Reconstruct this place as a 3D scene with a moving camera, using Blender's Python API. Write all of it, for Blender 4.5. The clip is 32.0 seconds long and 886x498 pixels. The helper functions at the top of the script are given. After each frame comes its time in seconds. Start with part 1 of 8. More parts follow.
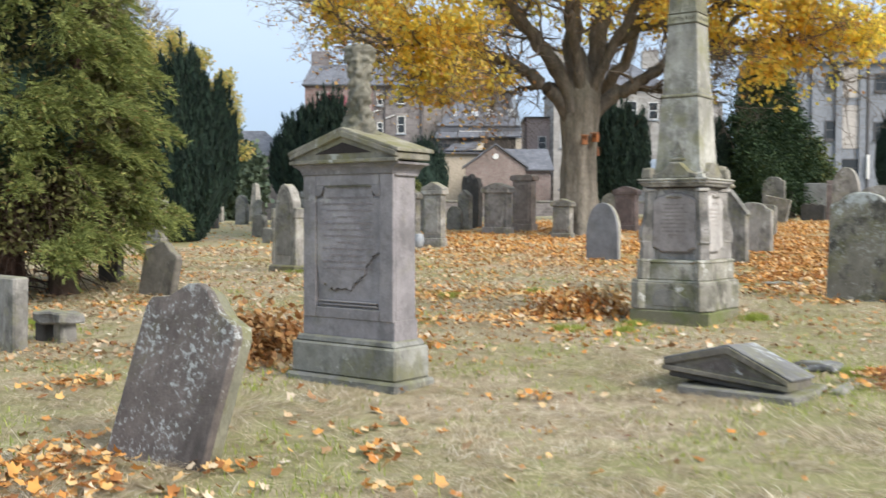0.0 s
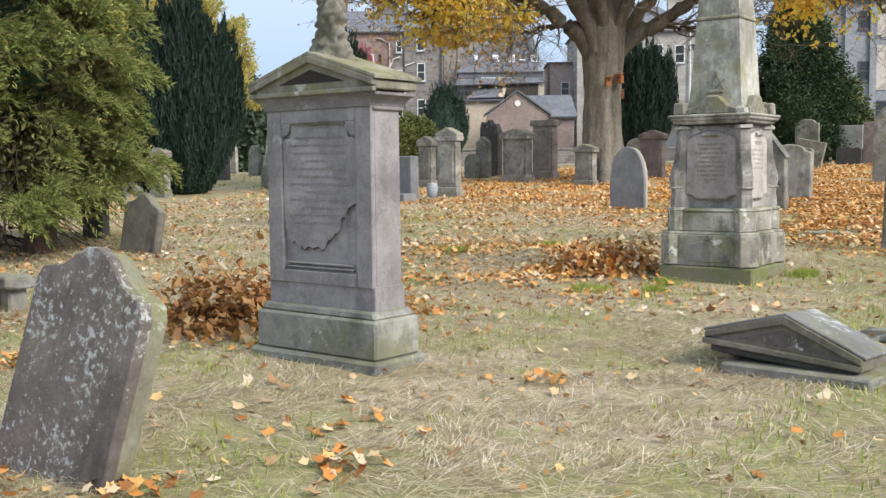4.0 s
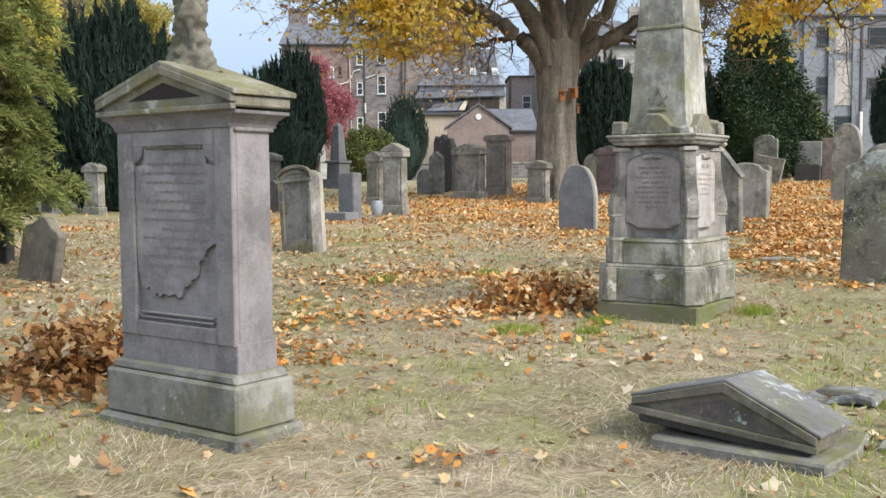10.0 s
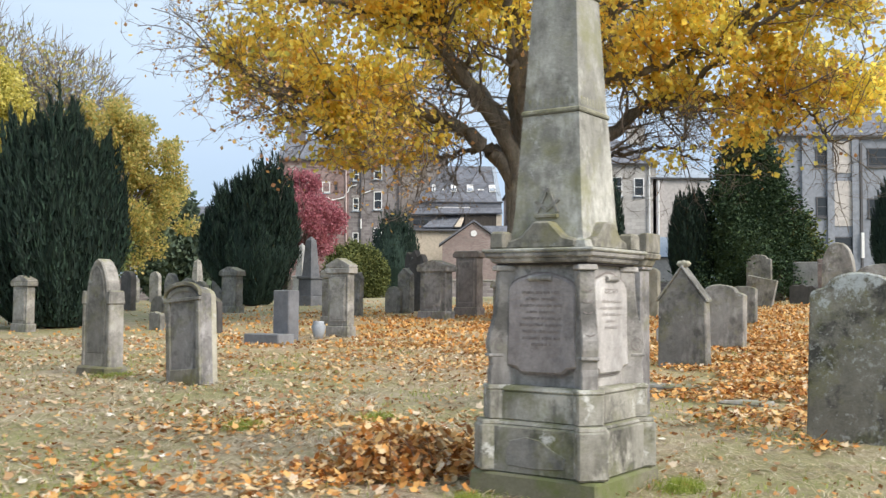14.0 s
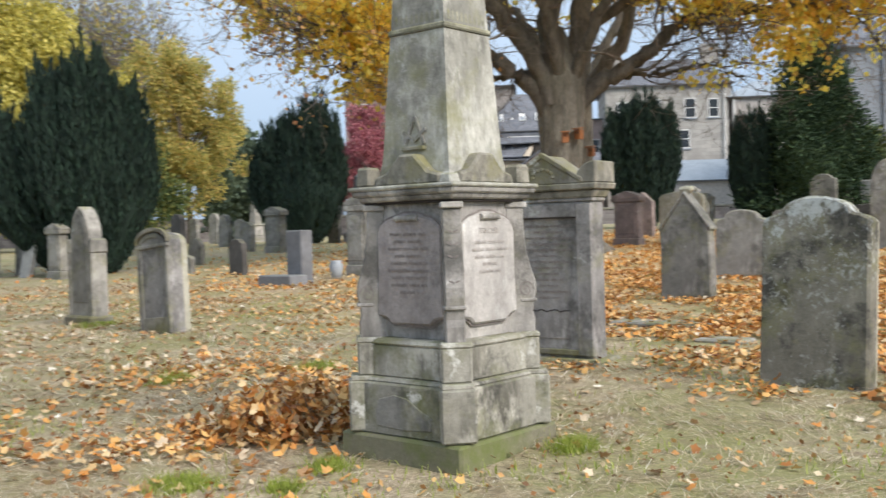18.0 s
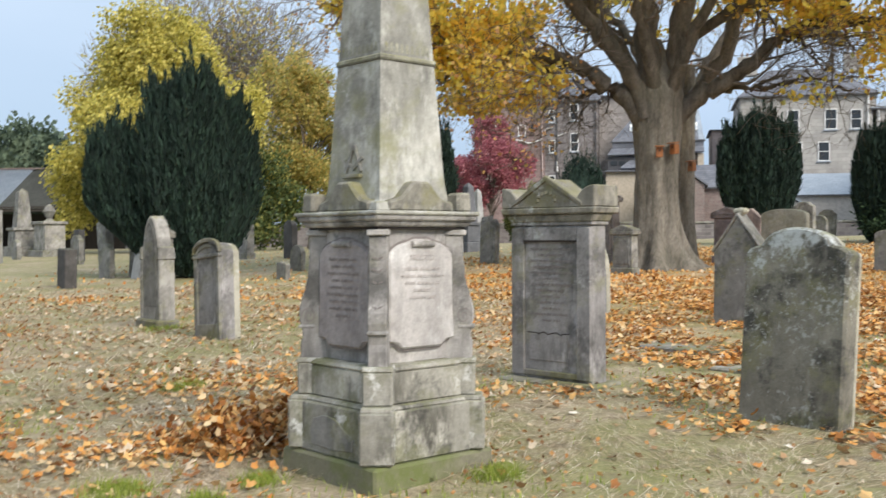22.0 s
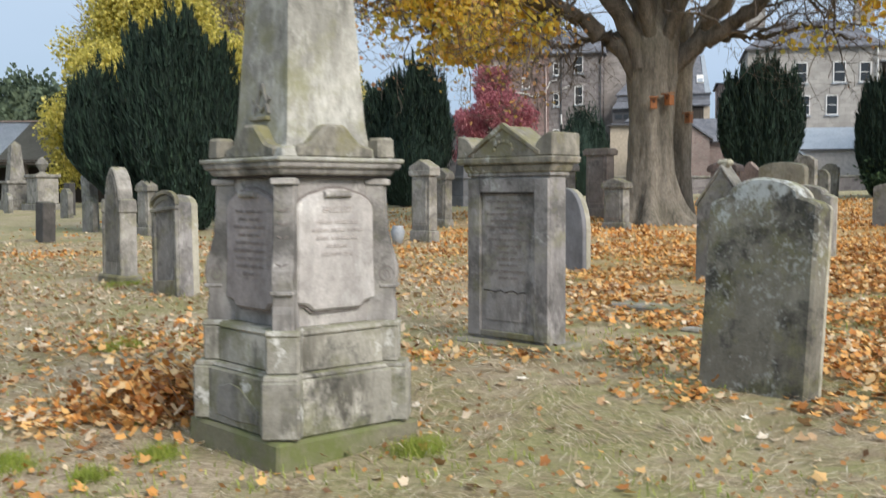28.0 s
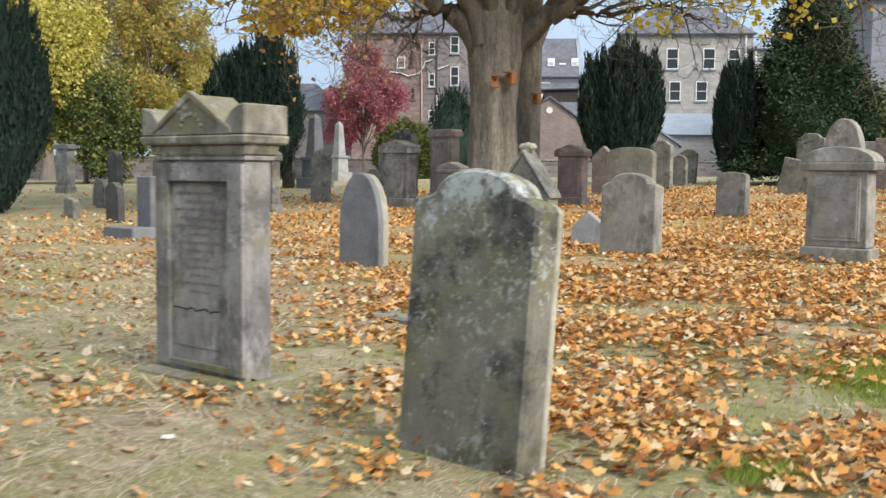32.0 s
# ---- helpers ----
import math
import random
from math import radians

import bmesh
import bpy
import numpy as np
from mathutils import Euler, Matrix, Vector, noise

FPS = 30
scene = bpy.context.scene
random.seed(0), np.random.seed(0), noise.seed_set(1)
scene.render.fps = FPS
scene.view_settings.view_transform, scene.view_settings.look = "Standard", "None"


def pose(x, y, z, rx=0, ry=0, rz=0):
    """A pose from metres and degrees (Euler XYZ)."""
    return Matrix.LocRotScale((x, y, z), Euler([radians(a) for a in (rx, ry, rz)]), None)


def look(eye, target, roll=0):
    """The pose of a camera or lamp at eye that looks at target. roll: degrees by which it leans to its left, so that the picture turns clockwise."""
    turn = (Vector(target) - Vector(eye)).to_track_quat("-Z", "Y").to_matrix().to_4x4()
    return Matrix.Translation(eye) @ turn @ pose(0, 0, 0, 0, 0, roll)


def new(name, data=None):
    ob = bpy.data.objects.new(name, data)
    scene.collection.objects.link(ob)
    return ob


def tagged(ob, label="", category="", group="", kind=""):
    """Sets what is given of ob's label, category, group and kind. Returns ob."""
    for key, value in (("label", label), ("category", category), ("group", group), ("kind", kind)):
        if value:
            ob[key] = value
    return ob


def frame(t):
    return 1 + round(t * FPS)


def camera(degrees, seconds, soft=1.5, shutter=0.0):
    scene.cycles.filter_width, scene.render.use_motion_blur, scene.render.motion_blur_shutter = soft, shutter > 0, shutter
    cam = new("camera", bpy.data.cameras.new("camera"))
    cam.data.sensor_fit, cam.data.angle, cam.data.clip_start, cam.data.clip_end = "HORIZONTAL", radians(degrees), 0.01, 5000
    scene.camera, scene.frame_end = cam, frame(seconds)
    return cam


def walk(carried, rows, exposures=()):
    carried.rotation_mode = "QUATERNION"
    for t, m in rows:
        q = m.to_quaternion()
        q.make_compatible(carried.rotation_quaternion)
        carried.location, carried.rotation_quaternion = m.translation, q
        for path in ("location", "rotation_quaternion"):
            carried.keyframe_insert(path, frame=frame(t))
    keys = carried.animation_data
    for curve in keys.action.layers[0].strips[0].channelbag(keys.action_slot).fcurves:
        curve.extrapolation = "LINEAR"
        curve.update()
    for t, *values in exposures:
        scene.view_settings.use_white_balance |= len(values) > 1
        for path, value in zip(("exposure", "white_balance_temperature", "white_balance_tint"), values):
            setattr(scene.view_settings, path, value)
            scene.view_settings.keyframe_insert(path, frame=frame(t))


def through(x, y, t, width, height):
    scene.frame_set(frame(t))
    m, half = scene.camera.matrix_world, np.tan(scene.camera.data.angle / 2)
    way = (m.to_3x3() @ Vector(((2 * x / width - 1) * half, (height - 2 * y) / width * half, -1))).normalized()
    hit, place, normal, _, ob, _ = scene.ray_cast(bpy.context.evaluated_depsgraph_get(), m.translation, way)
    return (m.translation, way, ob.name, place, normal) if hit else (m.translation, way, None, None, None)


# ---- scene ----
cam = camera(47.3, 32.0, soft=1.4, shutter=0.9)
METRES, EYE, TILT, LEAN, TURN = 11.4, 1.5, 0.0, 0.0, 0.0
ROWS = [
    (0.0, 0.0, 0.0, 0.0, 0.01, -1.67, -0.19),
    (0.5, -0.002, 0.0307, -0.0005, 1.56, -1.25, -0.33),
    (1.0, 0.0055, 0.0602, -0.0027, 1.88, -1.31, 0.89),
    (1.5, 0.0114, 0.0847, -0.0032, 3.58, -2.0, 0.09),
    (2.0, 0.0114, 0.1046, -0.0022, 4.33, -2.97, 0.18),
    (2.5, 0.0149, 0.1131, -0.0028, 3.16, -3.23, 1.09),
    (3.0, 0.0184, 0.118, -0.0025, 2.41, -3.53, 0.88),
    (3.5, 0.0195, 0.1198, -0.003, 1.77, -4.13, 0.71),
    (5.5, 0.012, 0.1239, -0.0043, 0.15, -5.35, -0.52),
    (6.0, 0.0196, 0.136, -0.0035, -1.19, -5.84, -0.28),
    (6.5, 0.028, 0.1501, 0.0007, -2.26, -5.74, 0.04),
    (7.0, 0.032, 0.1658, 0.004, -2.43, -4.84, 0.07),
    (7.5, 0.0358, 0.1832, 0.0053, -4.74, -2.22, 0.1),
    (8.0, 0.0432, 0.1967, 0.0064, -7.82, -2.36, 0.71),
    (8.5, 0.0498, 0.2037, 0.0069, -7.03, -2.34, -0.08),
    (9.0, 0.0525, 0.2065, 0.0057, -4.62, -2.89, 0.06),
    (9.5, 0.0539, 0.2083, 0.0057, -2.52, -3.39, 0.4),
    (10.0, 0.056, 0.2126, 0.0058, -0.62, -3.82, 0.31),
    (10.5, 0.0603, 0.2299, 0.0056, -2.71, -4.16, 0.39),
    (11.0, 0.065, 0.2546, 0.008, -6.59, -4.07, -0.08),
    (11.5, 0.0762, 0.2817, 0.0097, -8.65, -2.77, 1.03),
    (12.0, 0.0885, 0.3097, 0.0094, -5.39, -0.58, 0.76),
    (12.5, 0.1026, 0.3389, 0.0121, -5.08, 1.07, 0.88),
    (13.0, 0.122, 0.3624, 0.0136, -3.46, 1.8, 1.51),
    (13.5, 0.1457, 0.3792, 0.0139, -0.34, 2.66, 0.18),
    (14.0, 0.1643, 0.3988, 0.0117, -0.2, 2.77, -0.38),
    (14.5, 0.1824, 0.4096, 0.0125, 0.27, 2.56, 1.47),
    (16.5, 0.2403, 0.4535, 0.0134, 0.04, 1.48, -0.42),
    (17.0, 0.2514, 0.4618, 0.014, -0.18, 0.26, 0.02),
    (17.5, 0.2677, 0.4646, 0.0145, 0.63, -0.76, 0.14),
    (18.0, 0.2805, 0.4627, 0.0169, 4.61, -1.07, 1.56),
    (18.5, 0.2924, 0.4534, 0.0192, 6.09, -0.54, 1.18),
    (19.0, 0.3026, 0.4473, 0.0198, 4.67, -0.86, 0.27),
    (19.5, 0.3196, 0.4445, 0.0196, 5.03, -1.41, 0.29),
    (20.0, 0.3364, 0.4463, 0.021, 7.54, -1.71, 0.42),
    (20.5, 0.3492, 0.4559, 0.0203, 10.28, -1.07, -0.14),
    (21.0, 0.3617, 0.4602, 0.0238, 11.57, -1.03, 0.1),
    (21.5, 0.3754, 0.4645, 0.0251, 13.12, -0.9, -0.46),
    (22.0, 0.3857, 0.4672, 0.0254, 12.39, -0.53, 0.22),
    (22.5, 0.3887, 0.4684, 0.0286, 10.55, 1.38, 0.58),
    (23.0, 0.3888, 0.468, 0.0315, 9.45, 5.89, 0.79),
    (23.5, 0.3899, 0.4677, 0.0328, 9.66, 8.11, 1.22),
    (24.0, 0.3896, 0.4679, 0.0366, 10.01, 12.07, 1.63),
    (24.5, 0.3894, 0.4689, 0.038, 10.41, 15.15, 1.22),
    (25.0, 0.3905, 0.4672, 0.0369, 10.67, 16.29, 0.98),
    (25.5, 0.3914, 0.4707, 0.0343, 11.06, 11.86, 0.49),
    (26.0, 0.3909, 0.4761, 0.03, 12.62, 5.72, -0.7),
    (26.5, 0.3904, 0.4887, 0.0275, 13.34, 3.32, -0.94),
    (28.5, 0.4264, 0.5429, 0.0228, 12.7, -3.91, 0.26),
    (29.0, 0.4334, 0.5585, 0.0236, 16.75, -3.38, -0.24),
    (29.5, 0.4413, 0.5716, 0.026, 18.92, -2.76, 0.46),
    (30.0, 0.4621, 0.5965, 0.0279, 20.36, -2.77, 0.0),
    (30.2, 0.4668, 0.6040, 0.0284, 16.2, -2.75, 0.0),
    (30.5, 0.4741, 0.6182, 0.0286, 13.09, -2.89, 0.04),
    (31.0, 0.4805, 0.6499, 0.0276, 8.15, -3.05, -1.03),
    (31.5, 0.4862, 0.6772, 0.0276, 6.88, -4.13, -0.45),
    (32.0, 0.4981, 0.7069, 0.0293, 6.44, -4.17, -0.61),
]
walk(cam, [(t, pose(0, 0, EYE, TILT, LEAN, TURN) @ pose(METRES * x, METRES * y, METRES * z, 90 + pitch, roll, yaw)) for t, x, y, z, yaw, pitch, roll in ROWS],
     [(0, 0.34), (6, 0.31), (13, 0.28), (18, 0.21), (21, 0.14), (24, 0.32), (25, 0.20), (25.6, 0.04), (26.2, -0.04), (28, 0.05), (30, 0.11), (32, 0.25)])
import itertools

# ---- world, sun ----
SUN_AZ, SUN_EL = radians(128), radians(38)      # azimuth from +y towards +x
world = bpy.data.worlds.new("sky")
scene.world = world
world.use_nodes = True
wt = world.node_tree
wt.nodes.clear()
w_out = wt.nodes.new("ShaderNodeOutputWorld")
w_bg = wt.nodes.new("ShaderNodeBackground")
w_sky = wt.nodes.new("ShaderNodeTexSky")
w_sky.sky_type, w_sky.sun_disc = "NISHITA", False
w_sky.sun_elevation, w_sky.sun_rotation = SUN_EL, SUN_AZ
w_sky.air_density, w_sky.dust_density = 1.0, 2.0
w_co = wt.nodes.new("ShaderNodeTexCoord")
w_map = wt.nodes.new("ShaderNodeMapping")
w_map.inputs["Scale"].default_value = (1.0, 1.0, 3.5)
w_no = wt.nodes.new("ShaderNodeTexNoise")
w_no.inputs["Scale"].default_value, w_no.inputs["Detail"].default_value = 1.6, 5.0
w_rmp = wt.nodes.new("ShaderNodeValToRGB")
w_rmp.color_ramp.elements[0].position, w_rmp.color_ramp.elements[0].color = 0.30, (0.55, 0.55, 0.55, 1)
w_rmp.color_ramp.elements[1].position, w_rmp.color_ramp.elements[1].color = 0.70, (0.93, 0.93, 0.93, 1)
w_mix = wt.nodes.new("ShaderNodeMix")
w_mix.data_type = "RGBA"
wt.links.new(w_co.outputs["Generated"], w_map.inputs["Vector"])
wt.links.new(w_map.outputs["Vector"], w_no.inputs["Vector"])
wt.links.new(w_no.outputs["Fac"], w_rmp.inputs["Fac"])
w_sep = wt.nodes.new("ShaderNodeSeparateXYZ")
w_hgt = wt.nodes.new("ShaderNodeValToRGB")
w_hgt.color_ramp.elements[0].position, w_hgt.color_ramp.elements[0].color = 0.06, (0.40, 0.53, 0.72, 1)
w_hgt.color_ramp.elements[1].position, w_hgt.color_ramp.elements[1].color = 0.40, (0.72, 0.83, 0.95, 1)
w_amp = wt.nodes.new("ShaderNodeVectorMath")
w_amp.operation = "SCALE"
w_amp.inputs["Scale"].default_value = 10.0
wt.links.new(w_co.outputs["Generated"], w_sep.inputs["Vector"])
wt.links.new(w_sep.outputs["Z"], w_hgt.inputs["Fac"])
wt.links.new(w_hgt.outputs["Color"], w_amp.inputs[0])
wt.links.new(w_amp.outputs["Vector"], w_mix.inputs["B"])
wt.links.new(w_rmp.outputs["Color"], w_mix.inputs["Factor"])
wt.links.new(w_sky.outputs["Color"], w_mix.inputs["A"])
wt.links.new(w_mix.outputs["Result"], w_bg.inputs["Color"])
w_bg.inputs["Strength"].default_value = 0.112
wt.links.new(w_bg.outputs["Background"], w_out.inputs["Surface"])

sun_data = bpy.data.lights.new("sun", "SUN")
sun_data.energy, sun_data.angle, sun_data.color = 3.5, radians(26), (1.0, 0.925, 0.83)
sun = new("sun", sun_data)
sun_dir = Vector((math.sin(SUN_AZ) * math.cos(SUN_EL), math.cos(SUN_AZ) * math.cos(SUN_EL), math.sin(SUN_EL)))
sun.matrix_world = look(sun_dir * 80, (0, 0, 0))
scene.view_settings.exposure = 0.30


# ---- the lie of the land ----
def soft_clamp(v, lo, hi, k):
    """v, eased to level outside lo..hi over k metres."""
    if v > hi:
        return hi + k * math.tanh((v - hi) / k)
    if v < lo:
        return lo - k * math.tanh((lo - v) / k)
    return v


def ground_z(x, y):
    return 0.0305 * soft_clamp(y, -6, 40, 14) + 0.018 * soft_clamp(x, -16, 14, 12)


# ---- materials ----
def nodes_of(name):
    m = bpy.data.materials.new(name)
    m.use_nodes = True
    t = m.node_tree
    return m, t, t.nodes["Principled BSDF"]


def add_noise(t, scale, detail=4.0, rough=0.55, coord="Object", stretch=(1, 1, 1)):
    co = t.nodes.new("ShaderNodeTexCoord")
    mp = t.nodes.new("ShaderNodeMapping")
    mp.inputs["Scale"].default_value = stretch
    n = t.nodes.new("ShaderNodeTexNoise")
    n.inputs["Scale"].default_value, n.inputs["Detail"].default_value, n.inputs["Roughness"].default_value = scale, detail, rough
    t.links.new(co.outputs[coord], mp.inputs["Vector"])
    t.links.new(mp.outputs["Vector"], n.inputs["Vector"])
    return n


def add_ramp(t, src, stops):
    r = t.nodes.new("ShaderNodeValToRGB")
    el = r.color_ramp.elements
    while len(el) < len(stops):
        el.new(0.5)
    for e, (p, c) in zip(el, stops):
        e.position = p
        e.color = (*c, 1) if len(c) == 3 else c
    t.links.new(src, r.inputs["Fac"])
    return r


def add_mix(t, fac, a, b, mode="MIX"):
    m = t.nodes.new("ShaderNodeMix")
    m.data_type, m.blend_type = "RGBA", mode
    for sock, v in (("Factor", fac), ("A", a), ("B", b)):
        if isinstance(v, (int, float)):
            m.inputs[sock].default_value = v
        elif isinstance(v, tuple):
            m.inputs[sock].default_value = (*v, 1) if len(v) == 3 else v
        else:
            t.links.new(v, m.inputs[sock])
    return m.outputs["Result"]


def add_bump(t, b, src, strength, dist=0.01):
    n = t.nodes.new("ShaderNodeBump")
    n.inputs["Strength"].default_value, n.inputs["Distance"].default_value = strength, dist
    t.links.new(src, n.inputs["Height"])
    t.links.new(n.outputs["Normal"], b.inputs["Normal"])
    return n


def grey(v):
    return (v, v, v)


def stone_mat(name, dark, light, lichen=0.3, lichen_col=(0.56, 0.58, 0.56), moss=0.2, moss_col=(0.19, 0.19, 0.06), streak=0.4, black=0.3, crest=None, fleck=9.0, crest_col=(0.56, 0.60, 0.61)):
    """Weathered carved stone: two scales of mottling, rain streaks, lichen blots and green algae."""
    m, t, b = nodes_of(name)
    info = t.nodes.new("ShaderNodeObjectInfo")
    big = add_noise(t, 1.7, 6.0, 0.65)
    mid = add_noise(t, 7.5, 5.0, 0.7)
    fine = add_noise(t, 55.0, 4.0, 0.75)
    base = add_ramp(t, add_mix(t, 0.35, big.outputs["Color"], mid.outputs["Color"]), [(0.38, dark), (0.60, light)]).outputs["Color"]
    grain = add_ramp(t, fine.outputs["Fac"], [(0.22, grey(0.74)), (0.78, grey(1.14))]).outputs["Color"]
    col = add_mix(t, 1.0, base, grain, "MULTIPLY")
    tone = add_ramp(t, info.outputs["Random"], [(0.0, grey(0.86)), (1.0, grey(1.14))]).outputs["Color"]
    col = add_mix(t, 1.0, col, tone, "MULTIPLY")
    run = add_noise(t, 3.6, 5.0, 0.68, stretch=(1, 1, 0.30))
    runs = add_ramp(t, run.outputs["Fac"], [(0.47, grey(0)), (0.66, grey(streak))]).outputs["Color"]
    col = add_mix(t, runs, col, tuple(c * 0.50 for c in dark))
    pale = add_noise(t, 3.1, 6.0, 0.72, stretch=(1, 1, 0.45))
    wash = add_ramp(t, pale.outputs["Fac"], [(0.52, grey(0)), (0.64, grey(0.75 * streak))]).outputs["Color"]
    col = add_mix(t, wash, col, tuple(min(0.75, c * 1.55) for c in light))
    sp = add_noise(t, 2.3, 7.0, 0.74)
    soot = add_ramp(t, sp.outputs["Fac"], [(0.50, grey(0)), (0.60, grey(black))]).outputs["Color"]
    col = add_mix(t, soot, col, (0.042, 0.042, 0.038))
    ms = add_noise(t, 2.9, 6.0, 0.7)
    mossy = add_ramp(t, ms.outputs["Fac"], [(0.58 - 0.18 * moss, grey(0)), (0.78 - 0.18 * moss, grey(min(1.0, moss * 1.6)))]).outputs["Color"]
    col = add_mix(t, mossy, col, moss_col)
    li = add_noise(t, fleck, 6.0, 0.72)
    zone = add_noise(t, 1.3, 3.0, 0.6)
    blots = add_ramp(t, add_mix(t, 0.40, li.outputs["Color"], zone.outputs["Color"]), [(0.600 - 0.09 * lichen, grey(0)), (0.635 - 0.09 * lichen, grey(min(1.0, 0.30 + lichen)))]).outputs["Color"]
    col = add_mix(t, blots, col, lichen_col)
    if crest:
        # a crust of pale lichen that has grown down from the head of the stone
        oc = t.nodes.new("ShaderNodeTexCoord")
        oz = t.nodes.new("ShaderNodeSeparateXYZ")
        t.links.new(oc.outputs["Object"], oz.inputs["Vector"])
        hi = t.nodes.new("ShaderNodeMapRange")
        hi.inputs["From Min"].default_value, hi.inputs["From Max"].default_value = crest
        t.links.new(oz.outputs["Z"], hi.inputs["Value"])
        cn = add_noise(t, 5.0, 8.0, 0.80, stretch=(1, 1, 0.75))
        cm = t.nodes.new("ShaderNodeMath")
        cm.operation = "MULTIPLY_ADD"
        cm.inputs[1].default_value = 0.55
        t.links.new(hi.outputs["Result"], cm.inputs[0])
        t.links.new(cn.outputs["Fac"], cm.inputs[2])
        crust = add_ramp(t, cm.outputs["Value"], [(0.85, grey(0)), (0.93, grey(0.72))]).outputs["Color"]
        col = add_mix(t, crust, col, crest_col)
    # moss settles on ledges and other level faces
    geo = t.nodes.new("ShaderNodeNewGeometry")
    sxyz = t.nodes.new("ShaderNodeSeparateXYZ")
    t.links.new(geo.outputs["Normal"], sxyz.inputs["Vector"])
    ledge = add_ramp(t, sxyz.outputs["Z"], [(0.55, grey(0)), (0.9, grey(0.75))]).outputs["Color"]
    ledge = add_mix(t, 1.0, ledge, add_ramp(t, mid.outputs["Fac"], [(0.40, grey(0)), (0.58, grey(0.3 + min(0.7, moss * 1.4)))]).outputs["Color"], "MULTIPLY")
    col = add_mix(t, ledge, col, moss_col)
    t.links.new(col, b.inputs["Base Color"])
    b.inputs["Roughness"].default_value = 0.92
    hh = add_mix(t, 0.5, fine.outputs["Color"], sp.outputs["Color"])
    add_bump(t, b, hh, 0.65, 0.014)
    return m


M_PINK = stone_mat("purple_grey_sandstone", (0.168, 0.158, 0.168), (0.335, 0.314, 0.330), 0.16, (0.50, 0.49, 0.48), moss=0.18, streak=0.3, black=0.28)
M_PINKMOSS = stone_mat("mossy_sandstone", (0.16, 0.150, 0.122), (0.33, 0.312, 0.268), 0.35, moss=0.55, moss_col=(0.19, 0.18, 0.07), streak=0.5, black=0.6)
M_LICHENPLINTH = stone_mat("grey_lichened_plinth_stone", (0.15, 0.15, 0.138), (0.32, 0.322, 0.298), 0.55, (0.46, 0.48, 0.45), moss=0.42, moss_col=(0.185, 0.185, 0.085), streak=0.4, black=0.5, fleck=15.0)
M_CREAM = stone_mat("pale_streaked_sandstone", (0.215, 0.203, 0.194), (0.46, 0.438, 0.42), 0.30, (0.66, 0.65, 0.62), moss=0.30, moss_col=(0.19, 0.19, 0.10), streak=0.8, black=0.62)
M_ROSE = stone_mat("rosy_panel_sandstone", (0.34, 0.318, 0.308), (0.62, 0.592, 0.575), 0.45, (0.76, 0.755, 0.73), moss=0.05, streak=0.5, black=0.3)
M_SHAFT = stone_mat("grey_green_obelisk_stone", (0.26, 0.255, 0.225), (0.5, 0.49, 0.45), 0.16, (0.64, 0.64, 0.61), moss=0.48, moss_col=(0.225, 0.225, 0.11), streak=0.75, black=0.45)
M_SHAFTTOP = stone_mat("green_stained_stone", (0.22, 0.215, 0.155), (0.45, 0.44, 0.36), 0.25, (0.58, 0.59, 0.53), moss=0.62, moss_col=(0.25, 0.235, 0.075), streak=0.5, black=0.5)
M_PLINTHMOSS = stone_mat("green_plinth_stone", (0.150, 0.144, 0.094), (0.300, 0.281, 0.200), 0.08, moss=0.7, moss_col=(0.13, 0.152, 0.05))
M_DARKLICHEN = stone_mat("dark_lichened_stone", (0.075, 0.065, 0.062), (0.188, 0.160, 0.152), 0.74, (0.40, 0.425, 0.43), moss=0.2, streak=0.5, crest=(0.15, 1.62), fleck=27.0)
M_GREYLICHEN = stone_mat("grey_blackened_stone", (0.137, 0.127, 0.104), (0.270, 0.257, 0.215), 0.70, (0.33, 0.34, 0.315), moss=0.4, streak=0.35, black=0.92, crest=(0.3, 1.75), fleck=24.0)
M_COURSE = stone_mat("green_washed_sandstone", (0.19, 0.18, 0.15), (0.42, 0.405, 0.36), 0.6, (0.66, 0.66, 0.64), moss=0.6, moss_col=(0.155, 0.16, 0.075), streak=0.9, black=0.78, fleck=4.5)
M_ROSEGREY = stone_mat("rosy_grey_panel_sandstone", (0.215, 0.192, 0.19), (0.39, 0.352, 0.345), 0.2, (0.60, 0.58, 0.57), moss=0.05, streak=0.4, black=0.35)
M_FALLEN = stone_mat("dark_brown_weathered_stone", (0.10, 0.091, 0.078), (0.25, 0.228, 0.198), 0.4, (0.34, 0.36, 0.34), moss=0.25, streak=0.4, black=0.5, fleck=16.0)
M_FALLTOP = stone_mat("lichen_crusted_slab", (0.12, 0.12, 0.128), (0.25, 0.25, 0.262), 0.75, (0.42, 0.45, 0.47), moss=0.12, streak=0.2, black=0.4, fleck=13.0)
M_DIE = stone_mat("purple_grey_mottled_stone", (0.19, 0.182, 0.18), (0.39, 0.374, 0.37), 0.3, moss=0.34, streak=0.65, black=0.55)
M_FINIAL = stone_mat("green_black_finial_stone", (0.11, 0.105, 0.085), (0.27, 0.26, 0.215), 0.3, (0.40, 0.41, 0.37), moss=0.4, streak=0.4, black=0.6)
M_EDGE = stone_mat("pale_mossy_edge_stone", (0.300, 0.288, 0.225), (0.500, 0.475, 0.400), 0.3, moss=0.35, black=0.2)
M_LEANBACK = stone_mat("green_lichened_stone_side", (0.17, 0.165, 0.12), (0.33, 0.325, 0.25), 0.5, (0.46, 0.48, 0.43), moss=0.45, black=0.35, fleck=18.0)
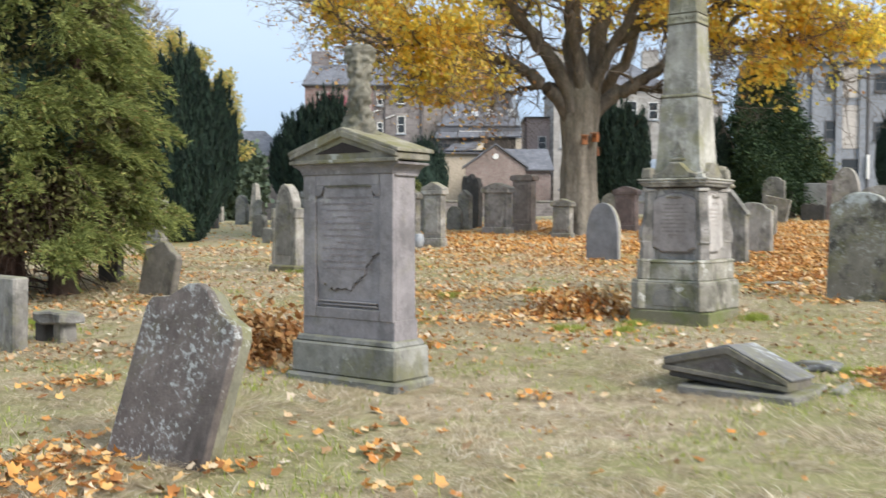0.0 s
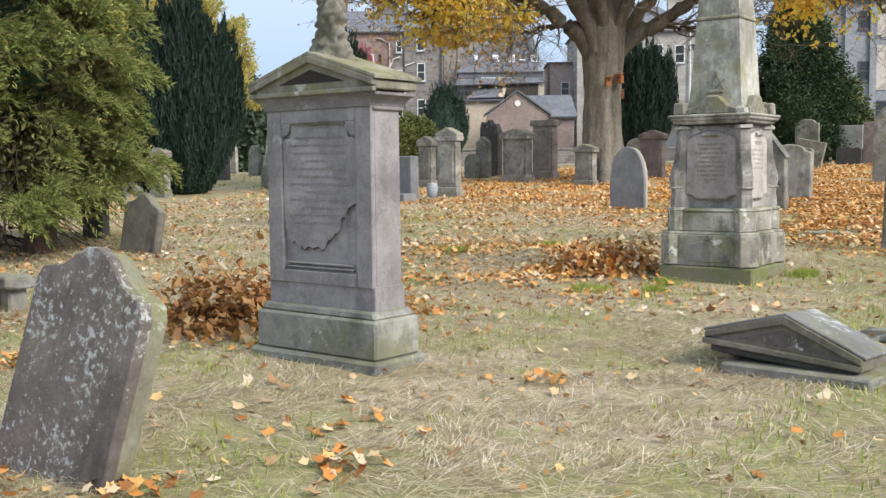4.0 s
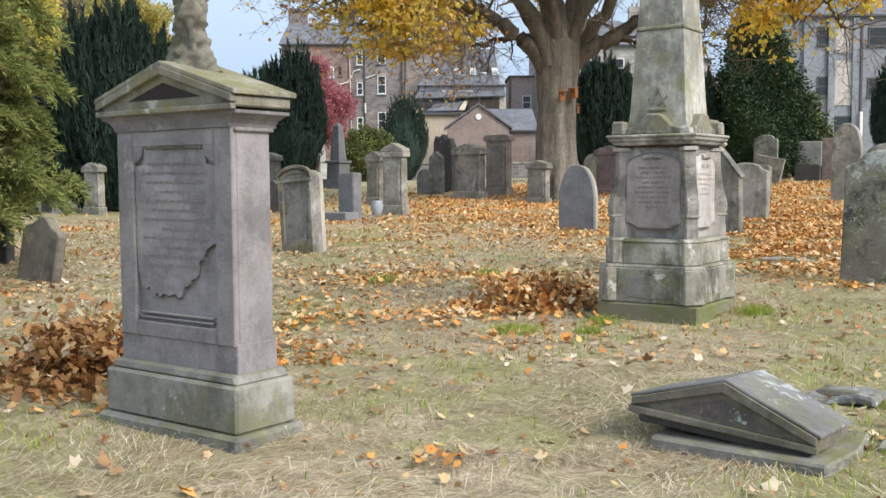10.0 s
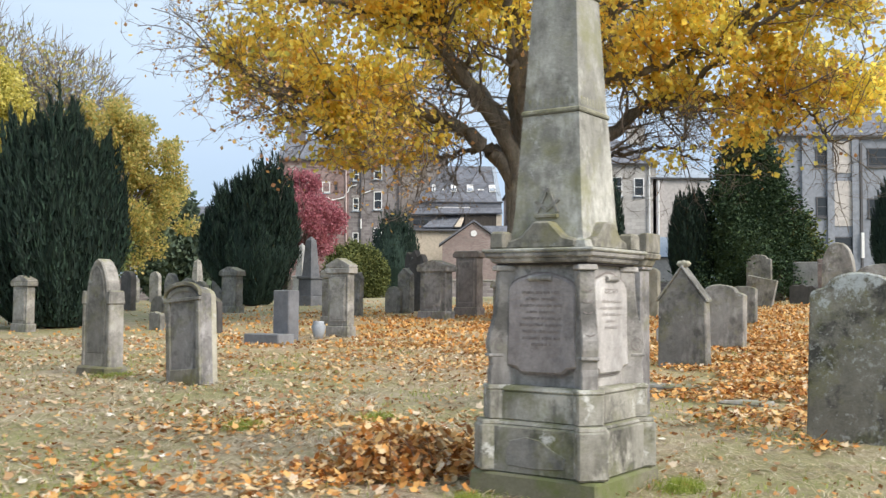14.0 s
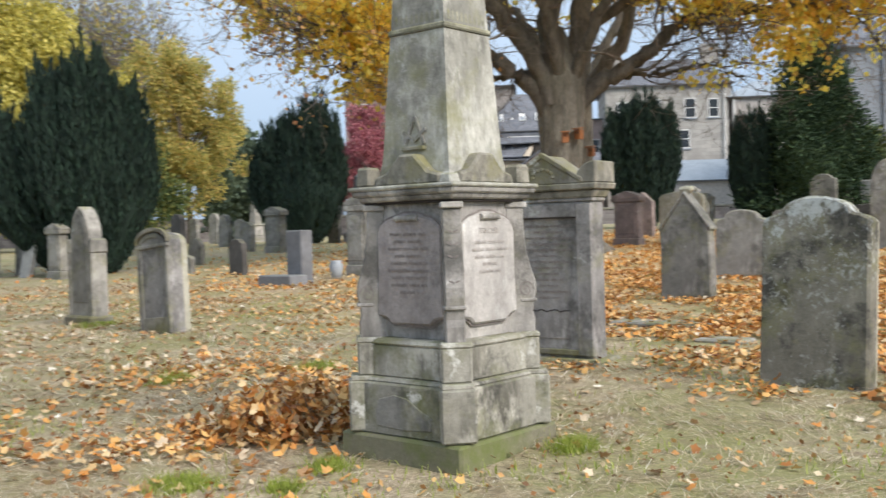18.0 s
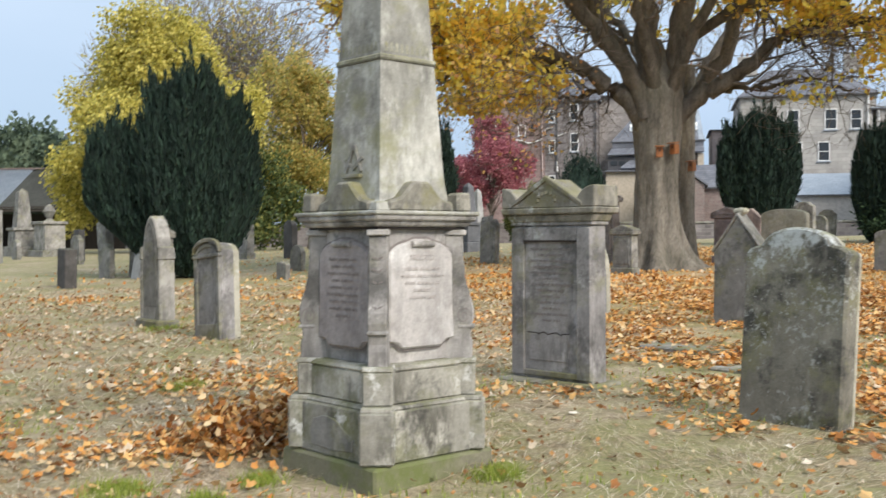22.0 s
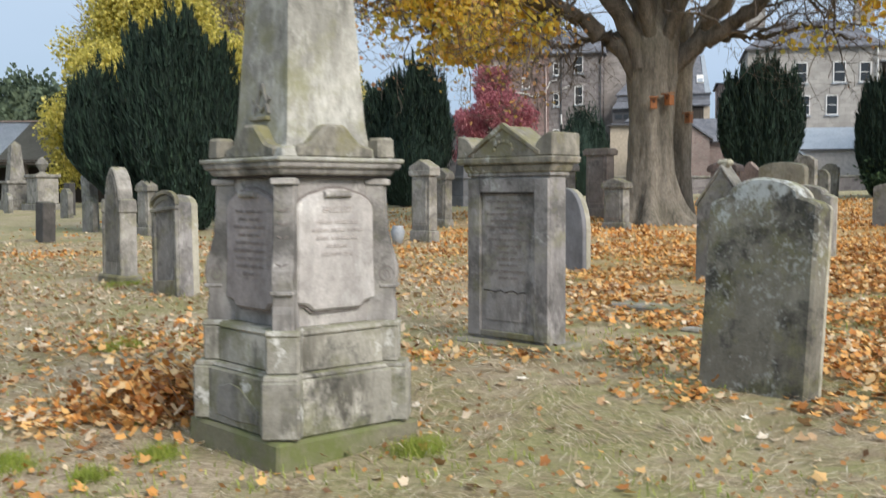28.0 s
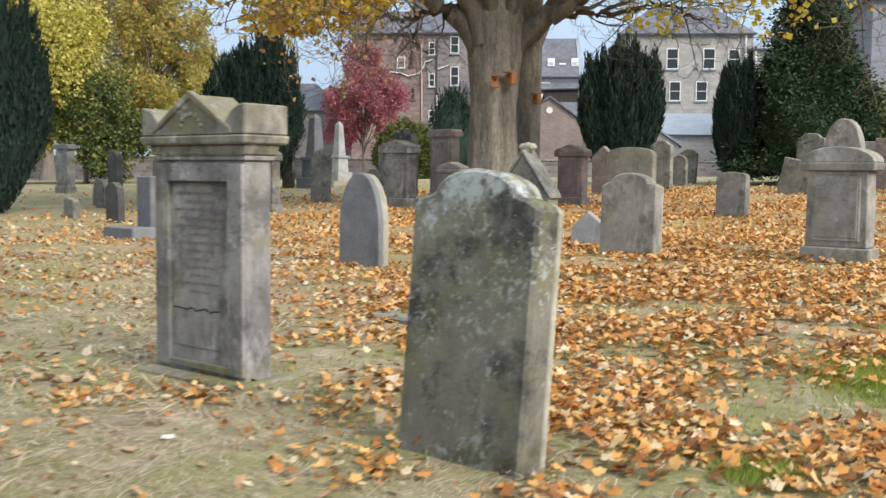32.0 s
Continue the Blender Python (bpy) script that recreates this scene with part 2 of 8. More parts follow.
M_SLATE = stone_mat("blue_grey_slate_stone", (0.135, 0.140, 0.155), (0.236, 0.243, 0.263), 0.05, moss=0.05, streak=0.2, black=0.1)
M_TAN = stone_mat("tan_grey_sandstone", (0.215, 0.205, 0.188), (0.42, 0.402, 0.372), 0.3, moss=0.35, streak=0.5, black=0.45)
M_OLD = stone_mat("old_grey_brown_stone", (0.150, 0.145, 0.135), (0.33, 0.320, 0.302), 0.3, moss=0.38, streak=0.5, black=0.55)
M_RED = stone_mat("reddish_sandstone", (0.188, 0.148, 0.142), (0.335, 0.268, 0.258), 0.2, moss=0.15, black=0.35)
M_PINKOLD = stone_mat("pinkish_brown_sandstone", (0.225, 0.19, 0.178), (0.40, 0.352, 0.332), 0.2, moss=0.22, black=0.35)
M_BLACK = stone_mat("black_stained_stone", (0.046, 0.044, 0.044), (0.111, 0.104, 0.101), 0.12, moss=0.1)
M_PALE = stone_mat("pale_grey_granite", (0.27, 0.27, 0.268), (0.44, 0.44, 0.435), 0.1, moss=0.06, streak=0.3, black=0.2)
M_GRANITE = stone_mat("dark_grey_granite", (0.111, 0.114, 0.127), (0.208, 0.215, 0.234), 0.05, moss=0.03, streak=0.1, black=0.1)


def cut_mat(name, colour):
    m, t, b = nodes_of(name)
    n = add_noise(t, 30, 3)
    r = add_ramp(t, n.outputs["Fac"], [(0.3, tuple(c * 0.7 for c in colour)), (0.7, tuple(c * 1.2 for c in colour))])
    t.links.new(r.outputs["Color"], b.inputs["Base Color"])
    b.inputs["Roughness"].default_value = 0.95
    return m


M_CUT = cut_mat("worn_lettering_and_shade_line", (0.215, 0.19, 0.182))
M_CUTFAINT = cut_mat("faint_cut_lettering", (0.262, 0.232, 0.240))
M_CUTPALE = cut_mat("worn_pale_lettering", (0.42, 0.385, 0.37))
M_CUTGREEN = cut_mat("dark_green_carved_line", (0.11, 0.105, 0.075))
M_CRACKSHADE = cut_mat("dark_crack_and_shade", (0.035, 0.028, 0.026))


def leaf_mat(name, stops, gloss=0.55, through=0.35, drift=0.0):
    """Leaves: one colour an island out of a ramp, partly letting light through."""
    m, t, b = nodes_of(name)
    g = t.nodes.new("ShaderNodeNewGeometry")
    r = add_ramp(t, g.outputs["Random Per Island"], stops)
    n = add_noise(t, 9.0, 2.0)
    v = add_ramp(t, n.outputs["Fac"], [(0.3, grey(0.75)), (0.7, grey(1.2))])
    col = add_mix(t, 1.0, r.outputs["Color"], v.outputs["Color"], "MULTIPLY")
    if drift:
        # whole boughs turn rusty, others are still greenish
        far = add_noise(t, 0.33, 3.0, 0.6)
        hue = add_ramp(t, far.outputs["Fac"], [(0.36, (0.92, 1.0, 0.85)), (0.47, (1.0, 1.0, 1.0)), (0.62, (1.0, 0.92, 1.0))]).outputs["Color"]
        col = add_mix(t, drift, col, add_mix(t, 1.0, col, hue, "MULTIPLY"))
    t.links.new(col, b.inputs["Base Color"])
    b.inputs["Roughness"].default_value = gloss
    if through > 0:
        tr = t.nodes.new("ShaderNodeBsdfTranslucent")
        mx = t.nodes.new("ShaderNodeMixShader")
        mx.inputs["Fac"].default_value = through
        t.links.new(col, tr.inputs["Color"])
        t.links.new(b.outputs["BSDF"], mx.inputs[1])
        t.links.new(tr.outputs["BSDF"], mx.inputs[2])
        t.links.new(mx.outputs["Shader"], t.nodes["Material Output"].inputs["Surface"])
    return m


M_MAPLE = leaf_mat("yellow_maple_leaf", [(0.0, (0.66, 0.38, 0.10)), (0.10, (0.88, 0.60, 0.11)), (0.30, (0.95, 0.73, 0.14)), (0.65, (0.97, 0.83, 0.20)), (0.88, (0.88, 0.78, 0.20)), (1.0, (0.55, 0.58, 0.15))], 0.5, 0.74, drift=0.6)
M_RUSTY = leaf_mat("rusty_thin_maple_leaf", [(0.0, (0.42, 0.20, 0.10)), (0.4, (0.62, 0.36, 0.15)), (0.8, (0.78, 0.52, 0.16)), (1.0, (0.85, 0.66, 0.20))], 0.6, 0.5)
M_LITTER = leaf_mat("fallen_maple_leaf", [(0.0, (0.18, 0.075, 0.028)), (0.18, (0.45, 0.175, 0.037)), (0.42, (0.63, 0.30, 0.075)), (0.66, (0.69, 0.42, 0.15)), (0.92, (0.63, 0.48, 0.28)), (1.0, (0.70, 0.58, 0.43))], 0.7, 0.12)
M_BRUSH = leaf_mat("withered_brown_leaf", [(0.0, (0.18, 0.09, 0.04)), (0.3, (0.40, 0.19, 0.065)), (0.7, (0.56, 0.31, 0.11)), (0.93, (0.62, 0.44, 0.20)), (1.0, (0.74, 0.64, 0.48))], 0.6, 0.2)
M_TANLEAF = leaf_mat("bleached_tan_leaf", [(0.0, (0.26, 0.14, 0.07)), (0.3, (0.46, 0.28, 0.14)), (0.7, (0.60, 0.43, 0.26)), (0.9, (0.74, 0.62, 0.46)), (1.0, (0.88, 0.83, 0.74))], 0.65, 0.15)
M_YEW = leaf_mat("dark_yew_needle", [(0.0, (0.006, 0.016, 0.012)), (0.6, (0.016, 0.038, 0.027)), (1.0, (0.030, 0.064, 0.040))], 0.9, 0.0)
M_YEWIN = leaf_mat("painted_shade_inner_spray", [(0.0, (0.06, 0.045, 0.022)), (0.5, (0.10, 0.105, 0.035)), (1.0, (0.17, 0.17, 0.055))], 0.8, 0.1)
M_CYPRESS = leaf_mat("yellow_green_cypress_spray", [(0.0, (0.105, 0.14, 0.042)), (0.45, (0.205, 0.25, 0.075)), (0.86, (0.32, 0.355, 0.11)), (0.95, (0.43, 0.43, 0.14)), (1.0, (0.30, 0.16, 0.08))], 0.85, 0.35)
M_GREENCON = leaf_mat("deep_green_conifer_spray", [(0.0, (0.014, 0.034, 0.017)), (0.6, (0.034, 0.070, 0.028)), (1.0, (0.065, 0.105, 0.038))], 0.9, 0.05)
M_WILLOW = leaf_mat("lemon_yellow_leaf", [(0.0, (0.26, 0.25, 0.055)), (0.3, (0.47, 0.43, 0.09)), (0.7, (0.67, 0.58, 0.14)), (1.0, (0.78, 0.68, 0.21))], 0.6, 0.4)
M_AMBER = leaf_mat("amber_autumn_leaf", [(0.0, (0.26, 0.29, 0.10)), (0.35, (0.48, 0.45, 0.15)), (0.75, (0.74, 0.62, 0.22)), (1.0, (0.70, 0.48, 0.18))], 0.6, 0.62)
M_CRIMSON = leaf_mat("crimson_leaf", [(0.0, (0.30, 0.085, 0.115)), (0.5, (0.48, 0.165, 0.205)), (1.0, (0.60, 0.29, 0.31))], 0.6, 0.4)
M_BUSH = leaf_mat("mid_green_leaf", [(0.0, (0.045, 0.066, 0.018)), (0.6, (0.11, 0.13, 0.035)), (1.0, (0.19, 0.20, 0.055))], 0.85, 0.1)
M_MIDLEAF = leaf_mat("turning_green_leaf", [(0.0, (0.05, 0.085, 0.03)), (0.5, (0.11, 0.15, 0.045)), (0.85, (0.20, 0.22, 0.06)), (1.0, (0.38, 0.33, 0.08))], 0.7, 0.3)
M_FARGREEN = leaf_mat("dull_green_leaf", [(0.0, (0.05, 0.08, 0.06)), (1.0, (0.12, 0.165, 0.10))], 0.8, 0.1)
M_STRAW = leaf_mat("dry_straw_blade", [(0.0, (0.20, 0.15, 0.10)), (0.25, (0.43, 0.34, 0.215)), (0.65, (0.65, 0.55, 0.385)), (0.92, (0.79, 0.71, 0.54)), (1.0, (0.90, 0.86, 0.76))], 0.6, 0.2)
M_GRASS = leaf_mat("green_grass_blade", [(0.0, (0.20, 0.27, 0.04)), (0.6, (0.34, 0.42, 0.07)), (1.0, (0.48, 0.50, 0.14))], 0.6, 0.45)


def bark_mat(name, dark, light, scale=5.0):
    m, t, b = nodes_of(name)
    n = add_noise(t, scale, 6, 0.7, stretch=(1, 1, 0.22))
    f = add_noise(t, scale * 7, 4, 0.7, stretch=(1, 1, 0.4))
    g = add_noise(t, 1.1, 3, 0.6)
    c = add_ramp(t, n.outputs["Fac"], [(0.32, dark), (0.68, light)]).outputs["Color"]
    c = add_mix(t, 1.0, c, add_ramp(t, f.outputs["Fac"], [(0.3, grey(0.6)), (0.7, grey(1.2))]).outputs["Color"], "MULTIPLY")
    c = add_mix(t, add_ramp(t, g.outputs["Fac"], [(0.5, grey(0)), (0.75, grey(0.5))]).outputs["Color"], c, (0.115, 0.11, 0.075))
    t.links.new(c, b.inputs["Base Color"])
    b.inputs["Roughness"].default_value = 0.95
    add_bump(t, b, add_mix(t, 0.4, n.outputs["Color"], f.outputs["Color"]), 1.0, 0.09)
    return m


M_BARK = bark_mat("grey_brown_bark", (0.070, 0.062, 0.050), (0.32, 0.29, 0.245), 3.2)
M_LIMB = bark_mat("dark_limb_bark", (0.065, 0.056, 0.047), (0.24, 0.208, 0.175), 5.0)
M_TWIG = bark_mat("dark_twig_bark", (0.12, 0.098, 0.082), (0.25, 0.212, 0.182), 8.0)
M_BARE = bark_mat("pale_grey_twig", (0.19, 0.165, 0.15), (0.30, 0.265, 0.24), 8.0)
M_REDBARK = bark_mat("red_brown_bark", (0.045, 0.025, 0.018), (0.13, 0.075, 0.055), 9.0)


def plain_mat(name, a, b_, scale, rough=0.8, metal=0.0, bump=0.0, stretch=(1, 1, 1)):
    m, t, b = nodes_of(name)
    n = add_noise(t, scale, 5, 0.65, stretch=stretch)
    f = add_noise(t, scale * 9, 3, 0.6, stretch=stretch)
    c = add_ramp(t, n.outputs["Fac"], [(0.3, a), (0.7, b_)]).outputs["Color"]
    c = add_mix(t, 1.0, c, add_ramp(t, f.outputs["Fac"], [(0.3, grey(0.8)), (0.7, grey(1.12))]).outputs["Color"], "MULTIPLY")
    t.links.new(c, b.inputs["Base Color"])
    b.inputs["Roughness"].default_value, b.inputs["Metallic"].default_value = rough, metal
    if bump:
        add_bump(t, b, n.outputs["Fac"], bump, 0.02)
    return m


def masonry_mat(name, cols, w=0.5, h=0.22, mortar=(0.30, 0.28, 0.26)):
    m, t, b = nodes_of(name)
    co = t.nodes.new("ShaderNodeTexCoord")
    mp = t.nodes.new("ShaderNodeMapping")
    mp.inputs["Rotation"].default_value = (radians(90), 0, 0)
    br = t.nodes.new("ShaderNodeTexBrick")
    br.inputs["Color1"].default_value, br.inputs["Color2"].default_value = (*cols[0], 1), (*cols[1], 1)
    br.inputs["Mortar"].default_value = (*mortar, 1)
    br.inputs["Scale"].default_value, br.inputs["Brick Width"].default_value, br.inputs["Row Height"].default_value = 1.0, w, h
    br.inputs["Mortar Size"].default_value, br.inputs["Bias"].default_value = 0.012, 0.0
    t.links.new(co.outputs["Object"], mp.inputs["Vector"])
    t.links.new(mp.outputs["Vector"], br.inputs["Vector"])
    n = add_noise(t, 0.5, 5, 0.7)
    c = add_mix(t, 1.0, br.outputs["Color"], add_ramp(t, n.outputs["Fac"], [(0.3, grey(0.72)), (0.7, grey(1.2))]).outputs["Color"], "MULTIPLY")
    t.links.new(c, b.inputs["Base Color"])
    b.inputs["Roughness"].default_value = 0.95
    return m


M_TENEMENT = masonry_mat("grey_brown_rubble_masonry", ((0.15, 0.132, 0.136), (0.255, 0.235, 0.238)), 0.55, 0.28)
M_CREAMWALL = masonry_mat("cream_ashlar", ((0.36, 0.345, 0.325), (0.45, 0.432, 0.41)), 0.9, 0.36, (0.31, 0.295, 0.275))
M_RUST = masonry_mat("dull_purple_brick", ((0.215, 0.15, 0.14), (0.31, 0.225, 0.21)), 0.24, 0.08)
M_REDRUBBLE = masonry_mat("red_brown_rubble_masonry", ((0.20, 0.135, 0.128), (0.32, 0.225, 0.215)), 0.5, 0.26)
M_MARGIN = masonry_mat("pale_dressed_rubble", ((0.27, 0.245, 0.235), (0.37, 0.34, 0.325)), 0.6, 0.3)
M_PINKHARL = plain_mat("pinkish_render", (0.42, 0.335, 0.315), (0.50, 0.41, 0.385), 0.5, 0.9)
M_HARL = plain_mat("grey_rendered_wall", (0.215, 0.235, 0.275), (0.275, 0.297, 0.34), 0.4, 0.9)
M_HARLPALE = plain_mat("pale_rendered_panel", (0.45, 0.42, 0.40), (0.52, 0.49, 0.47), 0.4, 0.9)
M_BUFF = plain_mat("buff_render", (0.44, 0.38, 0.30), (0.54, 0.47, 0.38), 0.5, 0.9)
# slates lightened, the haze of distance put into their colour
M_SLATES = masonry_mat("blue_grey_roof_slates", ((0.135, 0.145, 0.172), (0.19, 0.20, 0.23)), 0.32, 0.2, (0.11, 0.115, 0.13))
M_LEAD = plain_mat("pale_lead_flashing", (0.28, 0.33, 0.39), (0.37, 0.42, 0.48), 0.8, 0.5)
M_WHITE = plain_mat("white_window_paint", (0.74, 0.74, 0.73), (0.82, 0.82, 0.81), 2.0, 0.5)
M_SKYLIGHT = plain_mat("bright_skylight_pane", (0.50, 0.54, 0.58), (0.60, 0.64, 0.68), 0.5, 0.15)
M_PINKPIPE = plain_mat("pink_painted_pipe", (0.42, 0.33, 0.31), (0.50, 0.40, 0.38), 3.0, 0.6)
M_TIMBER = plain_mat("brown_window_paint", (0.14, 0.085, 0.07), (0.20, 0.12, 0.10), 3.0, 0.6)
M_PIPE = plain_mat("dark_iron_pipe", (0.06, 0.06, 0.065), (0.10, 0.10, 0.11), 3.0, 0.6)
M_SHED = plain_mat("weathered_dark_boards_and_shade", (0.035, 0.030, 0.026), (0.075, 0.062, 0.052), 1.5, 0.9, stretch=(6, 6, 0.5))
M_SHEDROOF = plain_mat("grey_green_sheet_roof", (0.085, 0.088, 0.075), (0.135, 0.135, 0.12), 0.6, 0.8)
M_BOXWOOD = plain_mat("orange_stained_wood", (0.22, 0.075, 0.022), (0.36, 0.14, 0.045), 6.0, 0.6)
M_POT = plain_mat("grey_blue_stoneware", (0.27, 0.30, 0.34), (0.38, 0.41, 0.45), 6.0, 0.4)
m_glass, gt_, gb_ = nodes_of("dark_window_glass")
gb_.inputs["Base Color"].default_value = (0.03, 0.035, 0.04, 1)
gb_.inputs["Roughness"].default_value = 0.08
M_PANE = m_glass


def ground_mat():
    """Hay-strewn turf: straw, green moss and worn soil at several scales, with leaf mould under the maple."""
    m, t, b = nodes_of("hay_strewn_turf")
    a = add_noise(t, 0.55, 5, 0.6)
    c = add_noise(t, 2.6, 6, 0.7)
    f = add_noise(t, 38.0, 4, 0.75)
    warp = add_noise(t, 0.9, 3, 0.6)
    co2 = t.nodes.new("ShaderNodeTexCoord")
    wv = t.nodes.new("ShaderNodeVectorMath")
    wv.operation = "MULTIPLY_ADD"
    wv.inputs[1].default_value = (1.6, 1.6, 1.6)
    t.links.new(warp.outputs["Color"], wv.inputs[0])
    t.links.new(co2.outputs["Object"], wv.inputs[2])
    fibres = []
    for turn, stretch in ((25, (9, 70, 1)), (-50, (80, 8, 1))):
        mp2 = t.nodes.new("ShaderNodeMapping")
        mp2.inputs["Rotation"].default_value, mp2.inputs["Scale"].default_value = (0, 0, radians(turn)), stretch
        fn = t.nodes.new("ShaderNodeTexNoise")
        fn.inputs["Scale"].default_value, fn.inputs["Detail"].default_value, fn.inputs["Roughness"].default_value = 1.0, 3.0, 0.7
        t.links.new(wv.outputs["Vector"], mp2.inputs["Vector"])
        t.links.new(mp2.outputs["Vector"], fn.inputs["Vector"])
        fibres.append(fn.outputs["Color"])
    hay = add_mix(t, 0.5, fibres[0], fibres[1])
    straw = add_ramp(t, hay, [(0.38, (0.12, 0.090, 0.064)), (0.49, (0.365, 0.292, 0.204)), (0.60, (0.665, 0.56, 0.425))]).outputs["Color"]
    green = add_ramp(t, f.outputs["Fac"], [(0.3, (0.10, 0.12, 0.03)), (0.7, (0.33, 0.335, 0.115))]).outputs["Color"]
    fac = add_ramp(t, add_mix(t, 0.5, a.outputs["Color"], c.outputs["Color"]), [(0.43, grey(0.06)), (0.54, grey(0.76))]).outputs["Color"]
    col = add_mix(t, fac, straw, green)
    soil = add_ramp(t, add_noise(t, 5.5, 5, 0.7).outputs["Fac"], [(0.50, grey(0)), (0.66, grey(0.62))]).outputs["Color"]
    col = add_mix(t, soil, col, (0.19, 0.14, 0.09))
    # leaf mould, thickest round the foot of the maple
    co = t.nodes.new("ShaderNodeTexCoord")
    mp = t.nodes.new("ShaderNodeMapping")
    mp.vector_type = "TEXTURE"
    mp.inputs["Location"].default_value, mp.inputs["Scale"].default_value = (6.5, 30.0, 0.9), (13.0, 15.0, 60.0)
    gr = t.nodes.new("ShaderNodeTexGradient")
    gr.gradient_type = "SPHERICAL"
    t.links.new(co.outputs["Object"], mp.inputs["Vector"])
    t.links.new(mp.outputs["Vector"], gr.inputs["Vector"])
    vo = t.nodes.new("ShaderNodeTexVoronoi")
    vo.inputs["Scale"].default_value = 11.0
    t.links.new(co.outputs["Object"], vo.inputs["Vector"])
    sep = t.nodes.new("ShaderNodeSeparateColor")
    t.links.new(vo.outputs["Color"], sep.inputs["Color"])
    mould = add_ramp(t, sep.outputs["Red"], [(0.0, (0.22, 0.11, 0.045)), (0.4, (0.46, 0.23, 0.06)), (0.7, (0.58, 0.35, 0.11)), (1.0, (0.66, 0.50, 0.27))]).outputs["Color"]
    near = add_ramp(t, gr.outputs["Fac"], [(0.0, grey(0)), (0.4, grey(0.40)), (0.75, grey(0.62))]).outputs["Color"]
    patch = add_ramp(t, c.outputs["Fac"], [(0.36, grey(0.35)), (0.56, grey(1))]).outputs["Color"]
    col = add_mix(t, add_mix(t, 1.0, near, patch, "MULTIPLY"), col, mould)
    t.links.new(col, b.inputs["Base Color"])
    b.inputs["Roughness"].default_value = 1.0
    add_bump(t, b, add_mix(t, 0.5, f.outputs["Color"], hay), 0.9, 0.035)
    return m


M_GROUND = ground_mat()


# ---- mesh helpers ----
def mesh_of(name, bm):
    bm.normal_update()
    me = bpy.data.meshes.new(name)
    bm.to_mesh(me)
    bm.free()
    return me


def part(name, bm, material, parent=None, label="", smooth=False, at=None):
    me = mesh_of(name, bm)
    me.materials.append(material)
    if smooth:
        me.polygons.foreach_set("use_smooth", [True] * len(me.polygons))
    ob = new(name, me)
    if parent is not None:
        ob.parent = parent
    if at is not None:
        ob.matrix_basis = at
    if label:
        ob["label"] = label
    return ob


def raw_mesh(name, verts, faces, material, parent=None, smooth=False):
    """verts (n,3) and faces (m,k) as arrays, all faces with k corners."""
    verts, faces = np.asarray(verts, dtype=np.float32), np.asarray(faces, dtype=np.int32)
    me = bpy.data.meshes.new(name)
    m, k = faces.shape
    me.vertices.add(len(verts))
    me.vertices.foreach_set("co", verts.ravel())
    me.loops.add(m * k)
    me.loops.foreach_set("vertex_index", faces.ravel())
    me.polygons.add(m)
    me.polygons.foreach_set("loop_start", np.arange(0, m * k, k, dtype=np.int32))
    me.polygons.foreach_set("loop_total", np.full(m, k, dtype=np.int32))
    me.update(calc_edges=True)
    if smooth:
        me.polygons.foreach_set("use_smooth", [True] * m)
    me.materials.append(material)
    ob = new(name, me)
    if parent is not None:
        ob.parent = parent
    return ob


def empty(name, m, label, category, group="", kind=""):
    ob = new(name)
    ob.empty_display_size = 0.1
    ob.matrix_basis = m
    return tagged(ob, label, category, group, kind)


def bevel(bm, width, segments=1):
    bmesh.ops.bevel(bm, geom=list(bm.edges), offset=width, segments=segments, affect="EDGES", profile=0.6, clamp_overlap=True)


def rough_up(bm, amount, scale=6.0, seed=0.0):
    for v in bm.verts:
        v.co += noise.noise_vector(v.co * scale + Vector((seed, seed * 1.7, 0))) * amount


def box(sx, sy, sz, x=0.0, y=0.0, z=0.0, bev=0.008, taper=1.0, cuts=0, wear=0.0):
    """A block with its foot centred at x, y, z; the top narrowed by taper."""
    bm = bmesh.new()
    bmesh.ops.create_cube(bm, size=1)
    for v in bm.verts:
        k = taper if v.co.z > 0 else 1.0
        v.co = Vector((v.co.x * sx * k, v.co.y * sy * k, (v.co.z + 0.5) * sz))
    if bev:
        bevel(bm, bev)
    if cuts:
        bmesh.ops.subdivide_edges(bm, edges=list(bm.edges), cuts=cuts, use_grid_fill=True)
    if wear:
        rough_up(bm, wear, 7.0, x + y)
    bmesh.ops.translate(bm, verts=bm.verts, vec=(x, y, z))
    return bm


def prism(profile, depth, y=0.0, bev=0.008, wear=0.0):
    """An upright outline (x, z), anticlockwise seen from the front, with thickness depth round y."""
    bm = bmesh.new()
    vs = [bm.verts.new((px, y - depth / 2, pz)) for px, pz in profile]
    f = bm.faces.new(vs)
    ext = bmesh.ops.extrude_face_region(bm, geom=[f])
    bmesh.ops.translate(bm, verts=[v for v in ext["geom"] if isinstance(v, bmesh.types.BMVert)], vec=(0, depth, 0))
    bmesh.ops.recalc_face_normals(bm, faces=bm.faces)
    if bev:
        edges = [e for e in bm.edges if abs(e.verts[0].co.y - e.verts[1].co.y) < 1e-6 or e.calc_face_angle(0) > 0.5]
        bmesh.ops.bevel(bm, geom=edges, offset=bev, segments=1, affect="EDGES", clamp_overlap=True)
    if wear:
        rough_up(bm, wear, 5.0, depth * 37)
    return bm


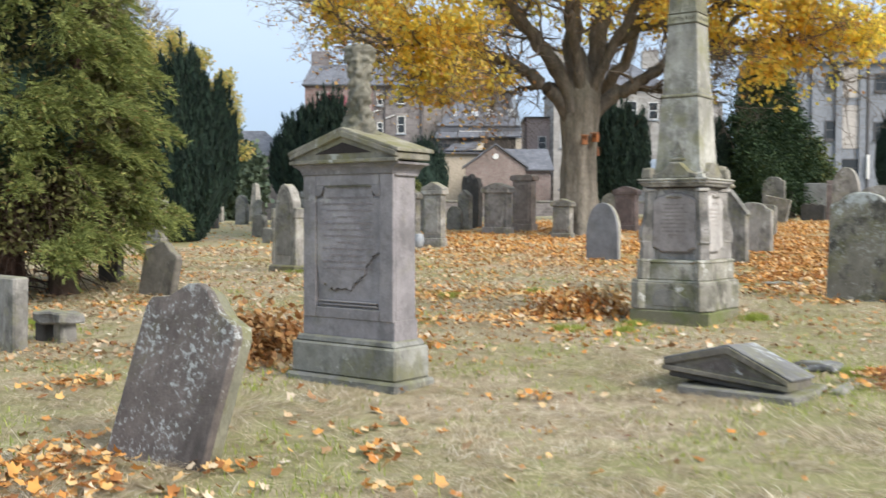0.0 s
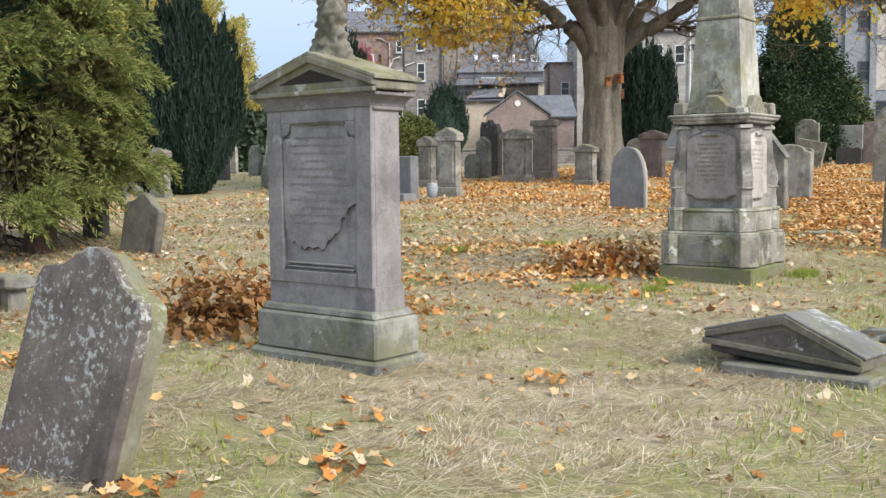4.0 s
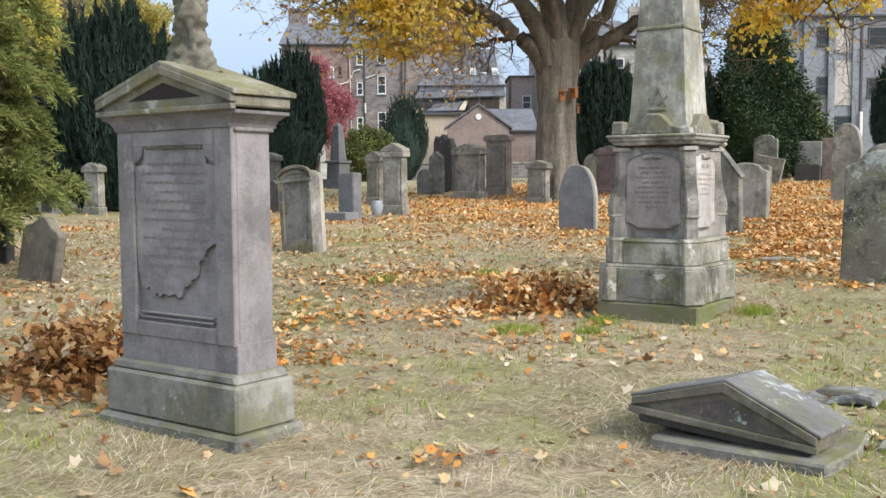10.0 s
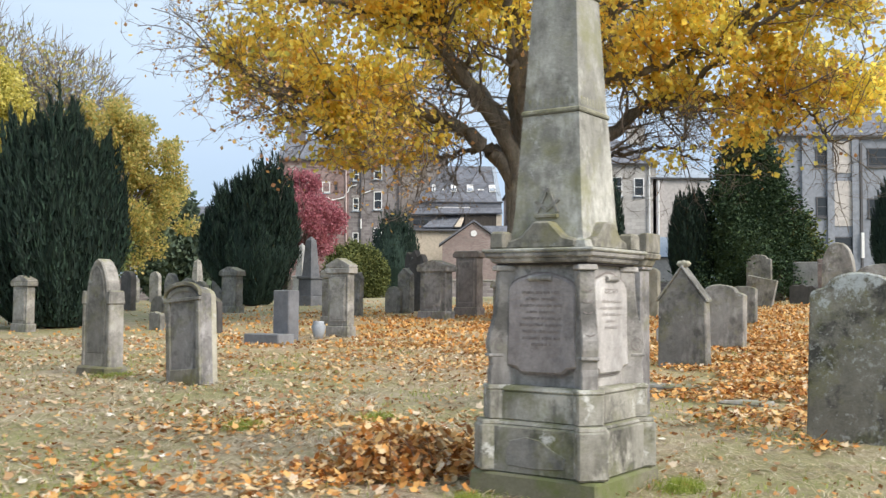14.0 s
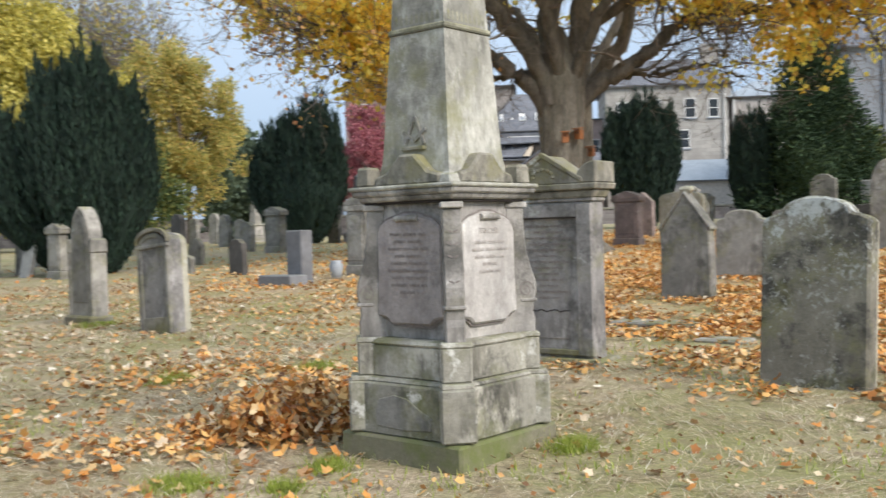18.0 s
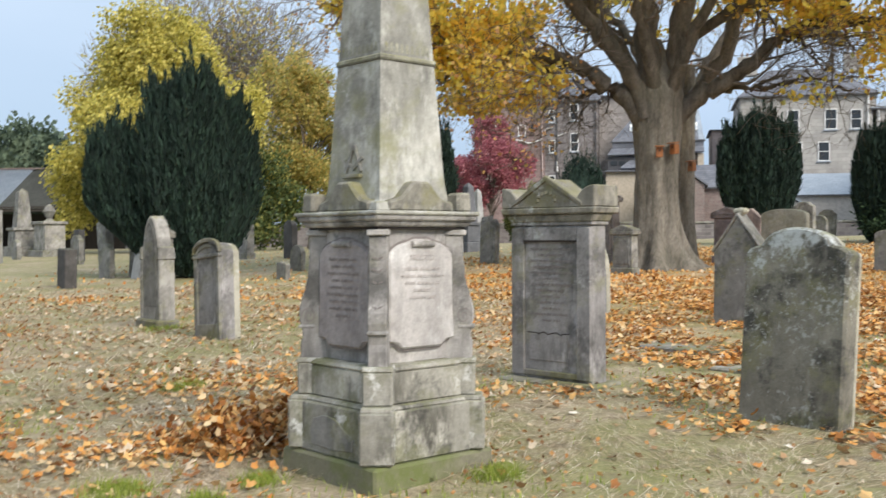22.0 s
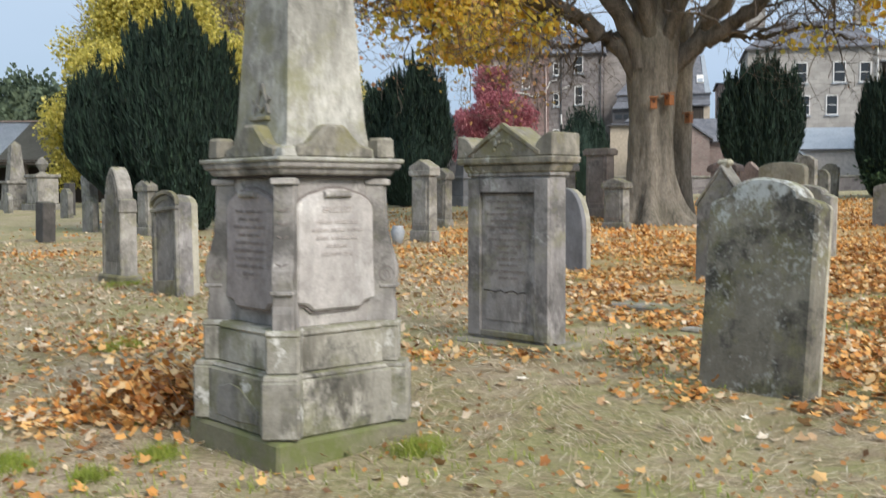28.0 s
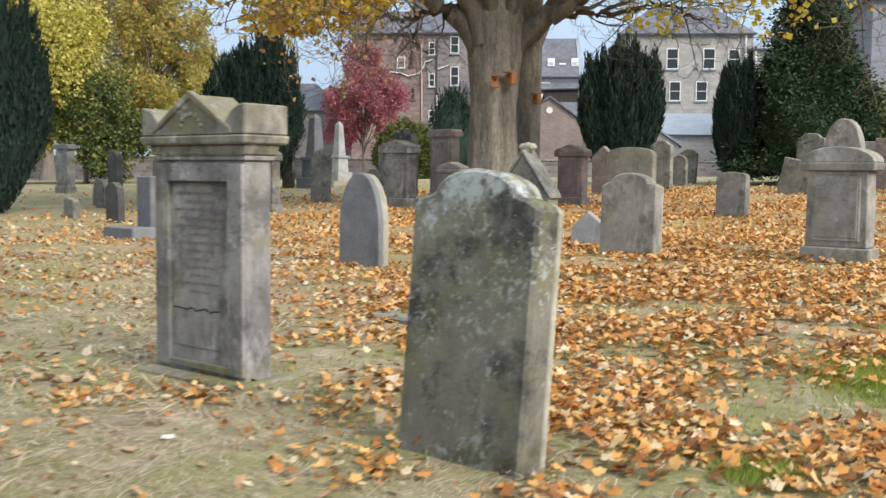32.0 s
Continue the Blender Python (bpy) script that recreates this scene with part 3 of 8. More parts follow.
def ring_stack(levels, sides=4, phase=45.0):
    """Square (or many-sided) rings (half width, z) joined into one turned or tapering block."""
    bm = bmesh.new()
    rings = []
    for r, z in levels:
        rings.append([bm.verts.new((r * math.cos(radians(phase + 360 * k / sides)) * (math.sqrt(2) if sides == 4 else 1),
                                    r * math.sin(radians(phase + 360 * k / sides)) * (math.sqrt(2) if sides == 4 else 1), z)) for k in range(sides)])
    for a, b in zip(rings, rings[1:]):
        for k in range(sides):
            bm.faces.new((a[k], a[(k + 1) % sides], b[(k + 1) % sides], b[k]))
    bm.faces.new(list(reversed(rings[0])))
    bm.faces.new(rings[-1])
    return bm


def arc_top(w, shoulder, rise, n=10):
    """Points of a round top from the right shoulder over to the left one."""
    return [(w / 2 * math.cos(math.pi * k / n), shoulder + rise * math.sin(math.pi * k / n)) for k in range(n + 1)]


def outline(style, w, h):
    a = w / 2
    if style == "round":
        top = arc_top(w, h - a * 0.95, a * 0.95)
    elif style == "segment":
        top = arc_top(w, h - 0.13 * w, 0.13 * w)
    elif style == "shoulder":
        s = h - 0.17 * w
        top = [(a, s - 0.03), (a * 0.86, s)] + [(a * 0.66 * math.cos(math.pi * k / 10), s + 0.02 + 0.15 * w * math.sin(math.pi * k / 10)) for k in range(11)] + [(-a * 0.86, s), (-a, s - 0.03)]
    elif style == "gothic":
        s = h - 0.85 * w
        right = [(a * (1 - (k / 6) ** 1.7), s + 0.85 * w * math.sin(math.pi / 2 * k / 6)) for k in range(7)]
        top = right + [(-x, z) for x, z in reversed(right[:-1])]
    elif style == "gable":
        top = [(a, h - 0.42 * w), (0, h), (-a, h - 0.42 * w)]
    elif style == "ogee":
        s = h - 0.24 * w
        top = [(a, s - 0.04), (a * 0.92, s + 0.02), (a * 0.55, s + 0.06), (a * 0.2, h - 0.02), (0, h), (-a * 0.2, h - 0.02), (-a * 0.55, s + 0.06), (-a * 0.92, s + 0.02), (-a, s - 0.04)]
    elif style == "broken":
        top = [(a, h * 0.80), (a * 0.7, h * 0.93), (a * 0.3, h * 0.88), (0, h), (-a * 0.4, h * 0.92), (-a * 0.8, h * 0.97), (-a, h * 0.84)]
    else:
        top = [(a, h), (-a, h)]
    return [(-a, -0.12), (a, -0.12)] + top


def text_rows(rows, w, top, pitch, height, y, seed, depth=0.004):
    """Illegible cut lettering: rows of short upright strokes grouped to words."""
    rnd = random.Random(seed)
    bm = bmesh.new()
    for k in range(rows):
        z = top - k * pitch
        half = w / 2 * rnd.choice((0.95, 0.8, 0.6, 0.9, 0.4))
        x = -half
        while x < half:
            word = x + rnd.uniform(0.06, 0.16)
            while x < min(word, half):
                sw, sh = rnd.uniform(0.35, 0.6) * height, height * rnd.uniform(0.75, 1.0)
                q = [(x, z), (x + sw, z), (x + sw, z + sh), (x, z + sh)]
                vs = [bm.verts.new((px, y - depth / 2, pz)) for px, pz in q]
                bm.faces.new(vs)
                x += sw + height * 0.28
            x += height * 0.6
    return bm


# ---- ground ----
def spaced(lo, hi, step, far, grow=1.22):
    """Even steps from lo to hi, then ever longer ones out to far on both sides."""
    mid = list(np.arange(lo, hi + step / 2, step))
    out, s, v = [], step, mid[-1]
    while v < far:
        s *= grow
        v += s
        out.append(v)
    left, s, v = [], step, mid[0]
    while v > -far:
        s *= grow
        v -= s
        left.append(v)
    return left[::-1] + mid + out


def bumps(x, y):
    if abs(x) > 60 or y > 90 or y < -20:
        return 0.0
    return 0.03 * noise.noise(Vector((x * 0.5, y * 0.5, 3.1))) + 0.014 * noise.noise(Vector((x * 1.9, y * 1.9, 7.7)))


def build_ground():
    xs, ys = spaced(-12, 14, 0.3, 900), spaced(-1, 40, 0.3, 1500)
    verts = np.array([(x, y, ground_z(x, y) + bumps(x, y)) for y in ys for x in xs])
    nx = len(xs)
    i = np.arange(len(ys) - 1)[:, None] * nx + np.arange(nx - 1)[None, :]
    i = i.ravel()
    ob = raw_mesh("ground", verts, np.stack([i, i + 1, i + nx + 1, i + nx], 1), M_GROUND, smooth=True)
    tagged(ob, "hay-strewn cemetery turf with fallen leaves and moss", "ground", kind="structure")


build_ground()


# ---- gravestones ----
def stand(x, y, rot=-36.0, back=0.0, side=0.0, sink=0.0):
    return pose(x, y, ground_z(x, y) - sink, -back, side, rot)


def headstone(x, y, w, h, t, style, mat, label, rot=-36.0, back=0.0, side=0.0, edge=None, foot=None, rows=0, panel=False, thick=0.05):
    """A slab on edge: one body, with a foot block, a raised rim panel and cut lettering where it has them."""
    e = empty("headstone", stand(x, y, rot, back, side), label, "gravestone", "gravestones in the cemetery")
    part("slab", prism(outline(style, w, h), t, 0, min(0.02, t * 0.12), 0.006), mat, e)
    if edge is not None:
        prof = outline(style, w - 0.02, h - 0.012)
        part("weathered_back", prism(prof, thick, t / 2 + thick / 2 - 0.007, 0.012, 0.004), edge, e, "paler mossy back edge")
    if foot is not None:
        part("foot_block", box(w + foot, t + foot, 0.30, 0, 0, -0.12, 0.02, 0.97, wear=0.004), mat, e)
    if rows:
        part("inscription", text_rows(rows, w * 0.78, h * 0.70, h * 0.075, h * 0.028, -t / 2 - 0.003, int(x * 100 + y)), M_CUT, e, "worn illegible cut lettering")["kind"] = "stuff"
    if panel:
        z0, z1, a = h * 0.22, h * 0.72, w * 0.36
        part("raised_panel", prism([(-a, z0), (a, z0), (a, z1), (-a, z1)], 0.03, -t / 2 - 0.008, 0.008), mat, e)
    return e


def capped_stone(x, y, w, h, t, mat, label, rot=-36.0, back=0.0, side=0.0, cap="gable", capmat=None, rows=0, foot=True):
    """A pedestal-like headstone: plinth, die, necking, cornice and a gabled, arched or level cap."""
    e = empty("headstone", stand(x, y, rot, back, side), label, "gravestone", "gravestones in the cemetery")
    capmat = capmat or mat
    ph, ch, gh = 0.14 * h, 0.07 * h, (0.13 * h if cap != "flat" else 0.03 * h)
    if foot:
        part("plinth", box(w * 1.0, t * 1.0, ph + 0.1, 0, 0, -0.1, 0.02, 0.97, wear=0.004), mat, e)
    else:
        part("foot", box(w * 0.87, t * 0.79, ph + 0.1, 0, 0, -0.1, 0.01, wear=0.004), mat, e)
    dz = h - ch - gh
    part("die", box(w * 0.86, t * 0.78, dz - ph, 0, 0, ph, 0.012, 0.98), mat, e)
    part("panel_frame", prism([(-w * 0.33, ph + 0.055 * h), (w * 0.33, ph + 0.055 * h), (w * 0.33, dz - 0.045 * h), (-w * 0.33, dz - 0.045 * h)], 0.02, -t * 0.39 - 0.004, 0.006), capmat, e)
    part("sunk_panel", prism([(-w * 0.30, ph + 0.08 * h), (w * 0.30, ph + 0.08 * h), (w * 0.30, dz - 0.07 * h), (-w * 0.30, dz - 0.07 * h)], 0.03, -t * 0.39 - 0.006, 0.01), mat, e)
    part("cornice", box(w * 1.02, t * 1.02, ch, 0, 0, dz, 0.012, 1.03), capmat, e)
    a = w * 0.51
    z = dz + ch
    if cap == "gable":
        prof = [(-a, z), (a, z), (a, z + gh * 0.3), (0, z + gh), (-a, z + gh * 0.3)]
    elif cap == "arch":
        prof = [(-a, z), (a, z)] + [(a * math.cos(math.pi * k / 10), z + 0.01 + gh * math.sin(math.pi * k / 10)) for k in range(11)]
    else:
        prof = [(-a * 0.95, z), (a * 0.95, z), (a * 0.9, z + gh), (-a * 0.9, z + gh)]
    part("cap", prism(prof, t * 0.98, 0, 0.012, 0.004), capmat, e)
    if rows:
        part("inscription", text_rows(rows, w * 0.52, dz - 0.16 * h, h * 0.06, h * 0.022, -t * 0.39 - 0.024, int(x * 77 + y)), M_CUT, e, "worn illegible cut lettering")["kind"] = "stuff"
    return e


def small_obelisk(x, y, w, h, mat, label, rot=-36.0):
    e = empty("obelisk_monument", stand(x, y, rot), label, "monument", "small obelisks")
    part("base_step", box(w, w, h * 0.14 + 0.1, 0, 0, -0.1, 0.02), mat, e)
    part("pedestal", box(w * 0.72, w * 0.72, h * 0.24, 0, 0, h * 0.14, 0.02, 0.94), mat, e)
    part("cornice", box(w * 0.80, w * 0.80, h * 0.04, 0, 0, h * 0.38, 0.015), mat, e)
    part("shaft", ring_stack([(w * 0.25, h * 0.42), (w * 0.15, h * 0.94), (0.01, h)]), mat, e)
    return e


# the tall pedimented monument that the walk starts beside
def pediment_monument():
    e = empty("pedimented_monument", stand(-0.66, 7.97, -37.0), "purple-grey sandstone monument with low pediment and flaking panel", "monument")
    T = 0.39
    part("ground_slab", box(1.16, T + 0.10, 0.17, 0, 0, -0.12, 0.02, wear=0.006), M_LICHENPLINTH, e, "mossy ground slab")
    part("plinth", box(1.08, T + 0.03, 0.25, 0, 0, 0.05, 0.015, wear=0.003), M_LICHENPLINTH, e, "lichened plinth")
    part("plinth_moulding", box(1.045, T - 0.005, 0.05, 0, 0, 0.30, 0.012, 0.945), M_LICHENPLINTH, e)
    part("base_course", box(0.965, T - 0.11, 0.16, 0, 0, 0.345, 0.006, 0.99), M_PINK, e)
    # die with a frame standing proud round the sunk panel
    part("die", box(0.95, T - 0.15, 1.13, 0, 0, 0.49, 0.006, 0.985), M_PINK, e)
    yf = -(T - 0.15) / 2
    lo, hi, a = 0.60, 1.525, 0.33
    part("stile", box(0.135, 0.035, 1.13, -0.402, yf - 0.012, 0.49, 0.006), M_PINK, e)
    part("stile", box(0.135, 0.035, 1.13, 0.402, yf - 0.012, 0.49, 0.006), M_PINK, e)
    part("rail", box(0.667, 0.034, 0.085, 0, yf - 0.0115, 0.49, 0.006), M_PINK, e)
    part("rail", box(0.667, 0.034, 0.09, 0, yf - 0.0115, 1.53, 0.006), M_PINK, e)
    for s in (-1, 1):
        arc = [(s * (0.334 - 0.088 + 0.088 * (1 - math.cos(math.pi / 2 * k / 5))), 1.532 - 0.088 * math.sin(math.pi / 2 * k / 5)) for k in range(6)]
        part("corner_spandrel", prism([(s * 0.334, 1.532)] + arc, 0.034, yf - 0.0115, 0.003), M_PINK, e)
    for z in (0.592, 0.618):
        part("sill_moulding", box(0.60, 0.03, 0.012, 0, yf - 0.010, z, 0.004), M_PINK, e)
    part("broken_lip", prism([(-0.24, 1.531), (-0.21, 1.516), (-0.15, 1.522), (-0.05, 1.514), (0.06, 1.520), (0.24, 1.513), (0.24, 1.531)], 0.03, yf - 0.016, 0.002), M_FINIAL, e, "dark chipped lip over the panel")
    pan = [(-a, lo - 0.02), (a, lo - 0.02), (a, hi - 0.10), (a - 0.07, hi - 0.09), (a - 0.08, hi), (-a + 0.08, hi), (-a + 0.07, hi - 0.09), (-a, hi - 0.10)]
    rnd = random.Random(5)
    rough_line = [(-0.33, 0.93), (-0.32, 0.85), (-0.29, 0.775), (-0.23, 0.75), (-0.18, 0.725), (-0.12, 0.715), (-0.04, 0.71), (0.03, 0.725), (0.08, 0.77), (0.13, 0.82), (0.18, 0.875), (0.24, 0.955), (0.30, 1.00), (0.33, 1.01)]
    broken_edge = []
    for (x0, z0), (x1, z1) in zip(rough_line, rough_line[1:]):
        for u in (0.0, 0.35, 0.7):
            k = 0.0 if (x0 <= -0.33) else 1.0
            broken_edge.append((x0 + (x1 - x0) * u + k * rnd.uniform(-0.010, 0.010), z0 + (z1 - z0) * u + k * rnd.uniform(-0.018, 0.018)))
    broken_edge.append(rough_line[-1])
    part("inscribed_skin", prism([(x, z) for x, z in pan if z > 0.9] + broken_edge,
                                 0.016, yf - 0.008, 0.003, 0.0), M_PINK, e, "surviving inscribed face of the panel")
    # flat dark quads paint the shadow along the broken edge
    crack = bmesh.new()
    pts = broken_edge[12:]
    for (x0, z0), (x1, z1) in zip(pts, pts[1:]):
        wd = 0.002 + 0.004 * rnd.random()
        crack.faces.new([crack.verts.new(v) for v in ((x0, yf - 0.018, z0 - wd), (x1, yf - 0.018, z1 - wd), (x1, yf - 0.018, z1 + wd * 0.4), (x0, yf - 0.018, z0 + wd * 0.4))])
    part("flaked_edge", crack, M_CRACKSHADE, e, "broken edge with painted shadow where the face has flaked off")
    part("inscription", text_rows(12, 0.56, 1.43, 0.050, 0.016, yf - 0.018, 3), M_CUTFAINT, e, "worn illegible cut lettering")["kind"] = "stuff"
    # cornice and pediment
    part("necking", box(0.975, T - 0.12, 0.022, 0, 0, 1.595, 0.006), M_PINK, e)
    part("cavetto", ring_stack([(0.470, 1.617), (0.474, 1.635), (0.488, 1.655), (0.512, 1.672), (0.545, 1.684), (0.548, 1.700)]), M_PINK, e, "flared hollow moulding", at=Matrix.Diagonal((1, (T - 0.01) / 1.096, 1, 1)))
    b = 0.555
    gable = [(-b, 1.715), (b, 1.715), (b, 1.77), (0, 1.945), (-b, 1.77)]
    part("pediment_block", prism(gable, T, 0, 0.008, 0.003), M_PINKMOSS, e)
    yy = -T / 2
    for s in (-1, 1):
        part("raking_moulding", prism([(s * b, 1.735), (s * b, 1.775), (0, 1.95), (0, 1.905)], 0.035, yy - 0.012, 0.004), M_PINKMOSS, e)
    part("bed_moulding", box(1.11, 0.035, 0.028, 0, yy - 0.012, 1.70, 0.004), M_PINKMOSS, e)
    # flat near-black triangle paints the shade of the pediment's recess
    tri_ = bmesh.new()
    tri_.faces.new([tri_.verts.new(v) for v in ((-0.30, yy - 0.002, 1.775), (0.30, yy - 0.002, 1.775), (0.0, yy - 0.002, 1.862))])
    part("tympanum", tri_, M_CRACKSHADE, e, "flat dark triangle painted as shade in the pediment")
    # roof slabs sloping both ways
    for s in (-1, 1):
        part("roof_slab", prism([(0, 1.948), (s * (b + 0.02), 1.772), (s * (b + 0.02), 1.80), (0, 1.978)], T + 0.05, 0, 0.005, 0.002), M_PINKMOSS, e)
    # carved finial: drapery twisted about a shaft
    fin = bmesh.new()
    n, k = 60, 32
    rings = []
    for i in range(n + 1):
        u = i / n
        r = 0.086 - 0.012 * u + 0.05 * math.exp(-u / 0.06) + 0.024 * noise.noise(Vector((u * 5, 1.3, 0.2))) + (0.02 if 0.80 < u < 0.97 else 0)
        ring = []
        for j in range(k):
            a2 = 2 * math.pi * j / k
            rr = r * (1 + 0.20 * math.sin(2 * a2 + 7 * u)) + 0.040 * noise.noise(Vector((math.cos(a2) * 3, math.sin(a2) * 3, u * 11))) + 0.030 * noise.noise(Vector((math.cos(a2) * 7, math.sin(a2) * 7, u * 22))) + 0.018 * abs(math.sin(3 * a2 - 16 * u))
            ring.append(fin.verts.new((rr * math.cos(a2), rr * 0.85 * math.sin(a2), 1.93 + 0.70 * u)))
        rings.append(ring)
    for p, q in zip(rings, rings[1:]):
        for j in range(k):
            fin.faces.new((p[j], p[(j + 1) % k], q[(j + 1) % k], q[j]))
    fin.faces.new(rings[-1])
    part("carved_finial", fin, M_FINIAL, e, "weathered green-grey carved finial", smooth=True)


pediment_monument()


# the obelisk on its two-stage pedestal
def obelisk():
    OX, OY, ROT = 2.72, 11.34, -35.5
    e = empty("obelisk_monument", stand(OX, OY, ROT), "tall sandstone obelisk on carved pedestal with green plinth", "monument")

    def sq(s, h, z, mat, name, bev=0.012, taper=1.0, wear=0.003, label=""):
        return part(name, box(s, s, h, 0, 0, z, bev, taper, wear=wear), mat, e, label)

    sq(0.94, 0.24, -0.12, M_PLINTHMOSS, "plinth", 0.015, 0.985, 0.005, "green mossy plinth")
    def cut_sq(s, c, h, z, mat, name, taper=1.0):
        """A square course with its corners cut off."""
        bm = bmesh.new()
        a = s / 2
        plan = [(-a + c, -a), (a - c, -a), (a, -a + c), (a, a - c), (a - c, a), (-a + c, a), (-a, a - c), (-a, -a + c)]
        lo = [bm.verts.new((x, y, z)) for x, y in plan]
        hi = [bm.verts.new((x * taper, y * taper, z + h)) for x, y in plan]
        bm.faces.new(lo[::-1])
        bm.faces.new(hi)
        for k in range(8):
            bm.faces.new((lo[k], lo[(k + 1) % 8], hi[(k + 1) % 8], hi[k]))
        bevel(bm, 0.01)
        rough_up(bm, 0.003, 7.0, s)
        return part(name, bm, mat, e)

    cut_sq(0.86, 0.10, 0.30, 0.12, M_COURSE, "lower_course")
    cut_sq(0.83, 0.10, 0.03, 0.42, M_COURSE, "lower_moulding", 0.95)
    cut_sq(0.77, 0.09, 0.19, 0.45, M_COURSE, "upper_course", 0.985)
    cut_sq(0.785, 0.09, 0.035, 0.64, M_COURSE, "pedestal_moulding", 0.95)
    sq(0.60, 0.80, 0.67, M_CREAM, "die", 0.008, 0.985)
    # corner blocks, and above them scrolled consoles set cornerwise
    con = [(0.36, 0.655), (0.525, 0.655), (0.528, 0.76), (0.515, 0.80), (0.522, 0.86), (0.538, 0.92), (0.535, 0.98), (0.510, 1.06), (0.485, 1.15), (0.472, 1.28), (0.468, 1.42), (0.36, 1.42)]
    for a in (45, 135, 225, 315):
        turn = pose(0, 0, 0, 0, 0, a + 90)
        for s, h, z, d in ((0.20, 0.30, 0.125, 0.600), (0.175, 0.20, 0.45, 0.543)):
            part("corner_block", box(s, 0.16, h, 0, 0, z, 0.012, wear=0.003), M_COURSE, e).matrix_basis = turn @ pose(0, -d + 0.08, 0)
        for s, z, d in ((0.19, 0.42, 0.590), (0.185, 0.645, 0.549)):
            part("block_moulding", box(s, 0.16, 0.032, 0, 0, z, 0.008, 0.97), M_COURSE, e).matrix_basis = turn @ pose(0, -d + 0.08, 0)
        part("corner_console", prism([(d, z) for d, z in con], 0.112, 0, 0.008, 0.001), M_CREAM, e).matrix_basis = turn @ pose(0, 0, 0, 0, 0, -90)
        part("console_cap", box(0.128, 0.13, 0.035, 0, 0, 1.42, 0.006), M_CREAM, e).matrix_basis = turn @ pose(0, -0.425, 0)
        part("console_band", box(0.124, 0.10, 0.022, 0, 0, 0.855, 0.006), M_CREAM, e).matrix_basis = turn @ pose(0, -0.49, 0)
        drop = bmesh.new()
        for k in range(5):
            zz = 1.00 + 0.07 * k
            yy = -(0.545 - 0.42 * (zz - 0.95)) if zz < 1.14 else -0.4875 + 0.06 * (zz - 1.14)
            for s in (-1, 1):
                vs = [(s * 0.004, yy - 0.004, zz), (s * 0.030, yy - 0.004, zz + 0.014), (s * 0.030, yy - 0.004, zz + 0.022), (s * 0.004, yy - 0.004, zz + 0.010)]
                drop.faces.new([drop.verts.new(v) for v in vs])
        ob = part("carved_drop", drop, M_CUT, e, "carved husk drop")
        ob["kind"] = "stuff"
        ob.matrix_basis = turn
        for s in (-1, 1):
            vol = bmesh.new()
            for k in range(24):
                t0, t1 = k * 0.42, (k + 1) * 0.42
                p = []
                for tt, dr in ((t0, 0.0), (t1, 0.0), (t1, 0.007), (t0, 0.007)):
                    rr = 0.050 - 0.0042 * tt + dr
                    p.append((s * 0.0575, -0.475 - rr * math.cos(tt) * 0.85, 0.93 + rr * math.sin(tt)))
                vol.faces.new([vol.verts.new(v) for v in p])
            part("volute_line", vol, M_CUT, e).matrix_basis = turn
    # one panel with scroll brackets on each side
    for q in range(4):
        mat = (M_ROSEGREY, M_ROSE, M_CREAM, M_CREAM)[q]
        turn = pose(0, 0, 0, 0, 0, 90 * q)
        w2 = 0.262
        prof = [(-w2, 0.80), (-0.19, 0.79), (-0.15, 0.755), (0.15, 0.755), (0.19, 0.79), (w2, 0.80), (w2 - 0.012, 1.02), (w2 - 0.012, 1.28)]
        prof += [((w2 - 0.012) * math.cos(math.pi / 2 * k / 5) ** 0.8, 1.28 + 0.11 * math.sin(math.pi / 2 * k / 5)) for k in range(1, 5)]
        prof += [(0.05, 1.40), (-0.05, 1.40)]
        prof += [(-(w2 - 0.012) * math.cos(math.pi / 2 * k / 5) ** 0.8, 1.28 + 0.11 * math.sin(math.pi / 2 * k / 5)) for k in range(4, 0, -1)]
        prof += [(-w2 + 0.012, 1.28), (-w2 + 0.012, 1.02)]
        ob = part("rolled_panel", prism(prof, 0.07, -0.30, 0.012, 0.001), mat, e, "rosy white-streaked inscription panel" if q in (0, 1) else "")
        ob.matrix_basis = turn
        # flat strips in the lettering colour paint the shade round the panel
        rim = bmesh.new()
        for (x0, z0), (x1, z1) in zip(prof, prof[1:] + prof[:1]):
            c0, c1 = Vector((x0, -0.333, z0)), Vector((x1, -0.333, z1))
            d = Vector((x1 - x0, 0, z1 - z0)).normalized()
            nrm = Vector((-d.z, 0, d.x)) * 0.011
            vs = [c0 - nrm * 1.2, c1 - nrm * 1.2, c1, c0]
            rim.faces.new([rim.verts.new(v + Vector((0, 0.020, 0))) for v in vs])
        ob = part("panel_shadow_groove", rim, M_CUT, e, "flat dark line painted as shade round the panel")
        ob.matrix_basis = turn
        roll = bmesh.new()
        bmesh.ops.create_cone(roll, cap_ends=True, segments=12, radius1=0.018, radius2=0.018, depth=0.17, matrix=pose(0, -0.342, 1.37, 0, 90, 0))
        ob = part("scroll_roll", roll, M_CREAM, e, "carved scroll over the panel")
        ob.matrix_basis = turn
        rows = 9 if q == 0 else 5
        ob = part("inscription", text_rows(rows, 0.34, 1.215 if q else 1.27, 0.042, 0.020, -0.3375, 20 + q), M_CUTPALE if q == 1 else M_CUT, e, "worn illegible cut lettering")
        ob["kind"] = "stuff"
        ob.matrix_basis = turn
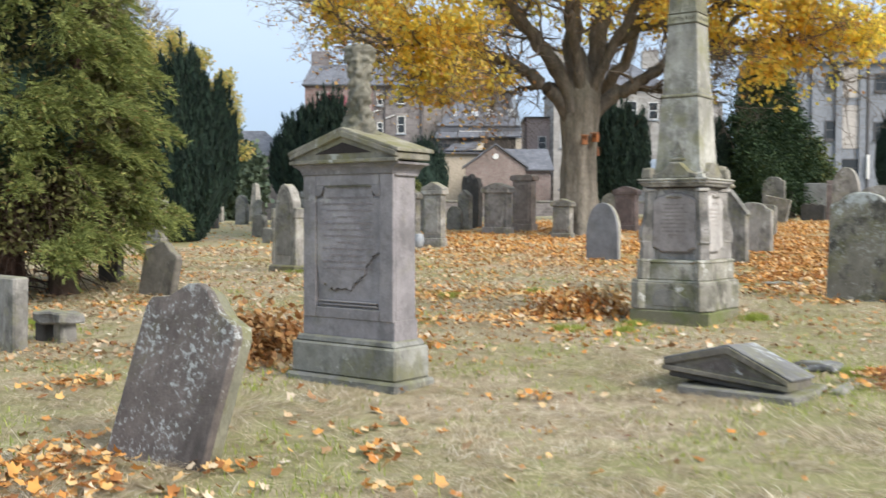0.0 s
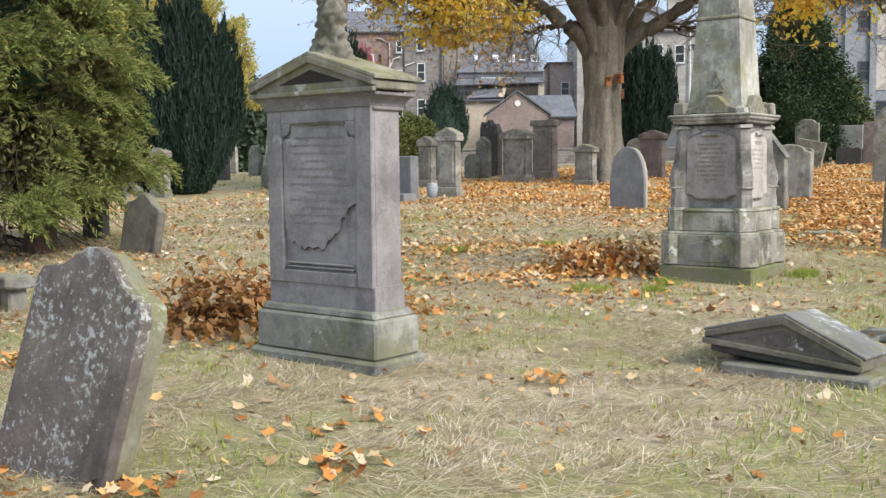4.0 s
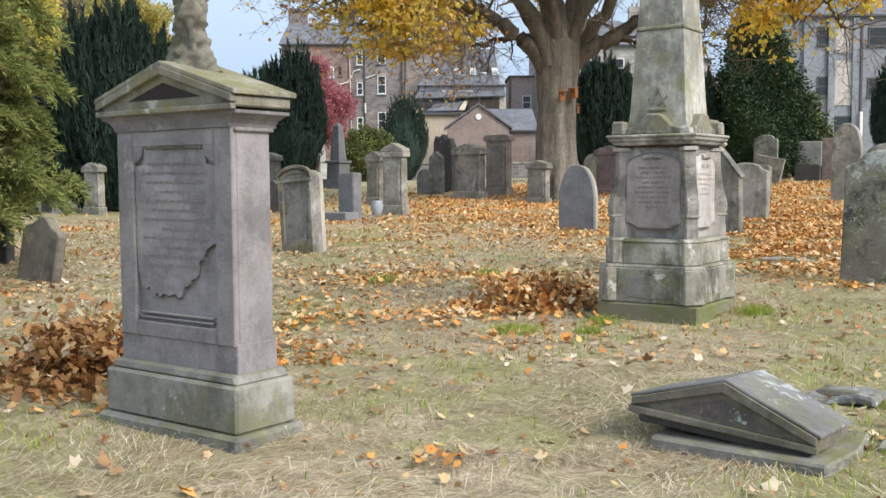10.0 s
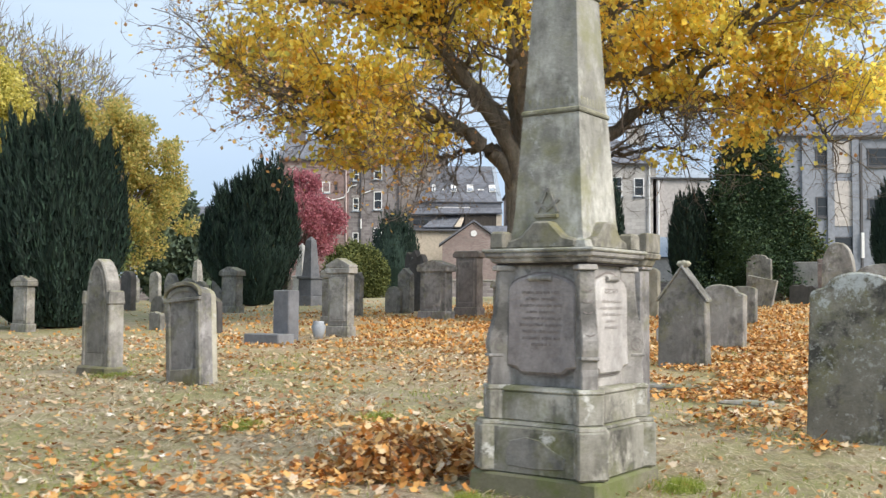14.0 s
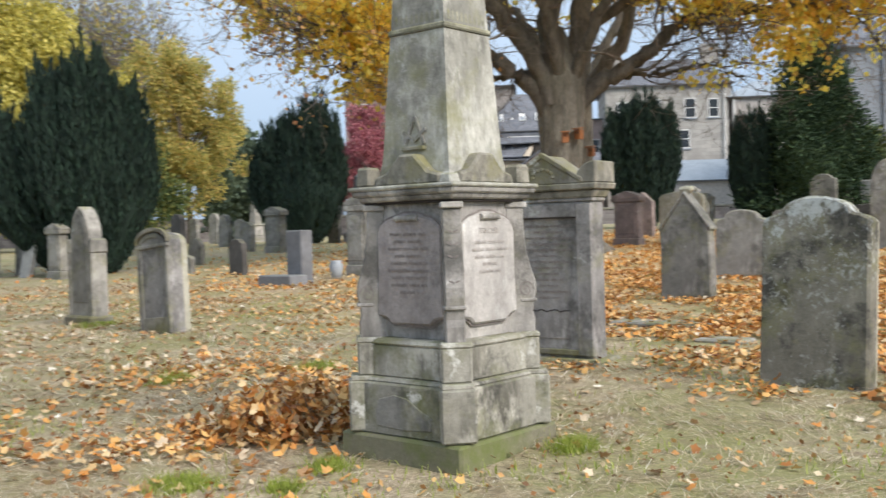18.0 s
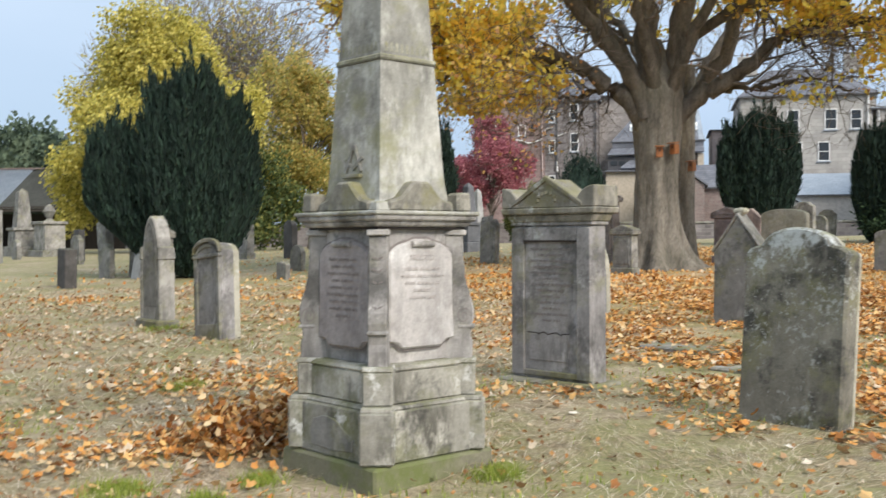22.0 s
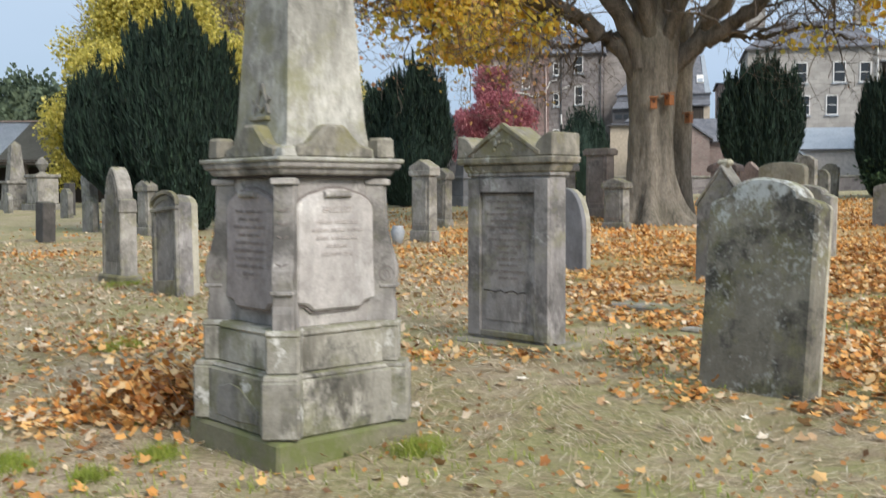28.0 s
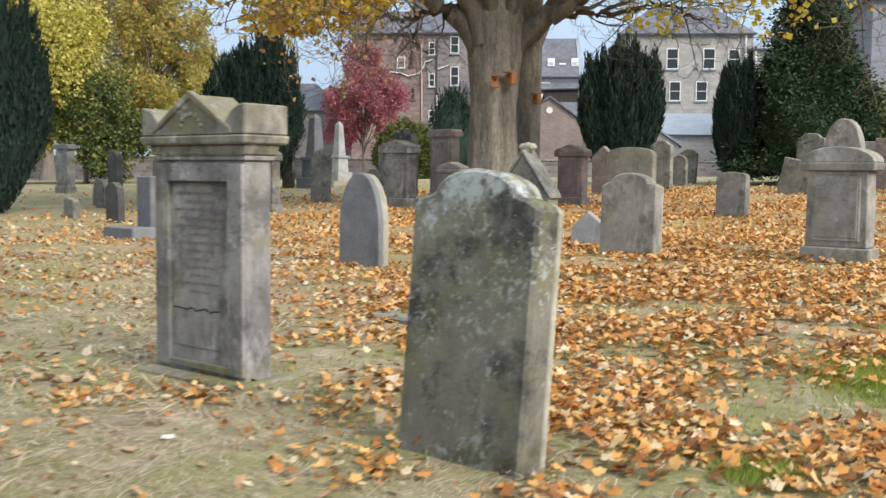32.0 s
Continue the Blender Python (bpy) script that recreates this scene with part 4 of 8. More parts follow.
        # low block of rubbed letters on the courses
        if q == 0:
            ob = part("course_panel", prism([(-0.19, 0.17), (0.02, 0.16), (0.22, 0.175), (0.23, 0.25), (0.14, 0.29), (0.05, 0.345), (-0.05, 0.36), (-0.17, 0.33), (-0.2, 0.25)], 0.012, -0.432, 0.004, 0.004), M_OLD, e, "darker flaked patch on the lower course")
            ob.matrix_basis = turn
    head = bpy.data.curves.new("erected", "FONT")
    head.body, head.size, head.align_x, head.extrude = "ERECTED", 0.046, "CENTER", 0.001
    tmp = bpy.data.objects.new("erected", head)
    me = bpy.data.meshes.new_from_object(tmp)
    bpy.data.objects.remove(tmp)
    me.materials.append(M_CUTPALE)
    ob = new("carved_word", me)
    ob.parent = e
    ob.matrix_basis = pose(0, 0, 0, 0, 0, 90) @ pose(0, -0.3375, 1.275, 90, 0, 0)
    ob["label"] = "carved word ERECTED"
    # cornice, little pediments and ears
    # near-black strip at the joint, the cornice's shade put into its colour
    sq(0.68, 0.02, 1.455, M_CRACKSHADE, "shadow_joint", 0.004, 1.0, 0, "dark joint with painted shade below the cornice")
    sq(0.72, 0.035, 1.47, M_CREAM, "cornice_bed", 0.01, 1.05)
    sq(0.785, 0.035, 1.503, M_CREAM, "cornice", 0.01, 1.02)
    sq(0.82, 0.025, 1.537, M_SHAFT, "cornice_fillet", 0.008)
    sq(0.66, 0.06, 1.56, M_SHAFT, "blocking_course", 0.01, 0.96)
    for q in range(4):
        turn = pose(0, 0, 0, 0, 0, 90 * q)
        prof = [(-0.25, 1.56), (0.25, 1.56), (0.25, 1.62), (0.16, 1.64), (0.06, 1.74), (-0.06, 1.74), (-0.16, 1.64), (-0.25, 1.62)]
        ob = part("little_pediment", prism(prof, 0.14, -0.265, 0.015, 0.003), M_PINKMOSS, e, "mossy arched pediment")
        ob.matrix_basis = turn
        if q:
            ob = part("corner_ear", box(0.12, 0.12, 0.12, 0.315, -0.315, 1.56, 0.015, 0.9, wear=0.003), M_PINKMOSS, e)
            ob.matrix_basis = turn
        if q:
            continue
        emb = bmesh.new()
        for x0, z0, x1, z1 in ((-0.075, 1.80, 0.0, 1.96), (0.075, 1.80, 0.0, 1.96), (-0.085, 1.875, 0.005, 1.815), (0.085, 1.885, -0.005, 1.815)):
            d = Vector((x1 - x0, 0, z1 - z0)).normalized()
            nv = Vector((-d.z, 0, d.x)) * 0.0095
            yy0, yy1 = -0.253 + 0.0595 * (z0 - 1.78), -0.253 + 0.0595 * (z1 - 1.78)
            q4 = [Vector((x0, yy0, z0)) - nv, Vector((x1, yy1, z1)) - nv, Vector((x1, yy1, z1)) + nv, Vector((x0, yy0, z0)) + nv]
            bot = [emb.verts.new(v + Vector((0, 0.01, 0))) for v in q4]
            top = [emb.verts.new(v + Vector((0, -0.011, 0))) for v in q4]
            emb.faces.new(top)
            for k in range(4):
                emb.faces.new((bot[k], bot[(k + 1) % 4], top[(k + 1) % 4], top[k]))
        bmesh.ops.recalc_face_normals(emb, faces=emb.faces)
        ob = part("carved_emblem", emb, M_OLD, e, "carved crossed-bar emblem")
        ob.matrix_basis = turn
        ob = part("emblem_ledge", box(0.17, 0.05, 0.022, 0, -0.252, 1.765, 0.004), M_PINKMOSS, e)
        ob.matrix_basis = turn
    # shaft in three stages
    part("shaft_foot", ring_stack([(0.30, 1.59), (0.272, 1.63), (0.258, 1.70), (0.250, 1.78)]), M_SHAFT, e)
    part("lower_shaft", ring_stack([(0.250, 1.78), (0.210, 2.46)]), M_SHAFT, e, "pale streaked lower shaft")
    part("shaft_band", ring_stack([(0.210, 2.46), (0.218, 2.47), (0.218, 2.485), (0.207, 2.492)]), M_SHAFTTOP, e)
    part("middle_shaft", ring_stack([(0.206, 2.492), (0.164, 3.27)]), M_SHAFT, e)
    part("shaft_band", ring_stack([(0.164, 3.275), (0.171, 3.283), (0.169, 3.372), (0.163, 3.380)]), M_SHAFTTOP, e, "carved guilloche band")
    for z, r in ((2.452, 0.213), (3.264, 0.172), (3.378, 0.170)):
        part("joint_fillet", ring_stack([(r - 0.008, z), (r + 0.006, z + 0.006), (r + 0.004, z + 0.015), (r - 0.010, z + 0.018)]), M_CUTGREEN, e, "blackened moulded joint")
    part("upper_shaft", ring_stack([(0.162, 3.392), (0.134, 4.02), (0.006, 4.235)]), M_SHAFTTOP, e, "green-stained top and point")
    for q in range(4):
        teeth = bmesh.new()
        for k in range(9):
            x = -0.16 + 0.04 * k
            pts = [(x - 0.013, 2.51), (x + 0.013, 2.51), (x + 0.011, 2.555), (x, 2.57), (x - 0.011, 2.555)]
            teeth.faces.new([teeth.verts.new((px, -0.2068 + (pz - 2.51) * 0.054, pz)) for px, pz in pts])
        ob = part("carved_border", teeth, M_SHAFTTOP, e, "shallow carved ornament")
        ob["kind"] = "stuff"
        ob.matrix_basis = pose(0, 0, 0, 0, 0, 90 * q)
        lines = bmesh.new()

        def stroke(pts, wide, sunk):
            """A cut line along points (x, z) on the face of the shaft."""
            for (x0, z0), (x1, z1) in zip(pts, pts[1:]):
                d = Vector((x1 - x0, 0, z1 - z0)).normalized()
                nv = Vector((-d.z, 0, d.x)) * wide / 2
                a, b = Vector((x0, sunk(z0), z0)), Vector((x1, sunk(z1), z1))
                lines.faces.new([lines.verts.new(v) for v in (a - nv, b - nv, b + nv, a + nv)])

        def band_face(z):
            return -0.1725

        def upper_face(z):
            return -0.1635 + (z - 3.392) * 0.0446

        for k in range(7):
            x0 = -0.144 + 0.048 * k
            stroke([(x0 + (0.021 - 0.0016 * c) * math.cos(0.7 * c + k % 2 * math.pi), 3.327 + (0.024 - 0.0018 * c) * math.sin(0.7 * c + k % 2 * math.pi)) for c in range(12)], 0.005, band_face)
            if k < 6:
                stroke([(x0 + 0.012, 3.306), (x0 + 0.024, 3.322), (x0 + 0.036, 3.350)], 0.004, band_face)
        for x0 in (-0.102, 0.0, 0.102):
            for sgn in (-1, 1):
                stroke([(x0 + sgn * w, z) for w, z in ((0.010, 3.435), (0.026, 3.462), (0.030, 3.490), (0.022, 3.520), (0.0, 3.560))], 0.006, upper_face)
                stroke([(x0 + sgn * w, z) for w, z in ((0.004, 3.455), (0.013, 3.475), (0.013, 3.492), (0.0, 3.515))], 0.004, upper_face)
                stroke([(x0 + sgn * (0.028 + 0.014 * math.cos(0.8 * c)), 3.420 + 0.015 * math.sin(0.8 * c)) for c in range(9)], 0.005, upper_face)
        for x0 in (-0.051, 0.051):
            stroke([(x0 + 0.007 * math.cos(c * math.pi / 4), 3.462 + 0.010 * math.sin(c * math.pi / 4)) for c in range(9)], 0.004, upper_face)
        ob = part("carved_ornament", lines, M_CUTGREEN, e, "dark cut scroll and leaf ornament")
        ob["kind"] = "stuff"
        ob.matrix_basis = pose(0, 0, 0, 0, 0, 90 * q)


obelisk()


# the panelled monument with pediment and ears
def eared_monument():
    e = empty("eared_monument", stand(3.46, 14.42, -33.0), "grey sandstone monument with mossy pediment between ears", "monument")
    D = 0.21
    part("ground_slab", box(1.06, 0.46, 0.19, 0, 0, -0.15, 0.02, wear=0.01), M_PINKMOSS, e, "flat worn ground slab")
    part("die", box(0.90, D, 1.40, 0, 0, 0.01, 0.008, 0.985, wear=0.002), M_DIE, e)
    y = -D / 2
    for x in (-0.375, 0.375):
        part("stile", box(0.145, 0.03, 1.33, x, y - 0.011, 0.06, 0.006), M_DIE, e)
    part("rail", box(0.603, 0.03, 0.05, 0, y - 0.0105, 0.06, 0.006), M_PINKMOSS, e, "mossy bottom rail")
    part("rail", box(0.603, 0.03, 0.12, 0, y - 0.0105, 1.275, 0.006), M_DIE, e)
    part("panel_groove", box(0.60, 0.008, 0.012, 0, y - 0.022, 1.264, 0.0), M_CRACKSHADE, e)
    part("repair_patch", box(0.44, 0.012, 0.24, -0.03, y - 0.001, 0.20, 0.004), M_DIE, e, "smooth grey repair below a crack")
    ck = bmesh.new()
    rnd = random.Random(9)
    z0 = 0.45
    for k in range(10):
        x0 = -0.27 + 0.048 * k
        z1 = 0.45 + rnd.uniform(-0.012, 0.012)
        ck.faces.new([ck.verts.new(v) for v in ((x0, y - 0.012, z0 - 0.006), (x0 + 0.048, y - 0.012, z1 - 0.006), (x0 + 0.048, y - 0.012, z1 + 0.004), (x0, y - 0.012, z0 + 0.004))])
        z0 = z1
    part("crack", ck, M_CRACKSHADE, e)
    part("inscription", text_rows(13, 0.50, 1.19, 0.053, 0.022, y - 0.003, 31), M_CUT, e, "worn illegible cut lettering")["kind"] = "stuff"
    part("necking", box(0.93, D + 0.03, 0.03, 0, 0, 1.41, 0.006), M_DIE, e)
    part("cornice_bed", box(0.94, D + 0.06, 0.07, 0, 0, 1.44, 0.012, 1.07), M_PINKMOSS, e)
    part("cornice", box(1.05, 0.36, 0.055, 0, 0, 1.51, 0.01, 1.03), M_PINKMOSS, e)
    part("pediment", prism([(-0.37, 1.565), (0.37, 1.565), (0.37, 1.585), (0.0, 1.83), (-0.37, 1.585)], 0.34, 0, 0.012, 0.004), M_PINKMOSS, e, "mossy gabled pediment")
    for s in (-1, 1):
        part("raking_moulding", prism([(s * 0.40, 1.575), (s * 0.40, 1.61), (0, 1.85), (0, 1.80)], 0.05, -0.165, 0.005), M_PINKMOSS, e)
        ear = [(s * 0.53, 1.565), (s * 0.53, 1.755)] + [(s * (0.53 - 0.20 * math.sin(math.pi / 2 * k / 6)), 1.595 + 0.16 * math.cos(math.pi / 2 * k / 6)) for k in range(1, 7)] + [(s * 0.33, 1.565)]
        part("ear", prism(ear, 0.35, 0, 0.01, 0.003), M_PINKMOSS, e, "quarter-round ear")
    orn = bmesh.new()
    for k in range(7):
        a = math.pi * k / 6
        bmesh.ops.create_icosphere(orn, subdivisions=1, radius=0.022, matrix=pose(0.10 * math.cos(a), -0.168, 1.63 + 0.07 * math.sin(a)))
    part("tympanum_carving", orn, M_PINKMOSS, e, "worn carved wreath")


eared_monument()

# the pediment block that lies on a broken kerb
def fallen_pediment():
    e = empty("fallen_pediment", stand(2.16, 7.42, -37.0, 0, 0), "dark fallen stone pediment lying on the grass", "gravestone")
    w, d = 0.92, 0.52
    gab = [(-w / 2, 0.07), (w / 2, 0.07), (w / 2, 0.145), (0.0, 0.31), (-w / 2, 0.145)]
    tilt = pose(0, 0, 0.0, -4, 5, 0)
    part("gabled_block", prism(gab, d, 0, 0.01, 0.005), M_FALLEN, e, at=tilt)
    for s in (-1, 1):
        part("raking_moulding", prism([(s * w / 2, 0.11), (s * w / 2, 0.15), (0, 0.318), (0, 0.265)], 0.03, -d / 2 - 0.01, 0.004), M_FALLEN, e, at=tilt)
        part("sloped_top", prism([(0, 0.312), (s * (w / 2 + 0.015), 0.147), (s * (w / 2 + 0.015), 0.165), (0, 0.332)], d + 0.03, 0, 0.005, 0.004), M_FALLTOP, e, "blue-grey lichened upper face", at=tilt)
    part("bed_moulding", box(w + 0.02, 0.03, 0.035, 0, -d / 2 - 0.01, 0.075, 0.005), M_FALLEN, e, at=tilt)
    part("lower_fillet", box(w - 0.06, d - 0.04, 0.045, 0, 0, 0.03, 0.01), M_BLACK, e, at=tilt)
    rec = bmesh.new()
    rec.faces.new([rec.verts.new(v) for v in ((-0.27, -d / 2 - 0.0025, 0.135), (0.27, -d / 2 - 0.0025, 0.135), (0.0, -d / 2 - 0.0025, 0.232))])
    part("tympanum", rec, M_DARKLICHEN, e, "flat darker triangle inside the pediment mouldings", at=tilt)
    k = empty("broken_slab", stand(2.22, 7.36, -37.0), "broken flat base slab sunk in grass under the pediment", "gravestone")
    part("base_slab", prism([(-0.40, -0.36), (0.0, -0.385), (0.24, -0.36), (0.46, -0.39), (0.50, 0.0), (0.46, 0.34), (-0.40, 0.32), (-0.43, -0.05)], 0.10, 0, 0.012, 0.012), M_OLD, k, at=pose(0, 0, -0.012, 90, 0, 0))
    part("side_kerb", box(0.10, 0.62, 0.12, 0.58, 0.50, -0.09, 0.02, wear=0.02, cuts=2), M_OLD, k)
    s = empty("broken_slab", stand(2.93, 8.02, -37.0), "broken grey slab tilted over a dark hollow", "gravestone")
    part("slab", box(0.40, 0.24, 0.045, 0, 0, 0.03, 0.015, 0.9, cuts=3, wear=0.03), M_FALLTOP, s, at=pose(0.0, 0.12, -0.02, 5, -3, 0))
    # black block fills the hollow under the slab, its colour painting the shade
    part("prop_stone", box(0.34, 0.2, 0.12, 0.0, 0.16, -0.06, 0.02, cuts=1, wear=0.012), M_BLACK, s)


fallen_pediment()

# single headstones near the path
headstone(5.27, 12.76, 0.80, 1.38, 0.16, "shoulder", M_GREYLICHEN, "grey headstone with black stains and pale lichen, leaning back", -38, 5, 0, edge=M_EDGE)
headstone(-1.60, 5.60, 0.74, 1.03, 0.06, "ogee", M_DARKLICHEN, "dark lichen-spotted headstone leaning sideways in grass", -34, 10, 11, edge=M_LEANBACK, thick=0.10)
headstone(-4.27, 9.80, 0.62, 0.72, 0.16, "flat", M_OLD, "short grey square headstone in the grass", -36, 0, 1)
headstone(-4.20, 14.85, 0.74, 0.80, 0.13, "ogee", M_FALLEN, "small dark grey-brown headstone leaning beside the cypress", -36, 6, 7)
headstone(-5.62, 17.1, 0.55, 0.75, 0.14, "round", M_BLACK, "blackened small headstone under the cypress", -36)
# thick pale edge: moss, with the right side's lit tone put into its colour
headstone(3.24, 20.55, 0.70, 1.17, 0.09, "gothic", M_SLATE, "blue-grey slate headstone with pointed top", -34, 0, 0, edge=M_EDGE, thick=0.12)
headstone(6.65, 21.75, 0.84, 1.11, 0.18, "shoulder", M_TAN, "pale tan headstone with curved shoulders among leaves", -34, 2, 0, edge=M_EDGE)


def gothic_stone():
    e = empty("headstone", stand(-2.90, 18.95, -36), "tall grey pointed headstone with projecting shoulders", "gravestone", "gravestones in the cemetery")
    half = [(0.27, 0.05), (0.27, 1.02), (0.245, 1.16), (0.225, 1.32), (0.17, 1.48), (0.09, 1.59), (0.0, 1.64)]
    part("slab", prism([(-x, z) for x, z in half[:0:-1]][1:] + [(-0.27, 0.05)] + half, 0.22, 0, 0.02, 0.006), M_TAN, e)
    inner = [(x * 0.70, 0.30 + (z - 0.05) * 0.78) for x, z in half]
    part("sunk_panel", prism([(-x, z) for x, z in inner[:0:-1]][1:] + [(-inner[0][0], inner[0][1])] + inner, 0.02, -0.108, 0.006), M_OLD, e, "weathered inner face")
    for q in (-1, 1):
        part("shoulder", box(0.10, 0.27, 0.20, q * 0.285, 0, 0.98, 0.02, 0.9, wear=0.006), M_TAN, e)
        part("buttress", box(0.075, 0.25, 0.94, q * 0.285, 0, 0.05, 0.015, 0.96, wear=0.004), M_TAN, e)
    part("foot_block", box(0.74, 0.40, 0.24, 0, 0, -0.12, 0.03, 0.94, wear=0.008), M_PINKMOSS, e, "mossy foot block")


def arched_stone():
    """A leaning slab with a rim, a hooded arch and a paler sunk face."""
    e = empty("headstone", stand(-1.28, 17.46, -34, 2, -5), "grey headstone with arched hood and pale sunk face, leaning", "gravestone", "gravestones in the cemetery")
    w, h, t = 0.62, 1.28, 0.20
    arch = [(w / 2 * math.cos(math.pi * k / 12), h - 0.17 + 0.15 * math.sin(math.pi * k / 12)) for k in range(13)]
    part("slab", prism([(-w / 2, -0.12), (w / 2, -0.12)] + arch, t, 0, 0.012, 0.005), M_DIE, e)
    part("weathered_back", prism([(-w / 2 + 0.01, -0.1), (w / 2 - 0.01, -0.1)] + [(x * 0.97, z - 0.006) for x, z in arch], 0.10, t / 2 + 0.04, 0.01, 0.004), M_EDGE, e, "mossy pale back edge")
    for q in (-1, 1):
        part("stile", box(0.075, 0.035, 1.08, q * 0.272, -t / 2 - 0.012, 0.0, 0.008, wear=0.003), M_OLD, e)
    for lo, hi, d in ((0.00, 0.05, 0.06), (-0.07, -0.02, 0.035)):
        hood = [(x * (1.05 if hi > 0 else 0.9), z + hi) for x, z in arch] + [(x * (1.05 if hi > 0 else 0.9), z + lo) for x, z in arch[::-1]]
        part("hood_moulding", prism(hood, d, -t / 2 - d / 2 + 0.02, 0.006, 0.002), M_PINKMOSS if hi > 0 else M_OLD, e)
    part("impost", box(w + 0.05, 0.05, 0.045, 0, -t / 2 - 0.012, h - 0.225, 0.008), M_OLD, e)
    part("foot", box(0.60, 0.03, 0.30, 0, -t / 2 - 0.010, -0.1, 0.008, wear=0.003), M_PINKMOSS, e, "green-stained foot")


def cross_gable_stone():
    e = empty("headstone", stand(5.36, 18.98, -36), "mossy steep-gabled headstone with a broken cross finial", "gravestone", "gravestones in the cemetery")
    part("slab", prism([(-0.37, -0.1), (0.37, -0.1), (0.35, 0.94), (0.0, 1.40), (-0.35, 0.94)], 0.19, 0, 0.015, 0.006), M_OLD, e)
    for s in (-1, 1):
        part("coping", prism([(s * 0.375, 0.92), (s * 0.375, 0.965), (0, 1.45), (0, 1.395)], 0.22, 0, 0.012, 0.004), M_OLD, e)
    part("finial", box(0.10, 0.12, 0.12, 0, 0, 1.40, 0.03, 0.8), M_EDGE, e)
    part("finial_arm", box(0.2, 0.11, 0.08, 0, 0, 1.43, 0.03), M_EDGE, e)


gothic_stone()
arched_stone()
cross_gable_stone()

# rows further off
FRONT_ROW = [
    # x, y, w, h, t, style, material, rot, back, side
    (-1.15, 24.55, 0.44, 1.04, 0.30, "flat", M_GRANITE, -36, 0, 0, "square blue-grey granite block headstone"),
    (0.42, 37.0, 0.66, 0.86, 0.14, "round", M_OLD, -36, 0, 0, "small dark round-topped headstone"),
    (-0.75, 35.2, 0.66, 1.46, 0.2, "broken", M_OLD, -36, 0, 2, "weathered grey headstone with a broken top"),
    (0.80, 36.9, 0.5, 1.45, 0.25, "gable", M_OLD, -36, 0, 0, "narrow old gabled headstone"),
    (1.10, 38.5, 0.80, 2.05, 0.3, "broken", M_BLACK, -36, 0, 0, "tall blackened ruined headstone"),
    (9.15, 28.8, 0.64, 0.92, 0.18, "segment", M_OLD, -36, 2, 0, "dark green-tinged headstone with an arched top"),
    (12.5, 38.4, 1.0, 1.0, 0.16, "flat", M_OLD, -36, 0, 12, "grey headstone leaning over sideways"),
    (14.1, 43.2, 0.95, 1.80, 0.2, "shoulder", M_OLD, -36, 0, 0, "tall dark grey headstone by the conifer"),
    (10.90, 27.4, 0.70, 1.92, 0.22, "gothic", M_TAN, -36, 0, 0, "tall round-arched tan headstone with a roundel"),
    (7.45, 33.0, 1.30, 1.42, 0.2, "segment", M_EDGE, -36, 0, 0, "broad mossy headstone with a curved top"),
]
MAPLE_ROW = [
    (6.15, 23.2, 0.55, 0.52, 0.14, "gable", M_PALE, -36, 14, -8, "small pale stone leaning behind a headstone"),
    (9.05, 41.8, 0.75, 1.60, 0.22, "shoulder", M_OLD, -36, 0, 0, "tall grey headstone near the yew"),
    (10.0, 45.0, 0.6, 1.1, 0.16, "round", M_OLD, -36, 0, 0, "grey round-topped headstone"),
    (10.6, 47.5, 0.7, 1.3, 0.16, "shoulder", M_TAN, -36, 0, 3, "tan headstone near the far wall"),
    (-3.35, 28.0, 0.50, 0.82, 0.15, "shoulder", M_BLACK, -36, 0, -3, "small dark headstone in the grass"),
    (-4.45, 45.6, 0.62, 1.35, 0.16, "ogee", M_OLD, -36, 0, 2, "grey headstone beside the yew"),
    (-5.1, 29.6, 0.45, 0.45, 0.15, "broken", M_OLD, -36, 0, 0, "broken stump of a headstone"),
    (-9.5, 41.6, 0.60, 1.45, 0.25, "round", M_BLACK, -36, 0, 0, "tall dark round-topped headstone"),
]
YEW_ROW = [
    (-9.7, 27.2, 0.5, 0.95, 0.3, "flat", M_BLACK, -36, 0, 3, "narrow dark headstone"),
    (-10.9, 31.0, 0.75, 0.95, 0.15, "shoulder", M_OLD, -36, 0, 0, "low grey headstone"),
    (-9.65, 30.4, 0.5, 1.4, 0.12, "flat", M_PALE, -36, 6, 11, "pale slab leaning against its neighbour"),
    (-13.0, 26.4, 0.75, 1.45, 0.3, "gable", M_OLD, -36, 0, 0, "old grey gabled headstone"),
    (-16.7, 32.0, 0.75, 1.25, 0.2, "flat", M_OLD, -36, 0, 3, "square old headstone"),
    (-20.0, 37.0, 0.9, 1.5, 0.3, "segment", M_PALE, -36, 0, 0, "pale headstone with a curved top"),
    (-22.5, 42.0, 0.6, 2.2, 0.4, "flat", M_OLD, -36, 0, 0, "tall narrow pillar stone"),
    (-28.0, 44.5, 0.7, 2.3, 0.4, "gable", M_OLD, -36, 0, 0, "tall gabled pillar stone"),
    (-17.5, 40.0, 0.8, 1.1, 0.2, "shoulder", M_OLD, -36, 0, 0, "low grey headstone"),
    (-13.4, 38.5, 0.7, 1.3, 0.2, "round", M_BLACK, -36, 0, 0, "dark round-topped headstone"),
]
